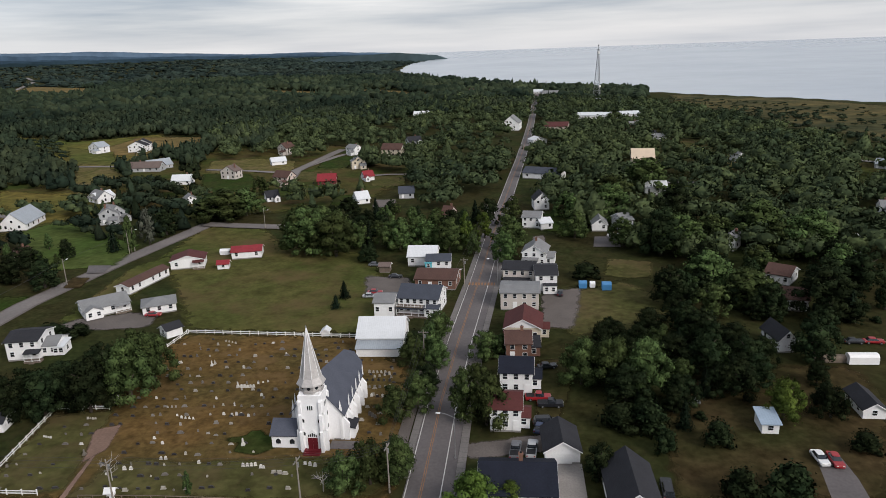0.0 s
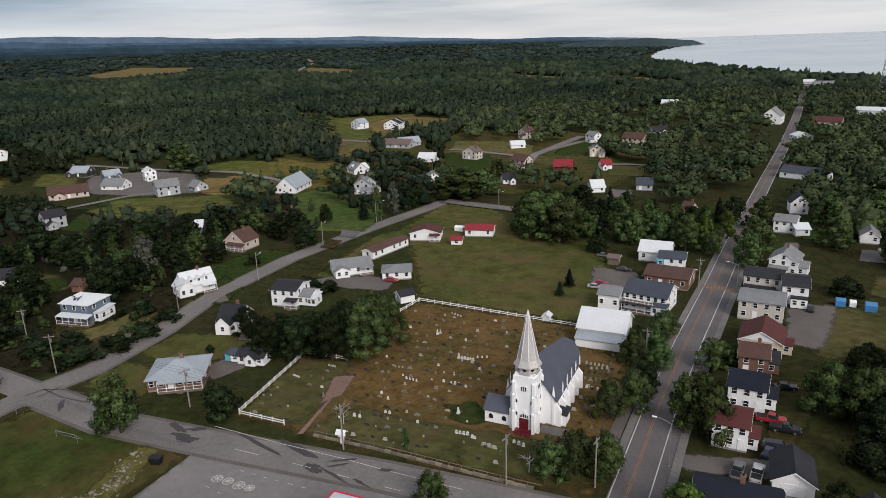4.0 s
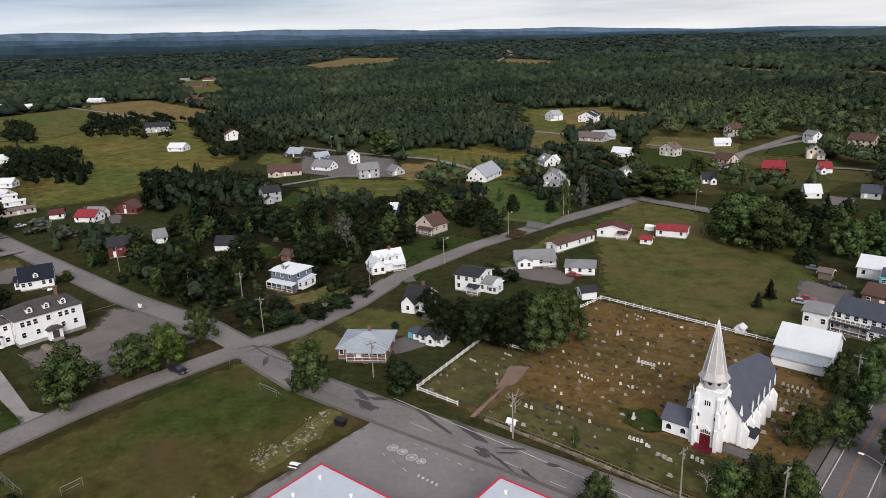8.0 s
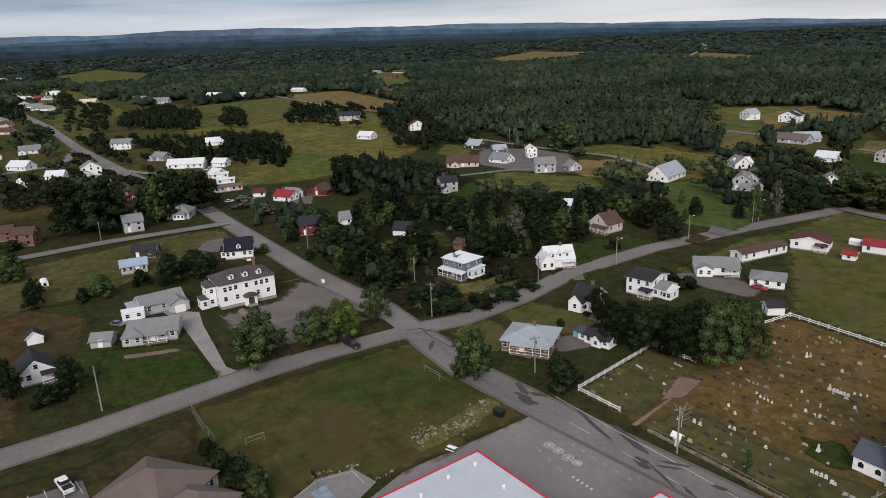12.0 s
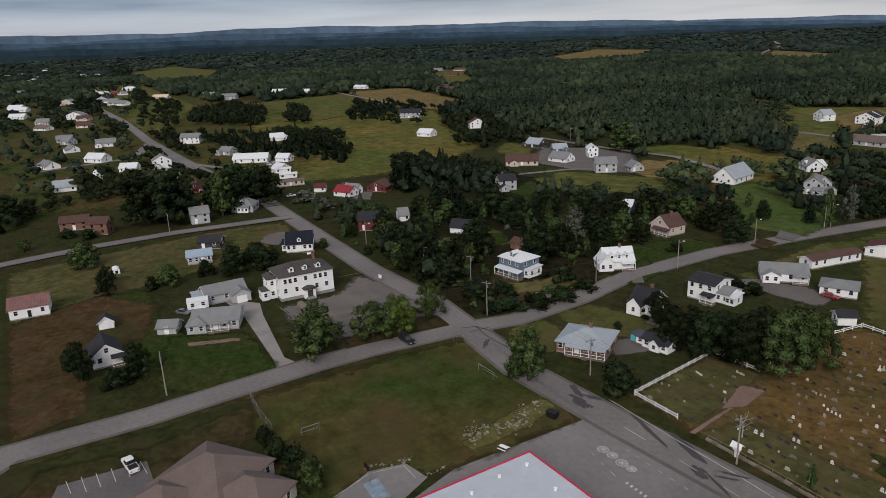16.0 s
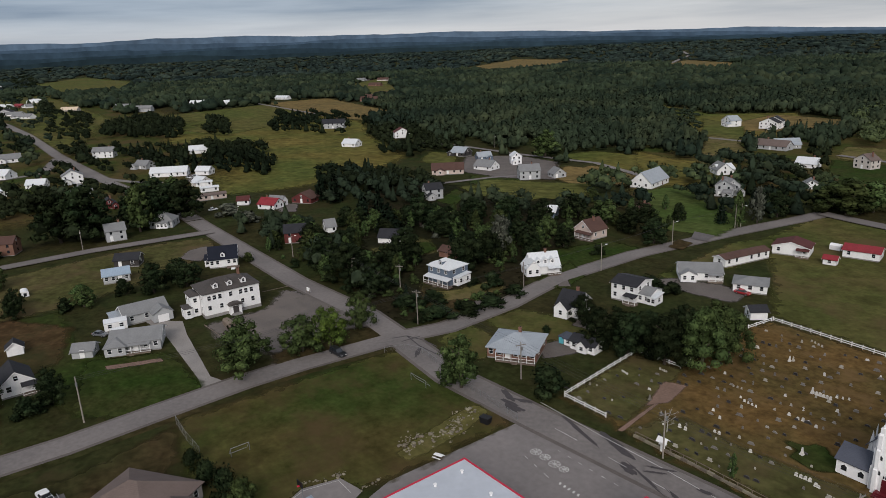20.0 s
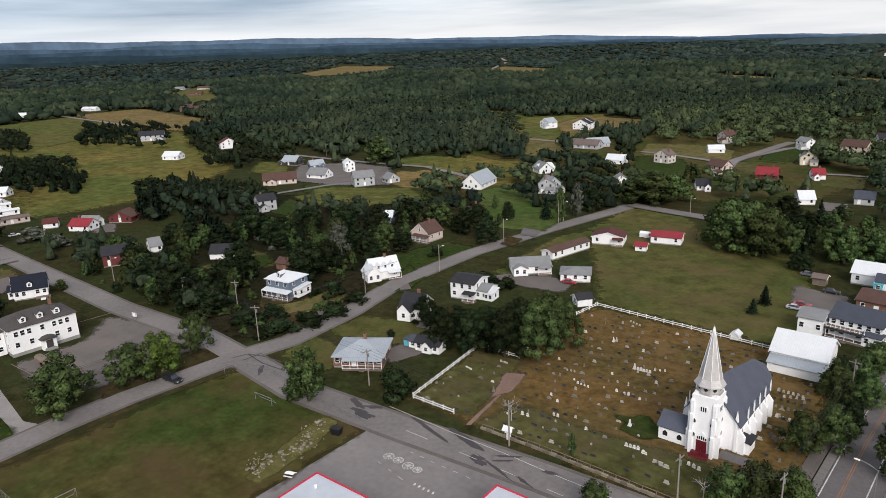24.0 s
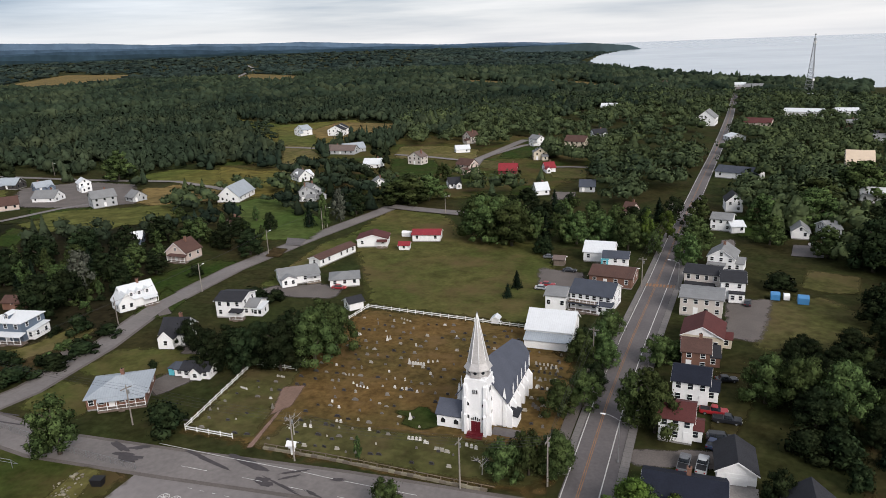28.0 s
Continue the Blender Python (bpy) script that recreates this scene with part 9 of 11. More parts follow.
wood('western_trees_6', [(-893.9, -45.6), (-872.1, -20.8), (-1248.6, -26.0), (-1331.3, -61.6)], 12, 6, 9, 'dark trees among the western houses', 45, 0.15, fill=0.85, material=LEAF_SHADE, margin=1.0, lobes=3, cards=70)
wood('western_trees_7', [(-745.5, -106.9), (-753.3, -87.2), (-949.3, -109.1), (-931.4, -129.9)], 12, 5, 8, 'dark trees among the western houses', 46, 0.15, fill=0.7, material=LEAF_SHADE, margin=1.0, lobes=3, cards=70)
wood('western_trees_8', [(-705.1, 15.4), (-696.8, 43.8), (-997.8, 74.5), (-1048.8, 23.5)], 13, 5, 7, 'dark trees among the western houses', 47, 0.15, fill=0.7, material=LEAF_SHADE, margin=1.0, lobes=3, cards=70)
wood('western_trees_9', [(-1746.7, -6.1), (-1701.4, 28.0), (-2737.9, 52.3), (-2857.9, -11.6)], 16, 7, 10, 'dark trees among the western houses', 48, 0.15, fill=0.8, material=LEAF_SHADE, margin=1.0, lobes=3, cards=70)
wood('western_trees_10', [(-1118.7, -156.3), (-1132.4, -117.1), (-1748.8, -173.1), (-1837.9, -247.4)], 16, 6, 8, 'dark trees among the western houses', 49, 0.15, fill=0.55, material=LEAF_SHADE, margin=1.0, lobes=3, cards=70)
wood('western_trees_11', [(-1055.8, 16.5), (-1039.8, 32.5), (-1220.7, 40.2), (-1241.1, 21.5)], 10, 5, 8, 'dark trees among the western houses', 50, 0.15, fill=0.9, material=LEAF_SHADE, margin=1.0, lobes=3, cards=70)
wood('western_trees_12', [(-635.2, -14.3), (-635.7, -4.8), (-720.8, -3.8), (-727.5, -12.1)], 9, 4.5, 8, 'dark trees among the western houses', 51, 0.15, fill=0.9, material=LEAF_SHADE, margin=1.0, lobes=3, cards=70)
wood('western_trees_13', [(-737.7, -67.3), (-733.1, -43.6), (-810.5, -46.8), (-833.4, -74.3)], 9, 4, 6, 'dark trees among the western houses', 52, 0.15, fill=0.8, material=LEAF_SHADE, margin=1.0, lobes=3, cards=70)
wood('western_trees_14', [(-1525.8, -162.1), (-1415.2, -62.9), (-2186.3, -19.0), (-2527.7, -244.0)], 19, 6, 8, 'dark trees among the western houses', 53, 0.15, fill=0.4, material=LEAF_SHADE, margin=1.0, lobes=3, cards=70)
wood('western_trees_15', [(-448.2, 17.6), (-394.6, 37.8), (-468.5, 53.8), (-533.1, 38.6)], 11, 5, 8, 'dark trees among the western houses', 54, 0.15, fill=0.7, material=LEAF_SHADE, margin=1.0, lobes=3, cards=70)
wood('garden_trees_1', [(-533.0, 538.1), (-441.8, 546.0), (-335.5, 415.0), (-310.1, 366.7), (-354.1, 350.1)], 9, 4.2, 4.2, 'dark garden trees and hedges between the houses', 70, 0.12, fill=0.9, margin=0.6, lobes=3, cards=60, material=LEAF_FAR)
wood('garden_trees_2', [(-291.8, 360.5), (-218.3, 370.2), (-149.8, 250.1), (-170.3, 236.7), (-207.1, 251.9)], 10, 5, 8, 'dark garden trees and hedges between the houses', 71, 0.12, fill=0.62, margin=0.6, lobes=3, cards=60, material=LEAF_FAR)
wood('garden_trees_3', [(-463.2, -90.3), (-2879.1, -479.0), (-3247.2, -309.4), (-2602.5, -20.2), (-1293.6, 45.1), (-616.9, 11.1), (-410.3, 15.2), (-401.7, -27.3)], 19, 5.5, 8, 'dark garden trees and hedges between the houses', 72, 0.12, fill=0.62, margin=0.6, lobes=3, cards=12, material=LEAF_FAR)
wood('garden_trees_4', [(-0.7, 361.9), (50.7, 361.7), (137.9, 323.4), (106.6, 244.6), (40.9, 255.3), (-0.3, 278.8)], 14, 6.5, 11, 'dark garden trees and hedges between the houses', 73, 0.12, fill=0.5, margin=0.6, lobes=3, cards=60, material=LEAF_TOWN)
wood('garden_trees_5', [(128.1, 959.9), (301.0, 734.4), (240.5, 581.8), (157.8, 706.9), (112.6, 840.6)], 9, 2.6, 2.2, 'dark garden trees and hedges between the houses', 74, 0.12, fill=0.35, margin=0.6, lobes=3, cards=60, material=LEAF_FAR)
wood('garden_trees_6', [(-256.4, 233.1), (-203.4, 265.3), (-210.5, 296.6), (-250.2, 315.2), (-284.7, 270.1)], 10, 5, 8, 'dark garden trees and hedges between the houses', 75, 0.12, fill=0.75, margin=0.6, lobes=3, cards=60, material=LEAF_TOWN)
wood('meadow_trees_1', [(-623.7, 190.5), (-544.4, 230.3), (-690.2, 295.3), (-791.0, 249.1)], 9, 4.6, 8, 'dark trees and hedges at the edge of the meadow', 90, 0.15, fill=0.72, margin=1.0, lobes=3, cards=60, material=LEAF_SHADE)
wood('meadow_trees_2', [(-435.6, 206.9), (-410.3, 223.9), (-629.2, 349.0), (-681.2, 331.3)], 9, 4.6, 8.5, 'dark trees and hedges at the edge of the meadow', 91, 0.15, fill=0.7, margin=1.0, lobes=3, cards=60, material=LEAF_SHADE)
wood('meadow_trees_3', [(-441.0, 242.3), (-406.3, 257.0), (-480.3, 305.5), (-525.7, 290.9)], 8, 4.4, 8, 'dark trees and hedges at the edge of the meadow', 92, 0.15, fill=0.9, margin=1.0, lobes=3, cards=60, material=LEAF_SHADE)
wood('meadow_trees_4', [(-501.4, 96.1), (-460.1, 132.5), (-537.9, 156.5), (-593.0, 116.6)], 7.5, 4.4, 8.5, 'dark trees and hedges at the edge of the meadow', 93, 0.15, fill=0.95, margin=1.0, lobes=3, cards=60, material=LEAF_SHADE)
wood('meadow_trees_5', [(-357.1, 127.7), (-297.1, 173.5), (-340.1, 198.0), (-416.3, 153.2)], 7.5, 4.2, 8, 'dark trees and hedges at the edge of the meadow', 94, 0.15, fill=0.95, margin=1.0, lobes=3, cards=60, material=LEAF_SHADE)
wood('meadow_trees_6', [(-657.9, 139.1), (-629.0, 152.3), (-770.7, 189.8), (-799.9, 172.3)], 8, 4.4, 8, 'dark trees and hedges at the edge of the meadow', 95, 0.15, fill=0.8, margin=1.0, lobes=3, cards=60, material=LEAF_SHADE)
R_MIN = ([-130, -96, -85, -75, -68, -60, -50, -40, -30, -20, -10, 0, 8, 30], [1150, 1150, 1050, 860, 760, 560, 450, 460, 520, 640, 760, 800, 900, 900])


# ---- the church ----
def lancet(parent, x, y, z, rot, w=0.7, h=1.7):
    """A dark pointed window in a white surround."""
    top = [(-w / 2, 0), (w / 2, 0), (w / 2, h * 0.65), (0, h), (-w / 2, h * 0.65)]
    big = [(-w / 2 - 0.1, -0.1), (w / 2 + 0.1, -0.1), (w / 2 + 0.1, h * 0.67), (0, h + 0.14), (-w / 2 - 0.1, h * 0.67)]
    f = Shape().solid([(a, 0.03, b) for a, b in big], [(a, -0.05, b) for a, b in big])
    win = part("window", f, TRIM, parent, m=pose(x, y, z, 0, 0, rot))
    part("pane", Shape().solid([(a, -0.04, b) for a, b in top], [(a, -0.08, b) for a, b in top]), GLASS, win)


def build_church():
    e = thing("church", at(-46.3, 109.9, 4.6), "white wooden church with a tall silver spire and slate-blue roof", "church")
    TAKEN.append(("strip", -46.3, 109.9, -50.0, 140, 8.5))
    TAKEN.append(("strip", -46.3, 105, -20, 60, 3))
    hw, y0, ym, eave, ridge = 5.0, 1.6, 8.0, 5.8, 11.9
    part("nave", Shape().solid([(hw, y0, 0.3), (-hw, y0, 0.3), (-hw, y0, eave), (0, y0, ridge), (hw, y0, eave)],
                               [(hw, ym, 0.3), (-hw, ym, 0.3), (-hw, ym, eave), (0, ym, ridge), (hw, ym, eave)]), CHURCHW, e)
    # the far half narrows to a rounded end under a falling ridge
    low, o, t = eave - 0.55, 0.45, 0.18
    end = [(hw, 18.6), (3.6, 24.4), (0.9, 29.4), (-1.1, 26.0), (-3.1, 20.8), (-hw, 15.0)]
    plan = [(-hw, ym), (hw, ym)] + end
    part("apse", Shape().solid([(a, b, 0.3) for a, b in plan], [(a, b, low + 0.02) for a, b in plan]), CHURCHW, e)
    part("foundation", Shape().box(-hw + 0.1, hw - 0.1, y0 + 0.1, 14.5, -0.4, 0.3), STONEF, e)
    rf = Shape()
    for sgn in (1, -1):
        a, b = y0 - 0.35, ym
        rf.solid([(0, a, ridge + 0.02), (sgn * (hw + o), a, low), (sgn * (hw + o), a, low + t), (0, a, ridge + t + 0.1)],
                 [(0, b, ridge + 0.02), (sgn * (hw + o), b, low), (sgn * (hw + o), b, low + t), (0, b, ridge + t + 0.1)])
    top, tip = (0, ym, ridge + t + 0.1), (0.1, 24.6, 8.5)
    rim = [(hw + o, ym), (hw + o, 18.8), (3.95, 24.8), (1.0, 30.2), (-1.4, 26.5), (-3.5, 21.0), (-hw - o, 15.2), (-hw - o, ym)]
    rf.face((*rim[0], low + t), (*rim[1], low + t), top)
    rf.face((*rim[1], low + t), tip, top)
    for a, b in zip(rim[1:-1], rim[2:-1]):
        rf.face((*a, low + t), (*b, low + t), tip)
    rf.face((*rim[-2], low + t), top, tip)
    rf.face((*rim[-2], low + t), (*rim[-1], low + t), top)
    for a, b in zip(rim, rim[1:]):
        rf.face((*a, low), (*b, low), (*b, low + t), (*a, low + t))
    part("roof", rf, R_CHURCH, e, "slate-blue shingle roof with a rounded end")
    for sgn in (1, -1):
        for k in range(6):
            if sgn < 0 and k > 3:
                continue
            yy = y0 + 0.1 + k * 3.3
            bt = part("buttress", Shape().solid([(sgn * hw, yy, 0), (sgn * (hw + 1.1), yy, 0), (sgn * (hw + 1.1), yy, 3.4), (sgn * hw, yy, 4.8)],
                                                [(sgn * hw, yy + 0.7, 0), (sgn * (hw + 1.1), yy + 0.7, 0), (sgn * (hw + 1.1), yy + 0.7, 3.4), (sgn * hw, yy + 0.7, 4.8)]), CHURCHW, e)
            if k:
                part("pinnacle", Shape().box(sgn * (hw + 0.4) - 0.11, sgn * (hw + 0.4) + 0.11, yy + 0.25, yy + 0.47, eave - 0.4, eave + 0.9).solid(
                    [(sgn * (hw + 0.4) + a * 0.12, yy + 0.36 + b * 0.12, eave + 0.9) for a, b in ((-1, -1), (1, -1), (1, 1), (-1, 1))],
                    [(sgn * (hw + 0.4) + a * 0.02, yy + 0.36 + b * 0.02, eave + 2.1) for a, b in ((-1, -1), (1, -1), (1, 1), (-1, 1))]), TRIM, bt)
            if k < (5 if sgn > 0 else 3):
                lancet(e, sgn * hw, yy + 2.0, 1.7, sgn * 90, 0.8, 2.5)
    # tower with stepped corner buttresses
    h = 2.2
    part("tower", Shape().box(-h, h, -h, h, 0.3, 11.4).box(-h + 0.25, h - 0.25, -h + 0.25, h - 0.25, 11.4, 11.9), CHURCHW, e)
    for sx in (1, -1):
        for sy in (1, -1):
            for z0, z1, q in ((0, 4.2, 0.75), (4.2, 7.6, 0.5), (7.6, 10.2, 0.28)):
                b = Shape().solid([(sx * (h - 0.55), sy * (h - 0.05), z0), (sx * (h + 0.02), sy * (h - 0.05), z0), (sx * (h + 0.02), sy * (h + q), z0), (sx * (h - 0.55), sy * (h + q), z0)],
                        [(sx * (h - 0.55), sy * (h - 0.05), z1 + 0.4), (sx * (h + 0.02), sy * (h - 0.05), z1 + 0.4), (sx * (h + 0.02), sy * (h + q), z1), (sx * (h - 0.55), sy * (h + q), z1)])
                part("buttress", b, CHURCHW, e)
                b = Shape().solid([(sx * (h - 0.05), sy * (h - 0.55), z0), (sx * (h + q), sy * (h - 0.55), z0), (sx * (h + q), sy * (h + 0.02), z0), (sx * (h - 0.05), sy * (h + 0.02), z0)],
                        [(sx * (h - 0.05), sy * (h - 0.55), z1 + 0.4), (sx * (h + q), sy * (h - 0.55), z1), (sx * (h + q), sy * (h + 0.02), z1), (sx * (h - 0.05), sy * (h + 0.02), z1 + 0.4)])
                part("buttress", b, CHURCHW, e)
    for z in (3.2, 5.9):
        for sx in (-1.55, 1.55):
            lancet(e, sx * 1.0, -h, z, 0, 0.5, 0.8)
        for sy in (-0.6, 1.0):
            lancet(e, h, sy, z, 90, 0.5, 0.8)
            lancet(e, -h, sy, z, -90, 0.5, 0.8)
    for sgn, rot in ((0, 0), (1, 90), (-1, -90)):
        lv = part("louvre", Shape().solid([(a, 0.02, b) for a, b in ((-0.75, 0), (0.75, 0), (0.75, 0.8), (0, 1.3), (-0.75, 0.8))], [(a, -0.06, b) for a, b in ((-0.75, 0), (0.75, 0), (0.75, 0.8), (0, 1.3), (-0.75, 0.8))]),
                  TRIM, e, m=pose(0 if not sgn else sgn * h, -h if not sgn else 0, 8.4, 0, 0, rot))
        for i in range(3):
            part("slat", Shape().box(-0.52 + i * 0.38, -0.30 + i * 0.38, -0.09, -0.05, 0.1, 0.95), GLASS, lv)
    # the red double door, its fanlight and steps
    part("door_surround", Shape().solid([(a, -h + 0.02, b) for a, b in ((-1.25, 0.3), (1.25, 0.3), (1.25, 3.1), (0, 4.5), (-1.25, 3.1))], [(a, -h - 0.12, b) for a, b in ((-1.25, 0.3), (1.25, 0.3), (1.25, 3.1), (0, 4.5), (-1.25, 3.1))]), TRIM, e)
    for sx in (-0.47, 0.47):
        dr = part("door", Shape().box(sx - 0.45, sx + 0.45, -h - 0.2, -h - 0.1, 0.45, 2.75).box(sx - 0.3, sx + 0.3, -h - 0.23, -h - 0.18, 0.7, 1.4).box(sx - 0.3, sx + 0.3, -h - 0.23, -h - 0.18, 1.6, 2.5), DOORRED, e, "dark red panelled door")
    for i in range(5):
        a = -0.72 + i * 0.36
        part("fanlight", Shape().box(a - 0.11, a + 0.11, -h - 0.17, -h - 0.11, 2.95, 3.55 - 0.35 * abs(i - 2) * 0.5 + 0.2), GLASS, e)
    for i in range(3):
        part("step", Shape().box(-1.6, 1.6, -h - 1.0 - 0.45 * (2 - i), -h - 0.02, 0.15 * i - 0.02, 0.15 * (i + 1)), DOORRED, e, "dark red painted steps")
    # octagonal belfry and flared spire
    part("belfry", Shape().ring(0, 0, 2.35, 11.7, 12.0, 8, turn=radians(22.5)).ring(0, 0, 2.1, 12.0, 13.3, 8, turn=radians(22.5)), STEEPLE, e, "grey shingled octagonal belfry")
    for i in range(8):
        a = radians(45 * i)
        q = Shape()
        for dx, dz in ((0.17, 0), (-0.17, 0), (0, 0.17), (0, -0.17)):
            ring = [(dx + 0.2 * math.cos(k * math.pi / 4), dz + 0.2 * math.sin(k * math.pi / 4)) for k in range(8)]
            q.solid([(u, 0.02, v) for u, v in ring], [(u, -0.03 - 0.004 * (dx > 0) - 0.002 * (dz > 0), v) for u, v in ring])
        part("quatrefoil_window", q, GLASS, e, m=pose(1.94 * math.sin(a), -1.94 * math.cos(a), 12.65, 0, 0, 45 * i))
    turn = radians(22.5)
    part("spire", Shape().ring(0, 0, 2.75, 13.2, 13.35, 8, turn=turn).ring(0, 0, 2.72, 13.35, 14.5, 8, 1.98, turn).ring(0, 0, 1.98, 14.5, 24.0, 8, 0.06, turn), STEEPLE, e, "tall silver octagonal spire")
    ribs = Shape()
    for i in range(8):
        a = turn + i * math.pi / 4
        part("spire_rib", Shape().bar((2.0 * math.cos(a), 2.0 * math.sin(a), 14.5), (0.06 * math.cos(a), 0.06 * math.sin(a), 24.0), 0.06, 5), TRIM, e)
    part("finial", Shape().bar((0, 0, 23.9), (0, 0, 24.5), 0.045, 6).bar((-0.16, 0, 24.25), (0.16, 0, 24.25), 0.03, 6), STEEL, e)
    for sx in (-4.6, 4.6):
        part("corner_pinnacle", Shape().box(sx - 0.25, sx + 0.25, y0 - 0.15, y0 + 0.35, 0.2, 6.4).solid([(sx + a * 0.27, y0 + 0.1 + b * 0.27, 6.4) for a, b in ((-1, -1), (1, -1), (1, 1), (-1, 1))],
             [(sx + a * 0.02, y0 + 0.1 + b * 0.02, 8.4) for a, b in ((-1, -1), (1, -1), (1, 1), (-1, 1))]), TRIM, e)
    # vestry on one side, a low dark-roofed porch on the other
    v = part("vestry", body_shape(5.6, 5.4, 0.2, 2.9, 1.9, "gx"), CHURCHW, e, m=pose(-5.4, 0.9, 0))
    part("vestry_roof", roof_shape(5.6, 5.4, 2.9, 1.9, "gx", 0.3), R_CHURCH, v)
    for sx in (-1.5, 1.2):
        lancet(v, sx, -2.7, 1.1, 0, 0.9, 1.1)
    p = part("side_porch", Shape().box(hw + 0.02, hw + 1.9, y0 + 0.6, y0 + 4.0, 0, 2.2), CHURCHW, e)
    part("side_porch_roof", Shape().solid([(hw + 0.02, y0 + 0.4, 2.7), (hw + 2.2, y0 + 0.4, 2.2), (hw + 2.2, y0 + 4.2, 2.2), (hw + 0.02, y0 + 4.2, 2.7)],
                                          [(hw + 0.02, y0 + 0.4, 2.85), (hw + 2.2, y0 + 0.4, 2.35), (hw + 2.2, y0 + 4.2, 2.35), (hw + 0.02, y0 + 4.2, 2.85)]), R_DARK, p)
    part("path", Shape().box(2.6, 8.0, -1.6, 1.2, -0.05, 0.06), ASPHALT, e)


build_church()

# the parish hall's lower front range
part("lean_to", Shape().box(-5.6, 5.6, -8.2, -5.503, 0.1, 2.2), WHITE, barn)
part("lean_to_roof", Shape().solid([(-5.8, -8.5, 2.15), (5.8, -8.5, 2.15), (5.8, -5.503, 3.2), (-5.8, -5.503, 3.2)], [(-5.8, -8.5, 2.3), (5.8, -8.5, 2.3), (5.8, -5.503, 3.35), (-5.8, -5.503, 3.35)]), R_STEEL, barn, "grey metal lean-to roof")


# ---- graves ----
def stone_meshes():
    out = []
    for m, material in enumerate(STONES):
        arch = [(-0.36, 0), (0.36, 0), (0.36, 0.75), (0.25, 0.95), (0, 1.03), (-0.25, 0.95), (-0.36, 0.75)]
        tablet = Shape().solid([(a, 0.1, b) for a, b in arch], [(a, -0.1, b) for a, b in arch]).box(-0.45, 0.45, -0.2, 0.2, -0.05, 0.12)
        block = Shape().box(-0.55, 0.55, -0.17, 0.17, 0.2, 0.85).box(-0.75, 0.75, -0.3, 0.3, -0.05, 0.2)
        wide = Shape().solid([(-0.8, 0.18, 0.18), (0.8, 0.18, 0.18), (0.7, 0.18, 0.7), (0, 0.18, 0.84), (-0.7, 0.18, 0.7)], [(-0.8, -0.18, 0.18), (0.8, -0.18, 0.18), (0.7, -0.18, 0.7), (0, -0.18, 0.84), (-0.7, -0.18, 0.7)]).box(-1.0, 1.0, -0.3, 0.3, -0.05, 0.18)
        obelisk = Shape().box(-0.45, 0.45, -0.45, 0.45, -0.05, 0.4).box(-0.33, 0.33, -0.33, 0.33, 0.4, 0.8).solid([(a * 0.24, b * 0.24, 0.8) for a, b in ((-1, -1), (1, -1), (1, 1), (-1, 1))], [(a * 0.14, b * 0.14, 1.9) for a, b in ((-1, -1), (1, -1), (1, 1), (-1, 1))])
        cross = Shape().box(-0.3, 0.3, -0.2, 0.2, -0.05, 0.3).box(-0.09, 0.09, -0.08, 0.08, 0.3, 1.5).box(-0.38, 0.38, -0.078, 0.078, 0.95, 1.13)
        out.append([s.mesh("gravestone", material) for s in (tablet, block, wide, obelisk, cross)])
    return out


GRAVES = stone_meshes()
WORD_M = ["pale marble", "grey granite", "dark polished granite", "white marble"]
WORD_S = ["upright round-topped gravestone", "square gravestone on a plinth", "wide gravestone on a plinth", "gravestone with an obelisk", "gravestone cross"]
grave_rng = np.random.default_rng(31)


def grave(x, y, material, shape, size=1.0, rot=7.0):
    ob = single("gravestone", GRAVES[material][shape], None, at(x, y, rot + float(grave_rng.normal(0, 4))) @ Matrix.Diagonal((size * 0.68, size * 0.68, size * 0.68 * float(grave_rng.uniform(0.85, 1.1)), 1)),
                WORD_M[material] + " " + WORD_S[shape] + " on dry grass", "gravestone", "gravestones of the cemetery")
    return ob


def grave_row(x0, y0, x1, y1, n, material, shape=0, size=1.0):
    for i in range(n):
        k = i / max(1, n - 1)
        grave(x0 + (x1 - x0) * k, y0 + (y1 - y0) * k, material, shape, size * float(grave_rng.uniform(0.85, 1.12)))


def scatter_graves(poly, count, seed, keep):
    """Graves in loose rows across the cemetery."""
    r = np.random.default_rng(seed)
    c, s = math.cos(radians(7)), math.sin(radians(7))
    done = 0
    spots = []
    while done < count:
        u, v = r.uniform(-75, 15), r.uniform(-25, 60)
        v = round(v / 3.6) * 3.6 + r.normal(0, 0.35)
        x, y = -46 + u * c - v * s, 110 + u * s + v * c
        if not inside(poly, x, y) or any((x - a) ** 2 + (y - b) ** 2 < q * q for a, b, q in keep) or any((x - a) ** 2 + (y - b) ** 2 < 2.2 for a, b in spots):
            done += 0.02
            continue
        spots.append((x, y))
        material = int(r.choice([0, 1, 2, 3], p=[0.20, 0.36, 0.40, 0.04]))
        shape = int(r.choice([0, 1, 2, 3, 4], p=[0.42, 0.32, 0.17, 0.06, 0.03])) if material != 2 else int(r.choice([1, 2], p=[0.65, 0.35]))
        grave(x, y, material, shape, float(r.uniform(0.7, 1.05)))
        done += 1


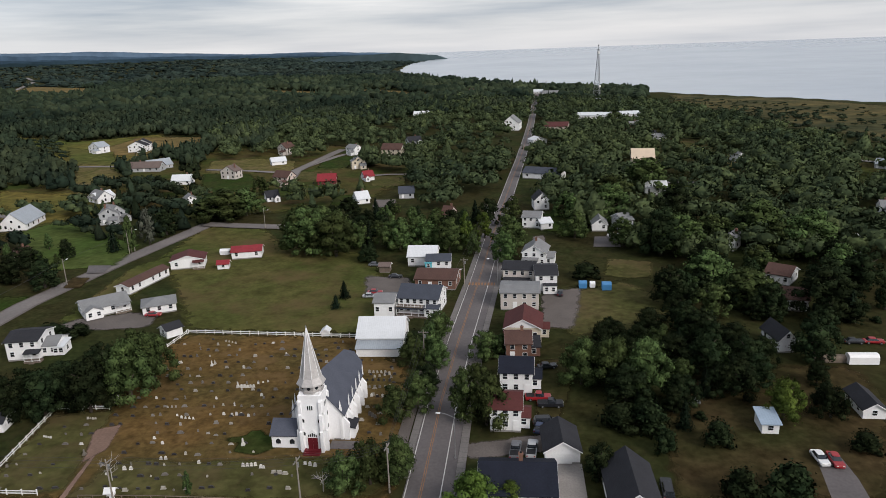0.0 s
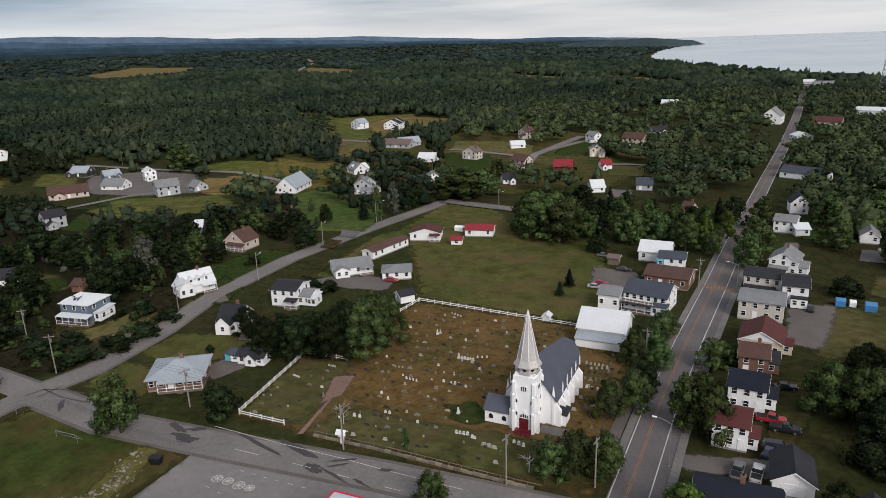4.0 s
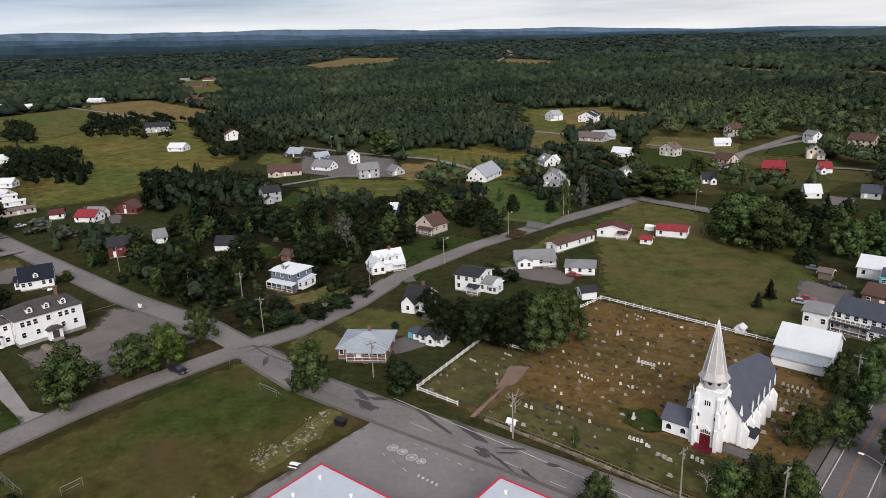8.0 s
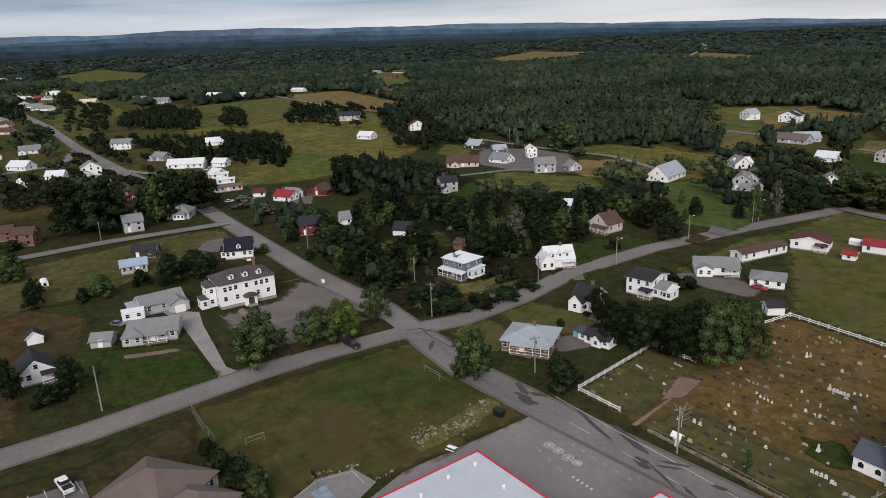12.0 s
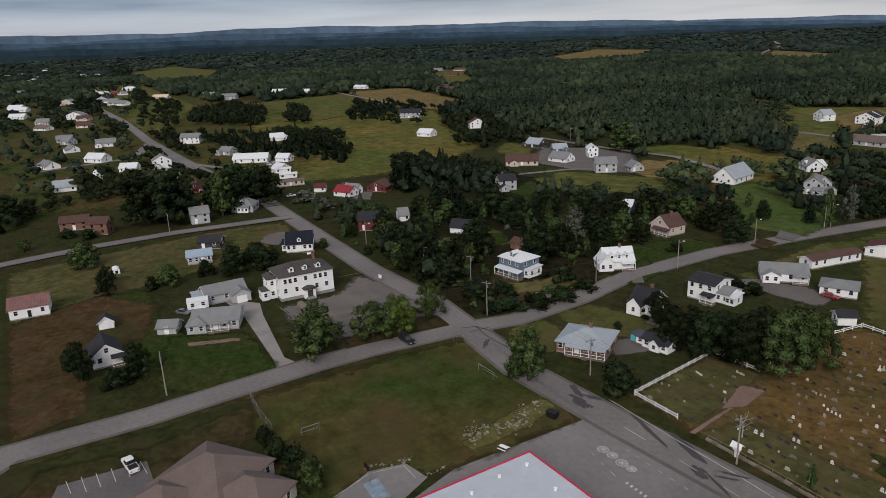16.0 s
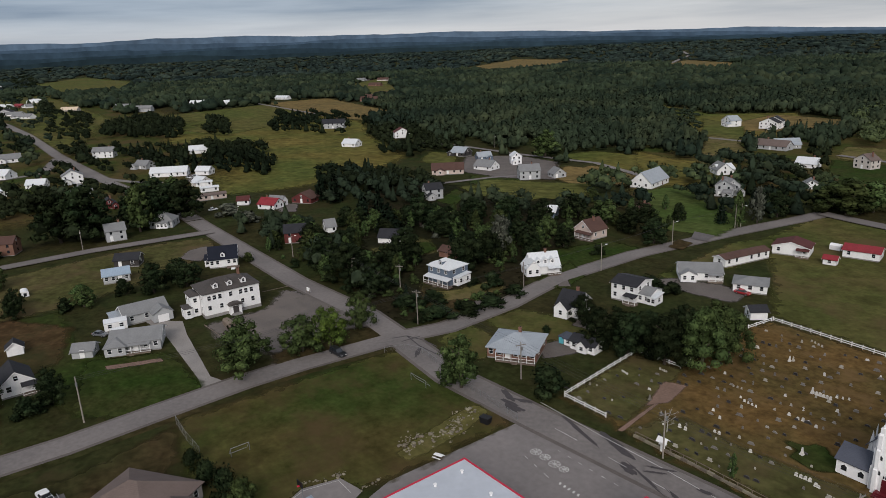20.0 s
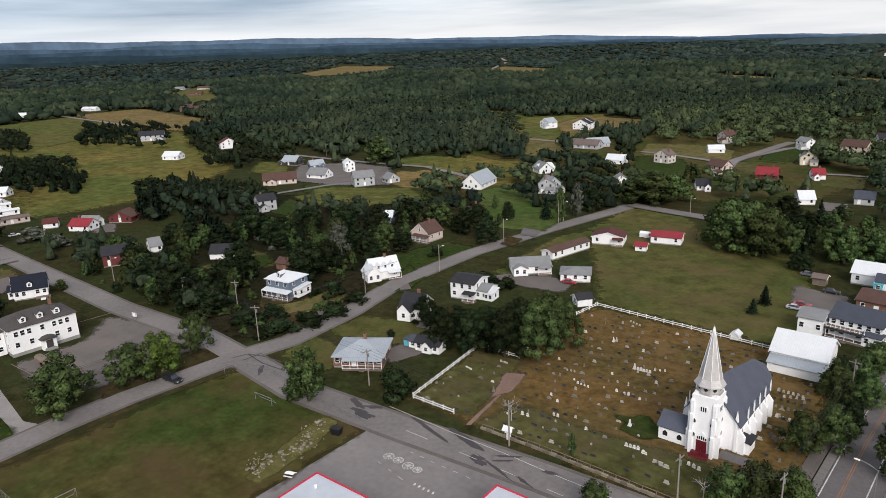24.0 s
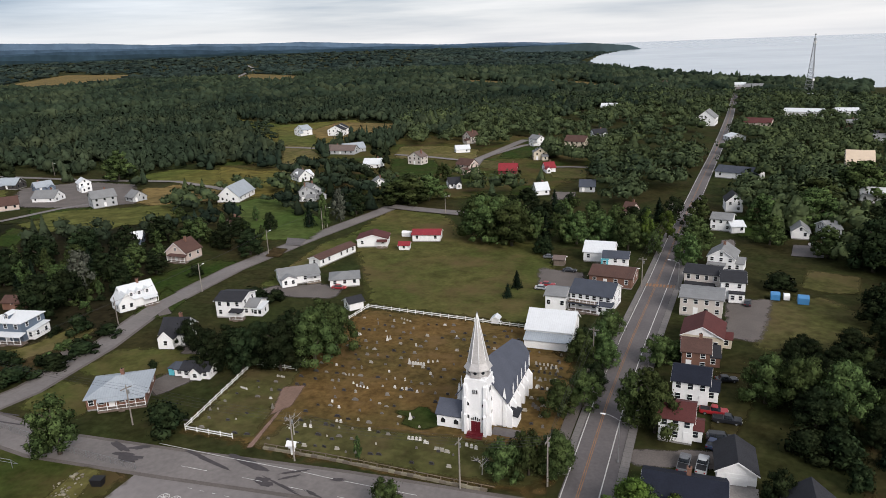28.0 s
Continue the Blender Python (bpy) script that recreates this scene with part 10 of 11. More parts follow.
# ---- fences, walls and rails ----
def white_fence(pts, label, gap=2.4):
    e = thing("white_fence", Matrix(), label, "fence", "cemetery fences")
    line = resample(pts, gap)
    post = Shape().box(-0.07, 0.07, -0.07, 0.07, -0.3, 1.15).box(-0.1, 0.1, -0.1, 0.1, 1.15, 1.22).mesh("post", TRIM)
    for p in line:
        part("post", post, TRIM, e, m=pose(p.x, p.y, 0))
    for a, b in zip(line, line[1:]):
        ang = math.degrees(math.atan2(b.y - a.y, b.x - a.x))
        n = (b - a).length
        for z in (0.35, 0.82):
            part("rail", Shape().box(0.07, n - 0.07, -0.035, 0.035, z, z + 0.17), TRIM, e, m=pose(a.x, a.y, 0, 0, 0, ang))
    return e


def wire_fence(pts, label, gap=3.0, h=1.5):
    """A chain-link fence: steel posts and rails with a mesh of thin wires."""
    e = thing("wire_fence", Matrix(), label, "fence", "wire fences")
    line = resample(pts, gap)
    post = Shape().ring(0, 0, 0.045, -0.3, h, 6).mesh("post", STEEL)
    for p in line:
        part("post", post, STEEL, e, m=pose(p.x, p.y, 0))
    for a, b in zip(line, line[1:]):
        s = Shape().bar((a.x, a.y, h - 0.03), (b.x, b.y, h - 0.03), 0.028, 5)
        k = 8
        for i in range(k):
            q0, q1 = a.lerp(b, i / k), a.lerp(b, (i + 1) / k)
            s.bar((q0.x, q0.y, 0.05), (q1.x, q1.y, h - 0.05), 0.008, 3).bar((q0.x, q0.y, h - 0.05), (q1.x, q1.y, 0.05), 0.008, 3)
        part("mesh_panel", s, STEEL, e)
    return e


def block_wall(pts, label):
    """A low retaining wall of rough blocks with a timber rail above."""
    e = thing("block_wall", Matrix(), label, "wall")
    line = resample(pts, 1.2)
    for i, (a, b) in enumerate(zip(line, line[1:])):
        ang = math.degrees(math.atan2(b.y - a.y, b.x - a.x))
        n = (b - a).length
        k = 0.03 * math.sin(i * 2.7)
        part("block", Shape().box(0.02, n - 0.02, -0.25 + k, 0.25 + k, -0.2, 0.42 + 0.07 * math.sin(i * 1.7)), RUBBLE, e, m=pose(a.x, a.y, 0, 0, 0, ang))
        if i % 2 == 0:
            part("rail_post", Shape().box(-0.06, 0.06, -0.06, 0.06, 0, 0.75), WOOD, e, m=pose(a.x, a.y, 0, 0, 0, ang) @ pose(0, 0.6, 0))
            part("rail", Shape().bar((0, 0.6, 0.72), (2 * n, 0.6, 0.72), 0.07, 6), WOOD, e, m=pose(a.x, a.y, 0, 0, 0, ang))
    return e


# ---- poles, lamps and cables ----
POLE_TOPS = {}


def utility_pole(key, x, y, h=9.5, rot=0.0, arm=True, lamp=None):
    e = thing("utility_pole", at(x, y, rot), "weathered wooden utility pole" + (" with a crossarm" if arm else " beside the street"), "utility pole", "utility poles")
    part("shaft", Shape().bar((0, 0, -0.5), (0, 0, h), 0.17, 8, 0.11), POLE, e)
    if arm:
        part("crossarm", Shape().box(-1.2, 1.2, -0.07, 0.07, h - 0.75, h - 0.6), POLE, e)
        for dx in (-1.1, -0.55, 0.55, 1.1):
            part("insulator", Shape().ring(dx, 0, 0.05, h - 0.6, h - 0.42, 6), STEEL, e)
        part("transformer", Shape().ring(0.32, 0.0, 0.2, h - 2.0, h - 1.2, 10), STEEL, e)
    if lamp:
        s = Shape().bar((0, 0, h - 1.2), (lamp, 0, h - 0.7), 0.05, 6)
        part("lamp_arm", s, STEEL, e)
        part("lamp_head", Shape().box(lamp - 0.1, lamp + 0.6, -0.14, 0.14, h - 0.78, h - 0.6), TRIM, e)
    POLE_TOPS[key] = (x, y, float(ground(x, y)) + h, radians(rot), arm)
    return e


def cables(a, b, count=3, sag=0.6):
    (ax, ay, az, ar, _), (bx, by, bz, br, _) = POLE_TOPS[a], POLE_TOPS[b]
    e = thing("overhead_cable", Matrix(), "sagging black overhead cables between two poles", "cable", "overhead cables")
    for i in range(count):
        off = (i - (count - 1) / 2) * 1.0
        line = []
        for k in range(13):
            f = k / 12
            line.append((ax + (bx - ax) * f + off * (math.cos(ar) * (1 - f) + math.cos(br) * f), ay + (by - ay) * f + off * (math.sin(ar) * (1 - f) + math.sin(br) * f), az + (bz - az) * f - 0.45 - sag * 4 * f * (1 - f)))
        part("cable", tube(line, 0.02, 4), WIRE, e)
    return e


def street_lamp(x, y, rot, h=8.5, reach=2.6):
    e = thing("street_lamp", at(x, y, rot), "grey steel street lamp with a long curved arm", "street lamp", "street lamps")
    part("base", Shape().ring(0, 0, 0.2, -0.1, 0.35, 8), STEEL, e)
    part("pole", Shape().bar((0, 0, 0), (0, 0, h), 0.09, 8, 0.06), STEEL, e)
    part("arm", tube([(reach * k / 6, 0, h - 0.1 + 0.8 * math.sin(k / 6 * math.pi / 2)) for k in range(7)], 0.045, 6), STEEL, e)
    part("lamp_head", Shape().solid([(reach - 0.1, -0.16, h + 0.58), (reach + 0.75, -0.12, h + 0.6), (reach + 0.75, 0.12, h + 0.6), (reach - 0.1, 0.16, h + 0.58)], [(reach - 0.1, -0.1, h + 0.76), (reach + 0.7, -0.08, h + 0.72), (reach + 0.7, 0.08, h + 0.72), (reach - 0.1, 0.1, h + 0.76)]), TRIM, e)
    return e


# ---- vehicles ----
CAR_PAINT = {"white": paint("white_car_paint", (0.70, 0.70, 0.70)), "red": paint("red_car_paint", (0.30, 0.02, 0.025)), "black": paint("black_car_paint", (0.015, 0.016, 0.02)), "grey": paint("grey_car_paint", (0.12, 0.125, 0.135)),
             "blue": paint("dark_blue_car_paint", (0.03, 0.045, 0.10)), "silver": paint("silver_car_paint", (0.38, 0.39, 0.40))}
TYRE = mat("rubber_tyre", (0.02, 0.02, 0.02), 0.9, 0.1, 5.0, 1.0, 0.2)
REDLAMP = paint("red_tail_lamp", (0.30, 0.01, 0.01), 0.2)
CLEAR = paint("clear_headlamp", (0.6, 0.6, 0.58), 0.1)


def car(x, y, rot, color="white", kind="car"):
    L, W = (4.6, 1.8) if kind == "car" else (5.4, 1.95)
    e = thing({"car": "car", "pickup": "pickup_truck", "suv": "sport_utility_vehicle"}[kind], at(x, y, rot, 0.07), "%s %s parked on the ground" % (color, {"car": "saloon car", "pickup": "pickup truck", "suv": "sport utility vehicle"}[kind]), "car" if kind != "pickup" else "truck", "parked vehicles")
    h1, h2 = (0.85, 1.45) if kind == "car" else (1.05, 1.8)
    w = W / 2

    def ring(z, x0, x1, q):
        c = 0.18
        return [(x0, -q + c, z), (x0 + c, -q, z), (x1 - c, -q, z), (x1, -q + c, z), (x1, q - c, z), (x1 - c, q, z), (x0 + c, q, z), (x0, q - c, z)]

    body = Shape().solid(ring(0.3, -L / 2, L / 2, w - 0.05), ring(0.6, -L / 2 - 0.02, L / 2 + 0.02, w)).solid(ring(0.6, -L / 2 - 0.02, L / 2 + 0.02, w), ring(h1, -L / 2 + 0.08, L / 2 - 0.12, w - 0.06))
    part("body", body, CAR_PAINT[color], e)
    c0, c1, t0, t1 = {"car": (-1.7, 1.0, -1.2, 0.3), "suv": (-2.5, 1.2, -2.3, 0.6), "pickup": (-0.6, 1.3, -0.45, 0.7)}[kind]
    part("glazing", Shape().solid(ring(h1, c0, c1, w - 0.1), ring(h2 - 0.08, t0, t1, w - 0.26)), GLASS, e)
    part("roof_panel", Shape().solid(ring(h2 - 0.08, t0 - 0.05, t1 + 0.05, w - 0.24), ring(h2, t0 + 0.08, t1 - 0.08, w - 0.34)), CAR_PAINT[color], e)
    if kind == "pickup":
        part("load_bed", Shape().box(-L / 2 + 0.2, -0.75, -w + 0.16, w - 0.16, h1 - 0.02, h1 + 0.02), BLACK, e)
    for sx in (-L * 0.3, L * 0.31):
        for sy in (-1, 1):
            wh = part("wheel", Shape().bar((sx, sy * (w - 0.2), 0.33), (sx, sy * (w + 0.02), 0.33), 0.33, 12), TYRE, e)
            part("rim", Shape().bar((sx, sy * (w + 0.02), 0.33), (sx, sy * (w + 0.035), 0.33), 0.2, 8), STEEL, wh)
    for sy in (-1, 1):
        part("headlight", Shape().box(L / 2 - 0.08, L / 2 + 0.04, sy * (w - 0.4) - 0.18, sy * (w - 0.4) + 0.18, 0.6, 0.75), CLEAR, e)
        part("tail_light", Shape().box(-L / 2 - 0.04, -L / 2 + 0.08, sy * (w - 0.3) - 0.13, sy * (w - 0.3) + 0.13, 0.62, 0.8), REDLAMP, e)
    return e


# ---- the school, seen by its roofs ----
def flat_school(x, y, rot, w, d, h, label):
    """x, y: the far left corner of the roof."""
    e = thing("school_building", pose(x, y, 0, 0, 0, rot), label, "school", "school buildings")
    TAKEN.append(("disc", x + w / 2, y - d / 2, max(w, d) * 0.62))
    part("wall", Shape().box(0.15, w - 0.15, -d + 0.15, -0.15, -0.3, h - 0.45), BEIGE, e)
    part("roof", Shape().box(0.25, w - 0.25, -d + 0.25, -0.25, h - 0.45, h - 0.12), R_FLATW, e, "pale grey flat roof membrane")
    for a in ((0, w, -0.28, 0), (0, w, -d, -d + 0.28), (0, 0.28, -d + 0.28, -0.28), (w - 0.28, w, -d + 0.28, -0.28)):
        part("parapet", Shape().box(*a, h - 0.6, h), REDTRIM, e, "red painted parapet trim")
    for i, (px, py) in enumerate(((3.0, -3.0), (3.0, -8.5), (4.0, -14.5), (10.5, -3.4), (17, -6), (12, -13))):
        if px < w - 1 and -py < d - 1:
            part("roof_vent", Shape().ring(px, py, 0.22, h - 0.12, h + 0.25, 8).ring(px, py, 0.32, h + 0.25, h + 0.36, 8), TRIM, e)
    k = int(d / 4)
    for i in range(k):
        window(e, 0.15, -d * (i + 0.5) / k, 1.2, -90, 1.6, 1.3)
    for i in range(int(w / 5)):
        window(e, w * (i + 0.5) / int(w / 5), -0.15, 1.2, 180, 1.6, 1.3)
    return e


# ---- a lattice mast ----
def lattice_mast(x, y, h, foot):
    e = thing("radio_mast", at(x, y, 20), "tall grey steel lattice mast with aerials on its top", "radio mast")
    legs = [(foot * math.cos(a), foot * math.sin(a)) for a in (0.5, 2.6, 4.7)]

    def pt(i, z):
        k = 1 - 0.86 * (z / h) ** 0.8
        return (legs[i % 3][0] * k, legs[i % 3][1] * k, z)

    for i in range(3):
        part("leg", tube([pt(i, h * k / 9) for k in range(10)], 0.32), STEEL, e)
    for k in range(14):
        z0, z1 = h * k / 14, h * (k + 1) / 14
        s = Shape()
        for i in range(3):
            s.bar(pt(i, z0), pt(i + 1, z1), 0.17, 4).bar(pt(i, z1), pt(i + 1, z1), 0.17, 4)
        part("brace", s, STEEL, e)
    for a in range(3):
        q = (1.3 * math.cos(a * 2.1), 1.3 * math.sin(a * 2.1))
        part("aerial", Shape().box(q[0] - 0.35, q[0] + 0.35, q[1] - 0.35, q[1] + 0.35, h - 4.5, h - 1.5), TRIM, e)
    part("beacon", Shape().ring(0, 0, 1.4, h, h + 1.2, 10).bar((0, 0, h + 1.2), (0, 0, h + 5.5), 0.3, 6).ring(0, 0, 0.9, h + 5.0, h + 6.2, 8), STEEL, e)
    part("dish", Shape().bar((2.4, -0.8, h * 0.3), (2.4, -1.5, h * 0.3), 1.5, 12), TRIM, e)


def goal(x, y, rot, w=3.6, h=1.7, d=1.2):
    e = thing("goal_frame", at(x, y, rot), "dull metal football goal frame without a net", "goal", "goal frames")
    for s in (-1, 1):
        part("post", Shape().bar((s * w / 2, 0, 0), (s * w / 2, 0, h), 0.06, 6), STEEL, e)
        part("stay", Shape().bar((s * w / 2, 0, h), (s * w / 2, d, 0.05), 0.045, 6), STEEL, e)
    part("crossbar", Shape().bar((-w / 2, 0, h), (w / 2, 0, h), 0.06, 6), STEEL, e)
    part("ground_bar", Shape().bar((-w / 2, d, 0.05), (w / 2, d, 0.05), 0.045, 6), STEEL, e)


def rubble_bank(x0, y0, x1, y1, wide, count, seed):
    """Loose pale stones heaped in a low bank."""
    r = np.random.default_rng(seed)
    e = thing("rubble_bank", Matrix(), "long heap of loose pale stones in the grass", "rubble")
    n = Vector((-(y1 - y0), x1 - x0)).normalized()
    meshes = []
    for k in range(4):
        v, f = BALL1
        vv = v * (1 + r.normal(0, 0.2, (len(v), 1))) * np.array([1.0, 0.75, 0.5])
        meshes.append(np_mesh("stone", vv, f, RUBBLE))
    for i in range(count):
        k = r.uniform(0, 1)
        q = r.normal(0.25 * math.sin(9 * k), 0.2)
        s = float(np.clip(r.lognormal(-1.75, 0.55), 0.08, 0.6))
        part("stone", meshes[i % 4], RUBBLE, e, m=pose(x0 + (x1 - x0) * k + n.x * q * wide, y0 + (y1 - y0) * k + n.y * q * wide, s * 0.3, 0, 0, float(r.uniform(0, 360))) @ Matrix.Diagonal((s, s, s, 1)))


def bare_tree(x, y, h):
    e = thing("bare_tree", at(x, y), "small bare dead tree with pale branches", "tree")
    s = Shape().bar((0, 0, -0.2), (0.1, 0, h * 0.5), 0.11, 6, 0.07)
    part("trunk", s, BIRCH, e)
    r = np.random.default_rng(int(abs(x * 10)))
    for i in range(9):
        a, z = i * 2.4, h * (0.3 + 0.05 * i)
        q = (h * 0.33 * math.cos(a), h * 0.33 * math.sin(a), z + h * 0.25)
        b = Shape().bar((0.05, 0, z), q, 0.045, 5, 0.015)
        for j in range(3):
            b.bar(Vector((0.05, 0, z)).lerp(Vector(q), 0.5 + 0.15 * j), Vector(q) + Vector(r.normal(0, h * 0.1, 3)), 0.02, 4, 0.008)
        part("branch", b, BIRCH, e)


def sign_board(x, y, rot):
    e = thing("sign_board", at(x, y, rot), "white notice board on two posts", "sign")
    part("board", Shape().box(-0.9, 0.9, -0.05, 0.05, 0.9, 2.1), TRIM, e)
    for s in (-0.7, 0.7):
        part("post", Shape().box(s - 0.06, s + 0.06, -0.12, -0.055, -0.3, 2.0), WOOD, e)
    for i in range(3):
        part("text_line", Shape().box(-0.6, 0.6 - 0.2 * i, 0.051, 0.06, 1.75 - 0.3 * i, 1.85 - 0.3 * i), BLACK, e)


def shrine(x, y, rot):
    e = thing("roadside_shrine", at(x, y, rot), "small white gabled shrine on a post", "shrine")
    part("post", Shape().box(-0.3, 0.3, -0.3, 0.3, -0.2, 1.4), TRIM, e)
    part("canopy", Shape().solid([(-1.0, -0.8, 2.0), (1.0, -0.8, 2.0), (1.0, 0, 2.7), (-1.0, 0, 2.7)], [(-1.0, -0.8, 2.12), (1.0, -0.8, 2.12), (1.0, 0, 2.85), (-1.0, 0, 2.85)]).solid(
        [(-1.0, 0.8, 2.0), (-1.0, 0.003, 2.7), (1.0, 0.003, 2.7), (1.0, 0.8, 2.0)], [(-1.0, 0.8, 2.12), (-1.0, 0.003, 2.85), (1.0, 0.003, 2.85), (1.0, 0.8, 2.12)]), TRIM, e)
    part("niche", Shape().box(-0.6, 0.6, -0.4, 0.4, 1.4, 2.1), TRIM, e)


def painted_line(name, pts, width, material, label, z=0.115, dash=None):
    """Road paint along a line; dash: (length, gap)."""
    if not dash:
        return single(name, strip_shape(pts, width / 2, -width / 2, z, step=12.0), material, Matrix(), label, "road marking", kind="structure")
    s, line = Shape(), resample(pts, dash[0] + dash[1])
    for a, b in zip(line, line[1:]):
        q = a.lerp(b, dash[0] / (dash[0] + dash[1]))
        t = strip_shape([a, q], width / 2, -width / 2, z, step=50)
        k = len(s.v)
        s.v += t.v
        s.f += [tuple(i + k for i in f) for f in t.f]
    return single(name, s, material, Matrix(), label, "road marking", kind="structure")


def blob_patch(name, x, y, rx, ry, rot, material, label, seed, z=0.106):
    """A flat ragged patch on the ground."""
    r = np.random.default_rng(seed)
    pts = []
    for i in range(18):
        a = 2 * math.pi * i / 18
        k = 1 + r.normal(0, 0.2)
        u, v = rx * k * math.cos(a), ry * k * math.sin(a)
        c, s = math.cos(radians(rot)), math.sin(radians(rot))
        pts.append((x + u * c - v * s, y + u * s + v * c))
    sheet(name, pts, material, label, z + 0.0017 * seed)


def yard_wheel(x, y, r):
    """A painted play circle with spokes."""
    s = Shape()
    n = 20
    for i in range(n):
        a, b = 2 * math.pi * i / n, 2 * math.pi * (i + 1) / n
        s.face((r * math.cos(a), r * math.sin(a), 0), (r * math.cos(b), r * math.sin(b), 0), ((r - 0.14) * math.cos(b), (r - 0.14) * math.sin(b), 0), ((r - 0.14) * math.cos(a), (r - 0.14) * math.sin(a), 0))
    for i in range(4):
        a = math.pi * i / 4
        d, q = Vector((math.cos(a), math.sin(a))), Vector((-math.sin(a), math.cos(a))) * 0.07
        z = 0.002 * (i + 1)
        s.face(*[(p.x, p.y, z) for p in (d * -r * 0.93 - q, d * r * 0.93 - q, d * r * 0.93 + q, d * -r * 0.93 + q)])
    single("painted_circle", s, PAINTW, pose(x, y, 0.115), "white spoked play circle painted on the asphalt", "road marking", "painted play circles", "structure")


def box_thing(name, x, y, w, d, h, material, label):
    """A small tilt-like or boxy thing with a rounded top."""
    e = thing(name, at(x, y, 5), label, name.replace("_", " ").split()[-1])
    prof = [(-d / 2, 0.15), (d / 2, 0.15), (d / 2, h * 0.75), (d * 0.3, h * 0.95), (0, h), (-d * 0.3, h * 0.95), (-d / 2, h * 0.75)]
    part("body", Shape().solid([(-w / 2, a, b) for a, b in prof], [(w / 2, a, b) for a, b in prof]), material, e)
    part("base", Shape().box(-w / 2 + 0.2, w / 2 - 0.2, -d / 2 + 0.1, d / 2 - 0.1, -0.1, 0.15), BLACK, e)
    part("opening", Shape().box(w / 2, w / 2 + 0.02, -d * 0.2, d * 0.2, 0.3, h * 0.7), GLASS, e)


# ---- the great forest inland ----
def far_forest():
    r = np.random.default_rng(5)
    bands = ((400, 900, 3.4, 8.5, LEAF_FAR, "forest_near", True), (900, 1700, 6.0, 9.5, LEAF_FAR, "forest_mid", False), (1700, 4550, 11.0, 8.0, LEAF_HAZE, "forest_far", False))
    for d0, d1, rad, height, material, name, detail in bands:
        n = int(1.1 * (d1 * d1 - d0 * d0) * radians(140) / 2 / (rad * rad * (3.3 if d0 < 900 else 3.4)))
        if d0 > 1600:
            d = d0 * (d1 / d0) ** r.uniform(0, 1, 10500)
        else:
            d = np.sqrt(r.uniform(d0 * d0, d1 * d1, n))
        az = r.uniform(-125, 6, len(d))
        if d0 > 1600:
            # the wooded headland stands thicker
            d = np.concatenate([d, r.uniform(1900, 4500, 1600)])
            az = np.concatenate([az, r.uniform(-27, -8, 1600)])
        x, y = d * np.sin(np.radians(az)), d * np.cos(np.radians(az))
        ok = d > np.interp(az, R_MIN[0], R_MIN[1]) * (1 + 0.06 * np.sin(az * 1.3))
        ok &= ~inside(COAST, x, y) & ~inside(COAST, x + 40, y - 20)
        for hole in FIELD_HOLES:
            ok &= ~inside(hole, x, y)
        pts = [(a, b) for a, b in zip(x[ok], y[ok]) if clear(a, b, rad * 0.5)]
        dd = np.hypot(*np.array(pts).T)
        k = len(pts)
        s = rad * np.clip(r.lognormal(-0.08, 0.36, k), 0.4, 2.0) * (np.maximum(1, dd / 2400) if d0 > 1600 else 1)
        # spruces stand together in drifts
        drift = 0.13 + 0.14 * np.sin(np.array(pts)[:, 0] / 61 + 1) * np.sin(np.array(pts)[:, 1] / 47)
        h = height * r.uniform(0.55, 1.4, k)
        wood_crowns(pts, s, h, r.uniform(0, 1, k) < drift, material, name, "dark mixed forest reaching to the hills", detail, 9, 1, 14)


# ---- street furniture and markings ----
for off in (-0.17, 0.17):
    painted_line('centre_line', [tuple(p) for p in offset_line(MAIN_ROAD, off)], 0.15, PAINTY, 'orange double centre line of the main road', 0.112)
painted_line('edge_line', [tuple(p) for p in offset_line(MAIN_ROAD, -3.4)], 0.19, PAINTW, 'white edge line of the main road', 0.112)
painted_line('edge_line', [tuple(p) for p in offset_line(MAIN_ROAD, 2.65)], 0.18, PAINTW, 'white edge line of the main road', 0.112)
single('pavement_east', strip_shape(MAIN_ROAD[:7], -5.45, -7.0, 0.2, 0.3, 8.0), PAVE, Matrix(), 'raised concrete pavement with a kerb', 'pavement', kind='structure')
single('pavement_west', strip_shape(MAIN_ROAD[1:7], 4.4, 3.0, 0.2, 0.3, 8.0), PAVE, Matrix(), 'raised concrete pavement with a kerb', 'pavement', kind='structure')
single('verge_west', strip_shape(MAIN_ROAD[1:4], 7.0, 4.65, 0.102), GRAVEL, Matrix(), 'gravel verge behind the pavement', 'verge', kind='structure')
crossing = Shape()
for i in range(9):
    crossing.box(-4.0 + i * 1.0, -3.4 + i * 1.0, -1.3, 1.3, 0, 0.006)
single('crosswalk', crossing, PAINTY, pose(-26.0, 204.1, 0.114, 0, 0, 3), 'faded orange and white pedestrian crossing', 'road marking', kind='structure')
painted_line('street_edge_line', [(-101.9, 81.7), (-85.4, 83.0), (-71.5, 84.4), (-63.1, 84.9), (-48.0, 86.3)], 0.14, PAINTW, 'worn white edge line of the street', 0.115)
painted_line('street_centre_line', [(-92.0, 77.6), (-79.0, 79.1), (-60.3, 80.9), (-45.8, 82.4)], 0.12, PAINTW, 'worn dashed line of the street' , 0.115, (3.0, 4.0))
painted_line('yard_line', [(-85.9, 73.1), (-78.3, 73.8), (-70.1, 74.7)], 0.10, PAINTW, 'faint dashed line on the yard' , 0.115, (0.8, 1.6))
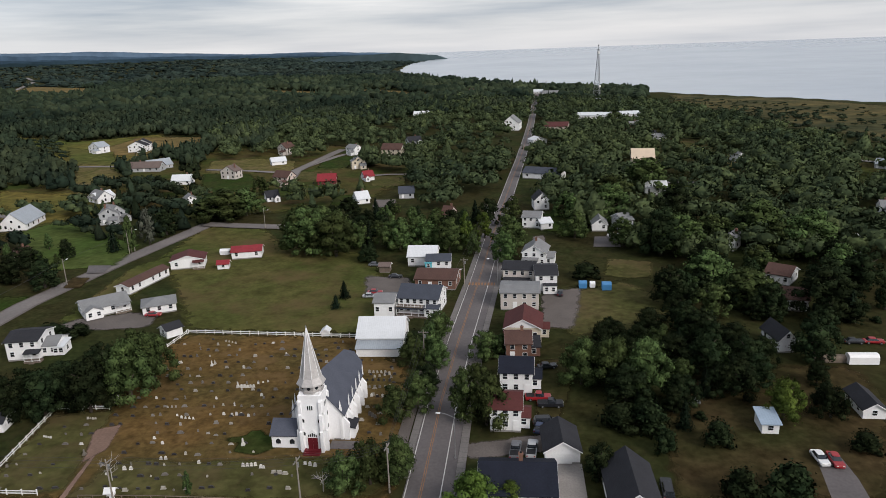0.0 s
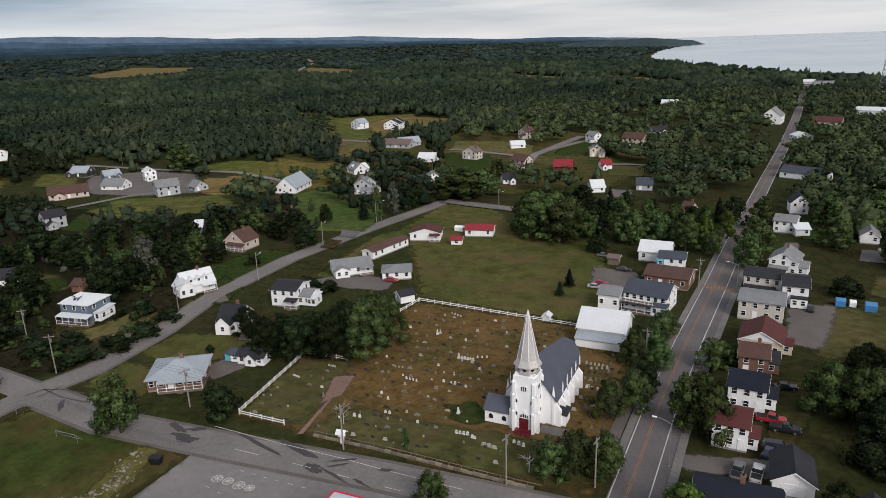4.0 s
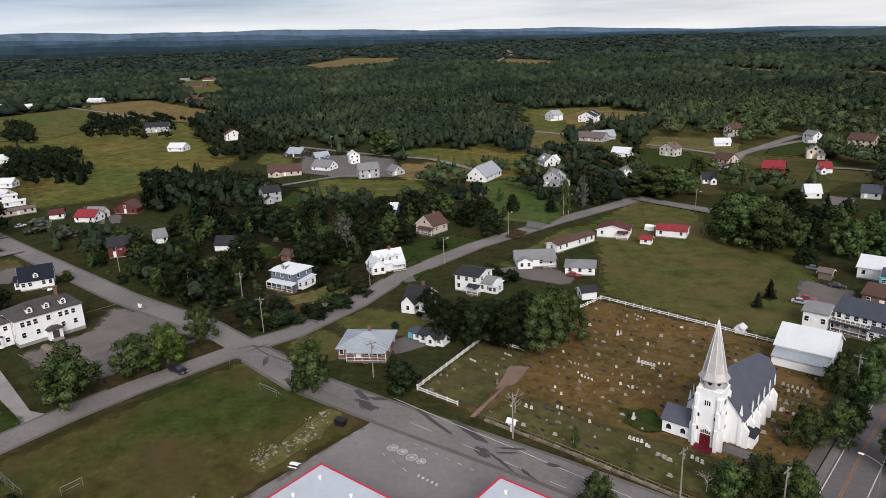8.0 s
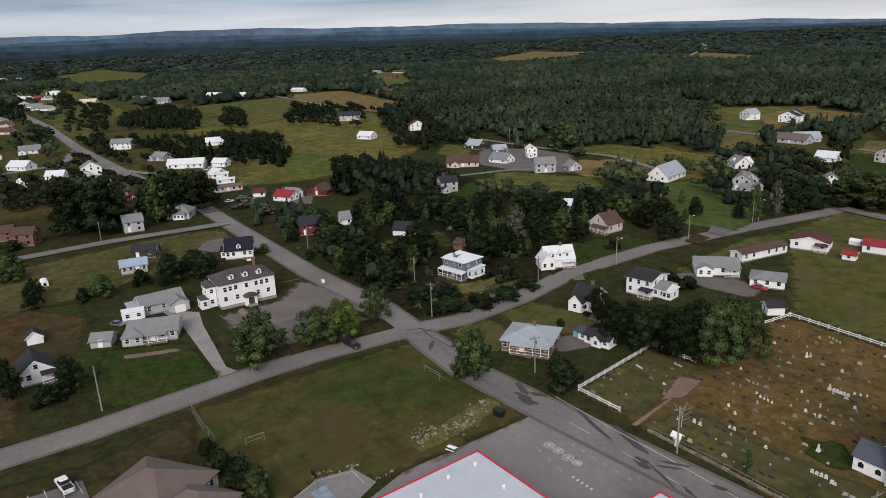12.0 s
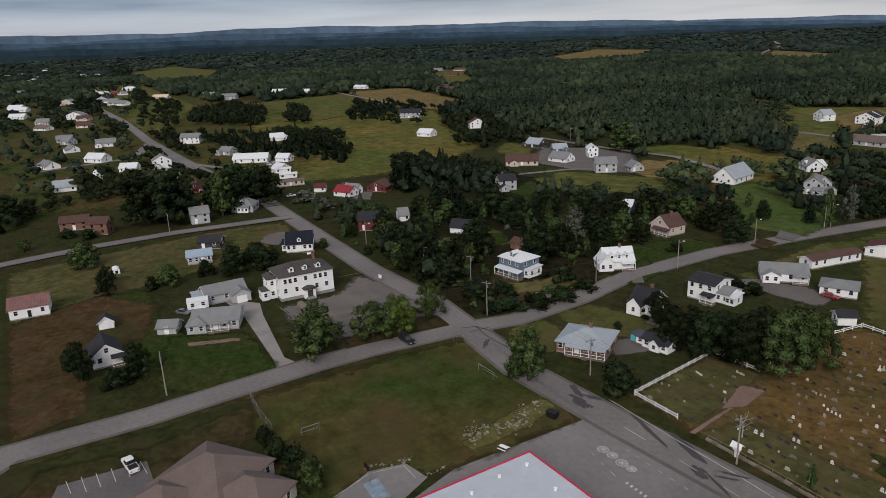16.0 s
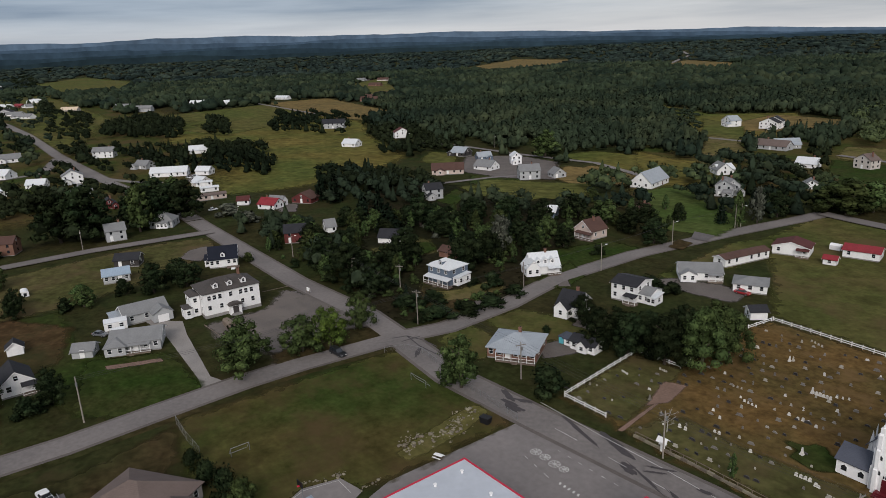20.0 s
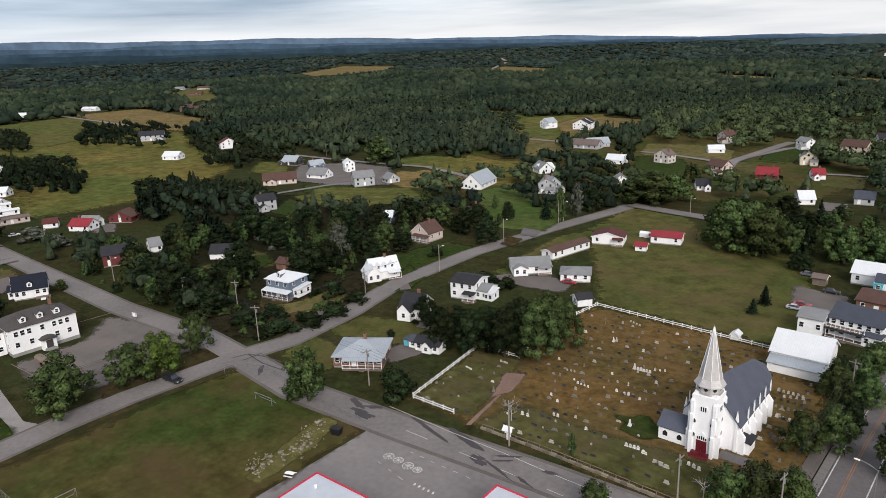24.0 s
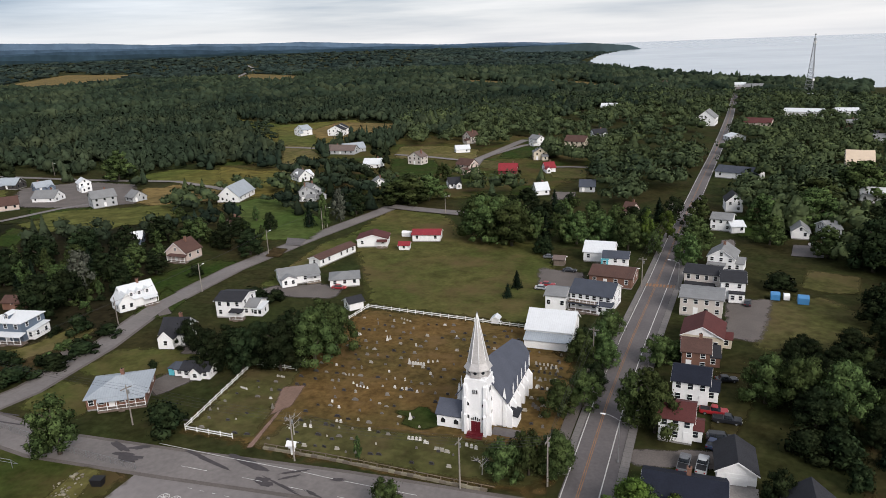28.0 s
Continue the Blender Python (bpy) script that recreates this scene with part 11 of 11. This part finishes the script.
painted_line('yard_line', [(-87.9, 67.0), (-81.8, 66.5), (-77.2, 66.0)], 0.10, PAINTW, 'faint dashed line on the yard' , 0.115, (0.8, 1.6))
yard_wheel(-87.8, 69.5, 1.05)
yard_wheel(-85.5, 69.8, 1.00)
yard_wheel(-82.9, 69.8, 1.10)
yard_wheel(-80.7, 70.1, 0.90)
blob_patch('tar_patch', -89.4, 81.0, 7, 0.5, -9, TAR, 'dark tar patch on the worn asphalt', 0)
blob_patch('tar_patch', -81.2, 83.1, 5, 0.9, -9, TAR, 'dark tar patch on the worn asphalt', 1)
blob_patch('tar_patch', -74.6, 79.5, 2.2, 1.0, -5, TAR, 'dark tar patch on the worn asphalt', 2)
blob_patch('tar_patch', -70.4, 79.7, 4, 0.35, -12, TAR, 'dark tar patch on the worn asphalt', 3)
blob_patch('tar_patch', -71.2, 82.4, 2, 0.3, 40, TAR, 'dark tar patch on the worn asphalt', 4)
blob_patch('tar_patch', -104.1, 79.3, 2.5, 0.6, 30, TAR, 'dark tar patch on the worn asphalt', 5)
blob_patch('tar_patch', -104.4, 76.3, 3, 0.7, 10, TAR, 'dark tar patch on the worn asphalt', 6)
blob_patch('tar_patch', -108.0, 78.0, 3, 0.8, -12, TAR, 'dark tar patch on the worn asphalt', 7)
blob_patch('tar_patch', -126.7, 79.2, 5, 0.5, -12, TAR, 'dark tar patch on the worn asphalt', 8)
blob_patch('tar_patch', -138.5, 72.8, 3, 0.5, -40, TAR, 'dark tar patch on the worn asphalt', 9)
blob_patch('tar_patch', -103.0, 75.5, 2.5, 1.0, 10, TAR, 'dark tar patch on the worn asphalt', 10)
blob_patch('tar_patch', -71.4, 84.0, 2.5, 0.3, 35, TAR, 'dark tar patch on the worn asphalt', 11)
blob_patch('tar_patch', -105.9, 90.8, 3, 0.4, -10, TAR, 'dark tar patch on the worn asphalt', 12)
blob_patch('tar_patch', -62.6, 85.0, 1.5, 0.4, 20, TAR, 'dark tar patch on the worn asphalt', 13)
blob_patch('tar_patch', -64.4, 80.0, 2.0, 0.3, -10, TAR, 'dark tar patch on the worn asphalt', 14)
painted_line('painted_writing', [(-78.1, 67.2), (-77.8, 66.6)], 0.35, PAINTW, 'worn white painted writing on the yard', 0.115)
painted_line('painted_writing', [(-77.0, 67.3), (-76.8, 66.7)], 0.35, PAINTW, 'worn white painted writing on the yard', 0.115)
painted_line('painted_writing', [(-76.0, 67.4), (-75.8, 66.8)], 0.35, PAINTW, 'worn white painted writing on the yard', 0.115)
painted_line('painted_writing', [(-75.0, 67.5), (-74.7, 66.9)], 0.35, PAINTW, 'worn white painted writing on the yard', 0.115)
painted_line('painted_writing', [(-74.0, 67.6), (-73.7, 67.0)], 0.35, PAINTW, 'worn white painted writing on the yard', 0.115)
for line in ([(-150.0, 71.5), (-149.1, 75.4), (-144.0, 77.6), (-138.7, 78.4)], [(-149.1, 75.4), (-141.5, 75.0), (-133.8, 76.2)], [(-146.7, 72.5), (-146.8, 78.0)]):
    painted_line('tar_crack', line, 0.35, TAR, 'black tar sealing of a road crack', 0.118)
sheet('court', [(-96.9, 21.5), (-101.7, 29.5), (-100.8, 36.2), (-95.2, 38.0), (-91.3, 31.8)], YARD, 'asphalt ball court', 0.090)
sheet('court_key', [(-98.5, 27.4), (-99.2, 30.2), (-93.3, 30.7), (-93.6, 27.7)], PAINTB, 'pale blue painted key of the ball court', 0.096)
painted_line('court_line', [(-97.5, 21.9), (-101.0, 29.5)], 0.1, PAINTW, 'white line of the ball court', 0.10)
painted_line('court_line', [(-101.0, 29.5), (-100.3, 35.7)], 0.1, PAINTW, 'white line of the ball court', 0.10)
painted_line('court_line', [(-100.3, 35.7), (-95.9, 36.1)], 0.1, PAINTW, 'white line of the ball court', 0.10)
painted_line('bay_line', [(-124.3, -19.2), (-119.9, -18.2)], 0.12, PAINTW, 'white parking bay line', 0.10)
painted_line('bay_line', [(-124.5, -16.8), (-119.2, -15.8)], 0.12, PAINTW, 'white parking bay line', 0.10)
painted_line('bay_line', [(-124.5, -14.4), (-119.4, -13.5)], 0.12, PAINTW, 'white parking bay line', 0.10)
painted_line('bay_line', [(-124.7, -11.9), (-119.9, -11.1)], 0.12, PAINTW, 'white parking bay line', 0.10)
painted_line('bay_line', [(-124.8, -9.6), (-120.1, -8.8)], 0.12, PAINTW, 'white parking bay line', 0.10)
painted_line('bay_line', [(-124.7, -7.0), (-119.9, -6.0)], 0.12, PAINTW, 'white parking bay line', 0.10)

# ---- school and care home ----
flat_school(-86.6, 53.3, 7.0, 26.0, 40.0, 5.6, 'low school building with a pale flat roof and red trim')
flat_school(-62.3, 70.5, 7.0, 28.0, 36.0, 5.6, 'low school wing with a pale flat roof and red trim')
home = house(-110.0, 4.5, 41.0, 15.0, 13.5, 3.2, 3.6, 'hip', BEIGE, R_TAUPE, 'large beige care home with a taupe hipped roof', 'building', front=5, side=4, name='care_home', group='')
wing(home, 9.5, -1.5, 11.0, 9.0, 3.0, 2.6, 'hip', BEIGE, R_TAUPE, 3, 2)
wing(home, -3.0, -8.5, 9.0, 8.0, 3.0, 2.4, 'hip', BEIGE, R_TAUPE, 3, 2)

# ---- fences and walls ----
white_fence([(-89.5, 88.5), (-100.6, 87.4)], "white post-and-rail fence along the street")
white_fence([(-101.0, 87.7), (-107.5, 115.8)], "white post-and-rail fence beside the cemetery")
white_fence([(-107.5, 115.8), (-95.8, 117.4), (-96.5, 121.6)], "white post-and-rail fence by the trees")
white_fence([(-101.0, 148.6), (-100.7, 157.8)], "white fence by the shed")
white_fence([(-100.6, 158.3), (-52.8, 159.6)], "long white post-and-rail fence behind the graves")
block_wall([(-81.6, 88.0), (-68.8, 89.5), (-57.0, 90.4), (-46.1, 91.1), (-37.6, 91.8)], "low wall of rough concrete blocks with a timber rail")
wire_fence([(-143.2, 66.0), (-142.2, 71.2), (-137.5, 73.6), (-121.0, 73.0)], "grey chain-link fence at the corner of the sports field")
wire_fence([(-117.3, 72.7), (-98.8, 73.5)], "grey chain-link fence round the sports field")
wire_fence([(-137.3, 15.4), (-129.5, 15.9), (-122.4, 16.9)], "grey chain-link fence at the end of the field", 2.5, 2.2)
single('ditch', strip_shape([(-139.4, -29.5), (-140.5, -18.1), (-141.7, -4.6), (-145.0, 12.9), (-148.4, 32.2), (-149.7, 46.0), (-149.5, 69.2)], -4.4, -6.4, 0.074), ROUGH, Matrix(), 'dark grassy ditch beside the street', 'ditch', kind='structure')
grave_row(-44.5, 140.3, -39.8, 140.5, 6, 0)
grave_row(-42.5, 133.2, -39.0, 133.4, 4, 1)
grave_row(-40.9, 129.3, -38.5, 129.3, 3, 3)
grave_row(-39.1, 124.6, -36.8, 124.3, 3, 1)
grave_row(-43.9, 136.4, -38.7, 136.6, 5, 2)

for line in ([(-207.5, 54.5), (-207.8, 65.1)], [(-190.2, 32.7), (-178.8, 34.6)]):
    single('yard_edging', strip_shape(line, 0.07, -0.07, 0.12, 0.2), WOOD, Matrix(), 'low weathered timber edging of the gravel yard', 'edging', 'yard edgings')

# ---- goals, rubble, benches ----
goal(-119.0, 23.6, 96.2)
goal(-124.0, 64.9, 7.9, 5.5)
rubble_bank(-101.5, 49.3, -106.2, 69.4, 6.5, 290, 3)
rubble_bank(-102.7, 29.8, -101.5, 38.0, 1.6, 40, 4)
rubble_bank(-95.7, 37.7, -96.5, 42.5, 1.2, 25, 6)
bench = thing('picnic_table', pose(-96.3, 53.7, 0, 0, 0, 25), 'white weathered picnic table at the edge of the yard', 'table')
part('tabletop', Shape().box(-0.9, 0.9, -0.38, 0.38, 0.70, 0.76), TRIM, bench)
for s in (-1, 1):
    part('seat', Shape().box(-0.9, 0.9, s * 0.72 - 0.13, s * 0.72 + 0.13, 0.42, 0.47), TRIM, bench)
    part('leg', Shape().box(s * 0.6 - 0.05, s * 0.6 + 0.05, -0.7, 0.7, 0.0, 0.42).box(s * 0.6 - 0.05, s * 0.6 + 0.05, -0.1, 0.1, 0.42, 0.7), WOOD, bench)
bin_ob = thing('dumpster', pose(-101.6, 67.8, 0, 0, 0, 20), 'black steel refuse bin in the grass', 'bin')
part('tub', Shape().solid([(-0.9, -0.6, 0), (0.9, -0.6, 0), (0.9, 0.6, 0), (-0.9, 0.6, 0)], [(-1.1, -0.75, 1.3), (1.1, -0.75, 1.3), (1.1, 0.75, 1.3), (-1.1, 0.75, 1.3)]), BLACK, bin_ob)
part('lid', Shape().box(-1.12, 1.12, -0.78, 0.78, 1.3, 1.4), BLACK, bin_ob)
hoop = thing('basketball_hoop', pose(-98.6, 28.6, 0, 0, 0, 10), 'basketball hoop with a dark backboard on a post', 'basketball hoop')
part('post', Shape().bar((0, 0, -0.2), (0, 0, 3.3), 0.09, 8), STEEL, hoop)
part('backboard', Shape().box(-0.9, 0.9, -0.35, -0.28, 2.8, 3.9), BLACK, hoop)
part('rim', Shape().ring(0, -0.62, 0.24, 3.03, 3.07, 12), REDTRIM, hoop)
sign_board(-196.7, 66.0, 20)
shrine(-75.1, 88.6, 10)
lattice_mast(37.0, 911.1, 63.0, 6.5)
bare_tree(-79.0, 94.1, 5.0)
bare_tree(-40.1, 95.8, 4.2)
tree('tall', -62.5, 91.3, 5.5, 2.2, 'leaf')

# ---- poles and cables ----
utility_pole('pole_a', -149.6, -0.8, 10.5, 0, True)
utility_pole('cross', -154.5, 81.7, 10, 40, True)
utility_pole('west', -196.3, 81.1, 9.5, 40, True)
utility_pole('bungalow', -112.5, 84.9, 9, 80, True)
utility_pole('wall', -73.5, 86.9, 9.5, 80, True)
utility_pole('church', -42.1, 90.8, 9.8, 85, True)
utility_pole('corner', -28.7, 96.9, 9.5, 85, True)
utility_pole('north_a', -164.1, 192.5, 9.5, 85, False, lamp=1.6)
utility_pole('north_b', -158.2, 152.3, 9.5, 85, False, lamp=1.6)
utility_pole('north_c', -165.6, 229.5, 9.5, 85, False, lamp=1.6)
utility_pole('blue', -180.5, 90.0, 9, 40, True)
utility_pole('main_b', -32.2, 144.5, 9.5, 0, True)
utility_pole('main_c', -30.9, 201.3, 9.5, 0, True)
utility_pole('main_d', -32.0, 275.8, 9.5, 0, True)
utility_pole('west_b', -239.0, 75.7, 9, 40, False, lamp=1.6)
utility_pole('back_a', -301.4, 10.3, 8.5, 0, False, lamp=1.6)
utility_pole('n_d', -165.7, 233.1, 9.5, 0, False, lamp=1.6)
utility_pole('field', -127.4, 269.3, 9, 0, False, lamp=1.6)
utility_pole('west_c', -305.3, 73.7, 9, 0, False, lamp=1.6)
utility_pole('far_a', -409.7, 286.8, 9, 0, False, lamp=1.6)
utility_pole('far_b', -294.4, 432.9, 8.5, 0, False, lamp=1.6)
utility_pole('house_e', -161.4, 123.1, 8, 0, False, lamp=1.6)
cables('pole_a', 'cross', 3)
cables('cross', 'west', 3)
cables('cross', 'bungalow', 3)
cables('bungalow', 'wall', 4)
cables('wall', 'church', 4)
cables('church', 'corner', 4)
cables('corner', 'main_b', 3)
cables('main_b', 'main_c', 3)
cables('main_c', 'main_d', 3)
cables('north_b', 'north_a', 2)
cables('north_a', 'north_c', 2)
cables('cross', 'north_b', 2)
cables('west', 'west_b', 2)
street_lamp(-19.2, 108.2, 180)
street_lamp(-20.6, 202.0, 180)

# ---- vehicles ----
car(44.6, 115.2, -83, 'white', 'car')
car(47.0, 114.9, -88, 'red', 'car')
car(-58.2, 189.5, 5, 'silver', 'car')
car(-57.6, 193.0, 5, 'red', 'car')
car(-8.5, 111.3, 88, 'grey', 'pickup')
car(-5.5, 112.0, 88, 'silver', 'pickup')
car(-3.8, 146.8, 20, 'black', 'car')
car(-5.2, 131.7, 5, 'red', 'pickup')
car(-1.4, 196.4, 90, 'black', 'car')
car(68.9, 167.7, 5, 'black', 'car')
car(73.5, 168.2, 0, 'red', 'car')
car(-108.0, 144.9, 20, 'blue', 'car')
car(-103.9, 146.4, 20, 'black', 'car')
car(-117.8, 169.2, 10, 'red', 'car')
car(-123.4, -8.6, 195, 'white', 'pickup')
car(-105.6, 7.4, 85, 'white', 'car')
car(-149.2, 56.0, 12, 'black', 'suv')
car(-3.1, 121.9, 10, 'black', 'suv')
car(-65.1, 220.5, 0, 'grey', 'car')
car(-437.6, 81.6, 0, 'silver', 'car')
car(-199.4, 7.0, 40, 'grey', 'car')
car(-54.9, 208.4, 5, 'black', 'car')
car(17.2, 102.7, 90, 'black', 'suv')
car(-4.4, 120.0, 80, 'blue', 'car')
car(-446.2, 80.2, 20, 'white', 'car')
car(-448.1, 84.8, 30, 'silver', 'car')
car(-342.0, 70.8, 100, 'white', 'car')
car(24.9, 133.0, 15, 'grey', 'suv')
car(-2.6, 129.2, 5, 'black', 'pickup')
car(18.0, 263.0, 10, 'white', 'car')
box_thing('cargo_trailer', -126.4, 230.8, 3.6, 2.2, 2.3, TRIM, 'white cargo trailer beside the red-roofed house')
box_thing('tarpaulin_shelter', 5.4, 203.2, 2.4, 2.2, 2.3, paint('blue_tarpaulin', (0.05, 0.20, 0.42), 0.5), 'blue tarpaulin shelter in a yard')
box_thing('tarpaulin_shelter', 12.4, 202.2, 2.8, 2.6, 2.5, paint('blue_tarpaulin', (0.05, 0.20, 0.42), 0.5), 'bright blue tarpaulin shelter')
box_thing('storage_tank', 8.3, 203.9, 1.6, 1.8, 1.9, TRIM, 'white storage tank in a yard')
box_thing('camper_trailer', 66.6, 156.6, 6.5, 2.4, 2.5, TRIM, 'white camper trailer parked on grass')
box_thing('camper_trailer', -252.8, -10.4, 4.6, 2.2, 2.0, TRIM, 'white camper under a dark tree')
box_thing('scrap_heap', 60.7, 156.9, 5, 2, 1.6, WOOD, 'heap of old timber and scrap')
box_thing('loaded_trailer', -184.5, 38.3, 5, 2, 2.0, WOOD, 'dark trailer loaded with timber')

# ---- graves ----
grave_row(-71.5, 130.1, -68.8, 130.5, 5, 3, 0, 1.15)
grave_row(-72.4, 130.1, -72.3, 130.2, 1, 3, 3, 1.1)
grave_row(-68.5, 132.2, -66.6, 133.3, 3, 3, 0, 0.8)
grave_row(-67.9, 118.1, -66.1, 118.6, 3, 3, 0, 1.1)
grave_row(-69.8, 118.2, -69.7, 118.3, 1, 3, 0, 1.0)
grave_row(-64.3, 118.2, -64.2, 118.2, 1, 3, 0, 1.2)
grave_row(-78.1, 115.9, -75.4, 115.8, 4, 3, 0, 0.85)
grave_row(-75.5, 139.5, -75.4, 139.5, 1, 3, 0, 1.0)
grave_row(-87.4, 154.0, -84.2, 153.0, 4, 0, 0, 0.8)
grave_row(-83.5, 119.6, -81.8, 120.0, 3, 0, 0, 0.7)
grave_row(-78.8, 97.4, -77.6, 97.6, 2, 3, 0, 1.1)
grave_row(-73.9, 101.4, -73.0, 101.5, 2, 3, 0, 1.1)
grave_row(-57.3, 101.1, -55.1, 101.5, 4, 3, 0, 1.1)
grave_row(-53.8, 101.0, -53.3, 101.0, 2, 3, 0, 1.0)
grave_row(-60.4, 107.6, -60.3, 107.6, 1, 3, 3, 1.0)
grave_row(-66.0, 101.0, -65.9, 101.1, 1, 3, 0, 1.2)
grave_row(-76.6, 106.3, -76.5, 106.4, 1, 3, 0, 1.0)
grave_row(-79.3, 107.8, -79.2, 107.9, 1, 3, 0, 0.9)
grave_row(-102.2, 105.7, -100.5, 105.5, 4, 3, 0, 0.7)
grave_row(-97.9, 113.2, -96.2, 113.3, 4, 0, 0, 0.8)
grave_row(-65.3, 126.9, -65.2, 126.9, 1, 3, 0, 1.0)
grave_row(-68.2, 148.1, -68.1, 148.1, 1, 3, 0, 0.9)
grave_row(-84.0, 140.0, -83.8, 140.0, 1, 3, 3, 0.9)
grave_row(-40.2, 119.2, -40.8, 129.8, 3, 0, 1, 1.0)
grave_row(-42.7, 138.2, -39.5, 139.7, 4, 0, 0, 1.0)
grave_row(-39.1, 121.5, -37.7, 120.5, 3, 1, 0, 1.2)
grave_row(-38.0, 134.0, -40.3, 146.8, 4, 1, 0, 1.0)
grave_row(-46.1, 103.0, -44.1, 102.7, 3, 3, 0, 1.1)
grave_row(-50.8, 99.8, -48.6, 99.7, 3, 0, 1, 1.1)
CEMETERY = [(-90.3, 89.4), (-100.3, 89.1), (-105.5, 114.0), (-92.7, 115.8), (-96.8, 133.3), (-97.8, 154.7), (-54.7, 156.6), (-38.9, 143.2), (-32.1, 112.1), (-31.5, 97.1), (-54.8, 93.5), (-82.7, 90.3)]
scatter_graves(CEMETERY, 235, 8, [(-46.3, 108, 7.5), (-47.5, 118, 8.5), (-48.5, 127, 8.0), (-49.4, 134, 6.5), (-50.0, 139, 4.0), (-52.5, 110, 5.5), (-88.7, 105.2, 4.0), (-85.7, 93.1, 3.0), (-86.9, 97.2, 3.0)])
blob_patch('green_patch', -58.2, 109.2, 5, 3.5, 0, LAWN, 'greener grass beside the church', 61, 0.03)

far_forest()
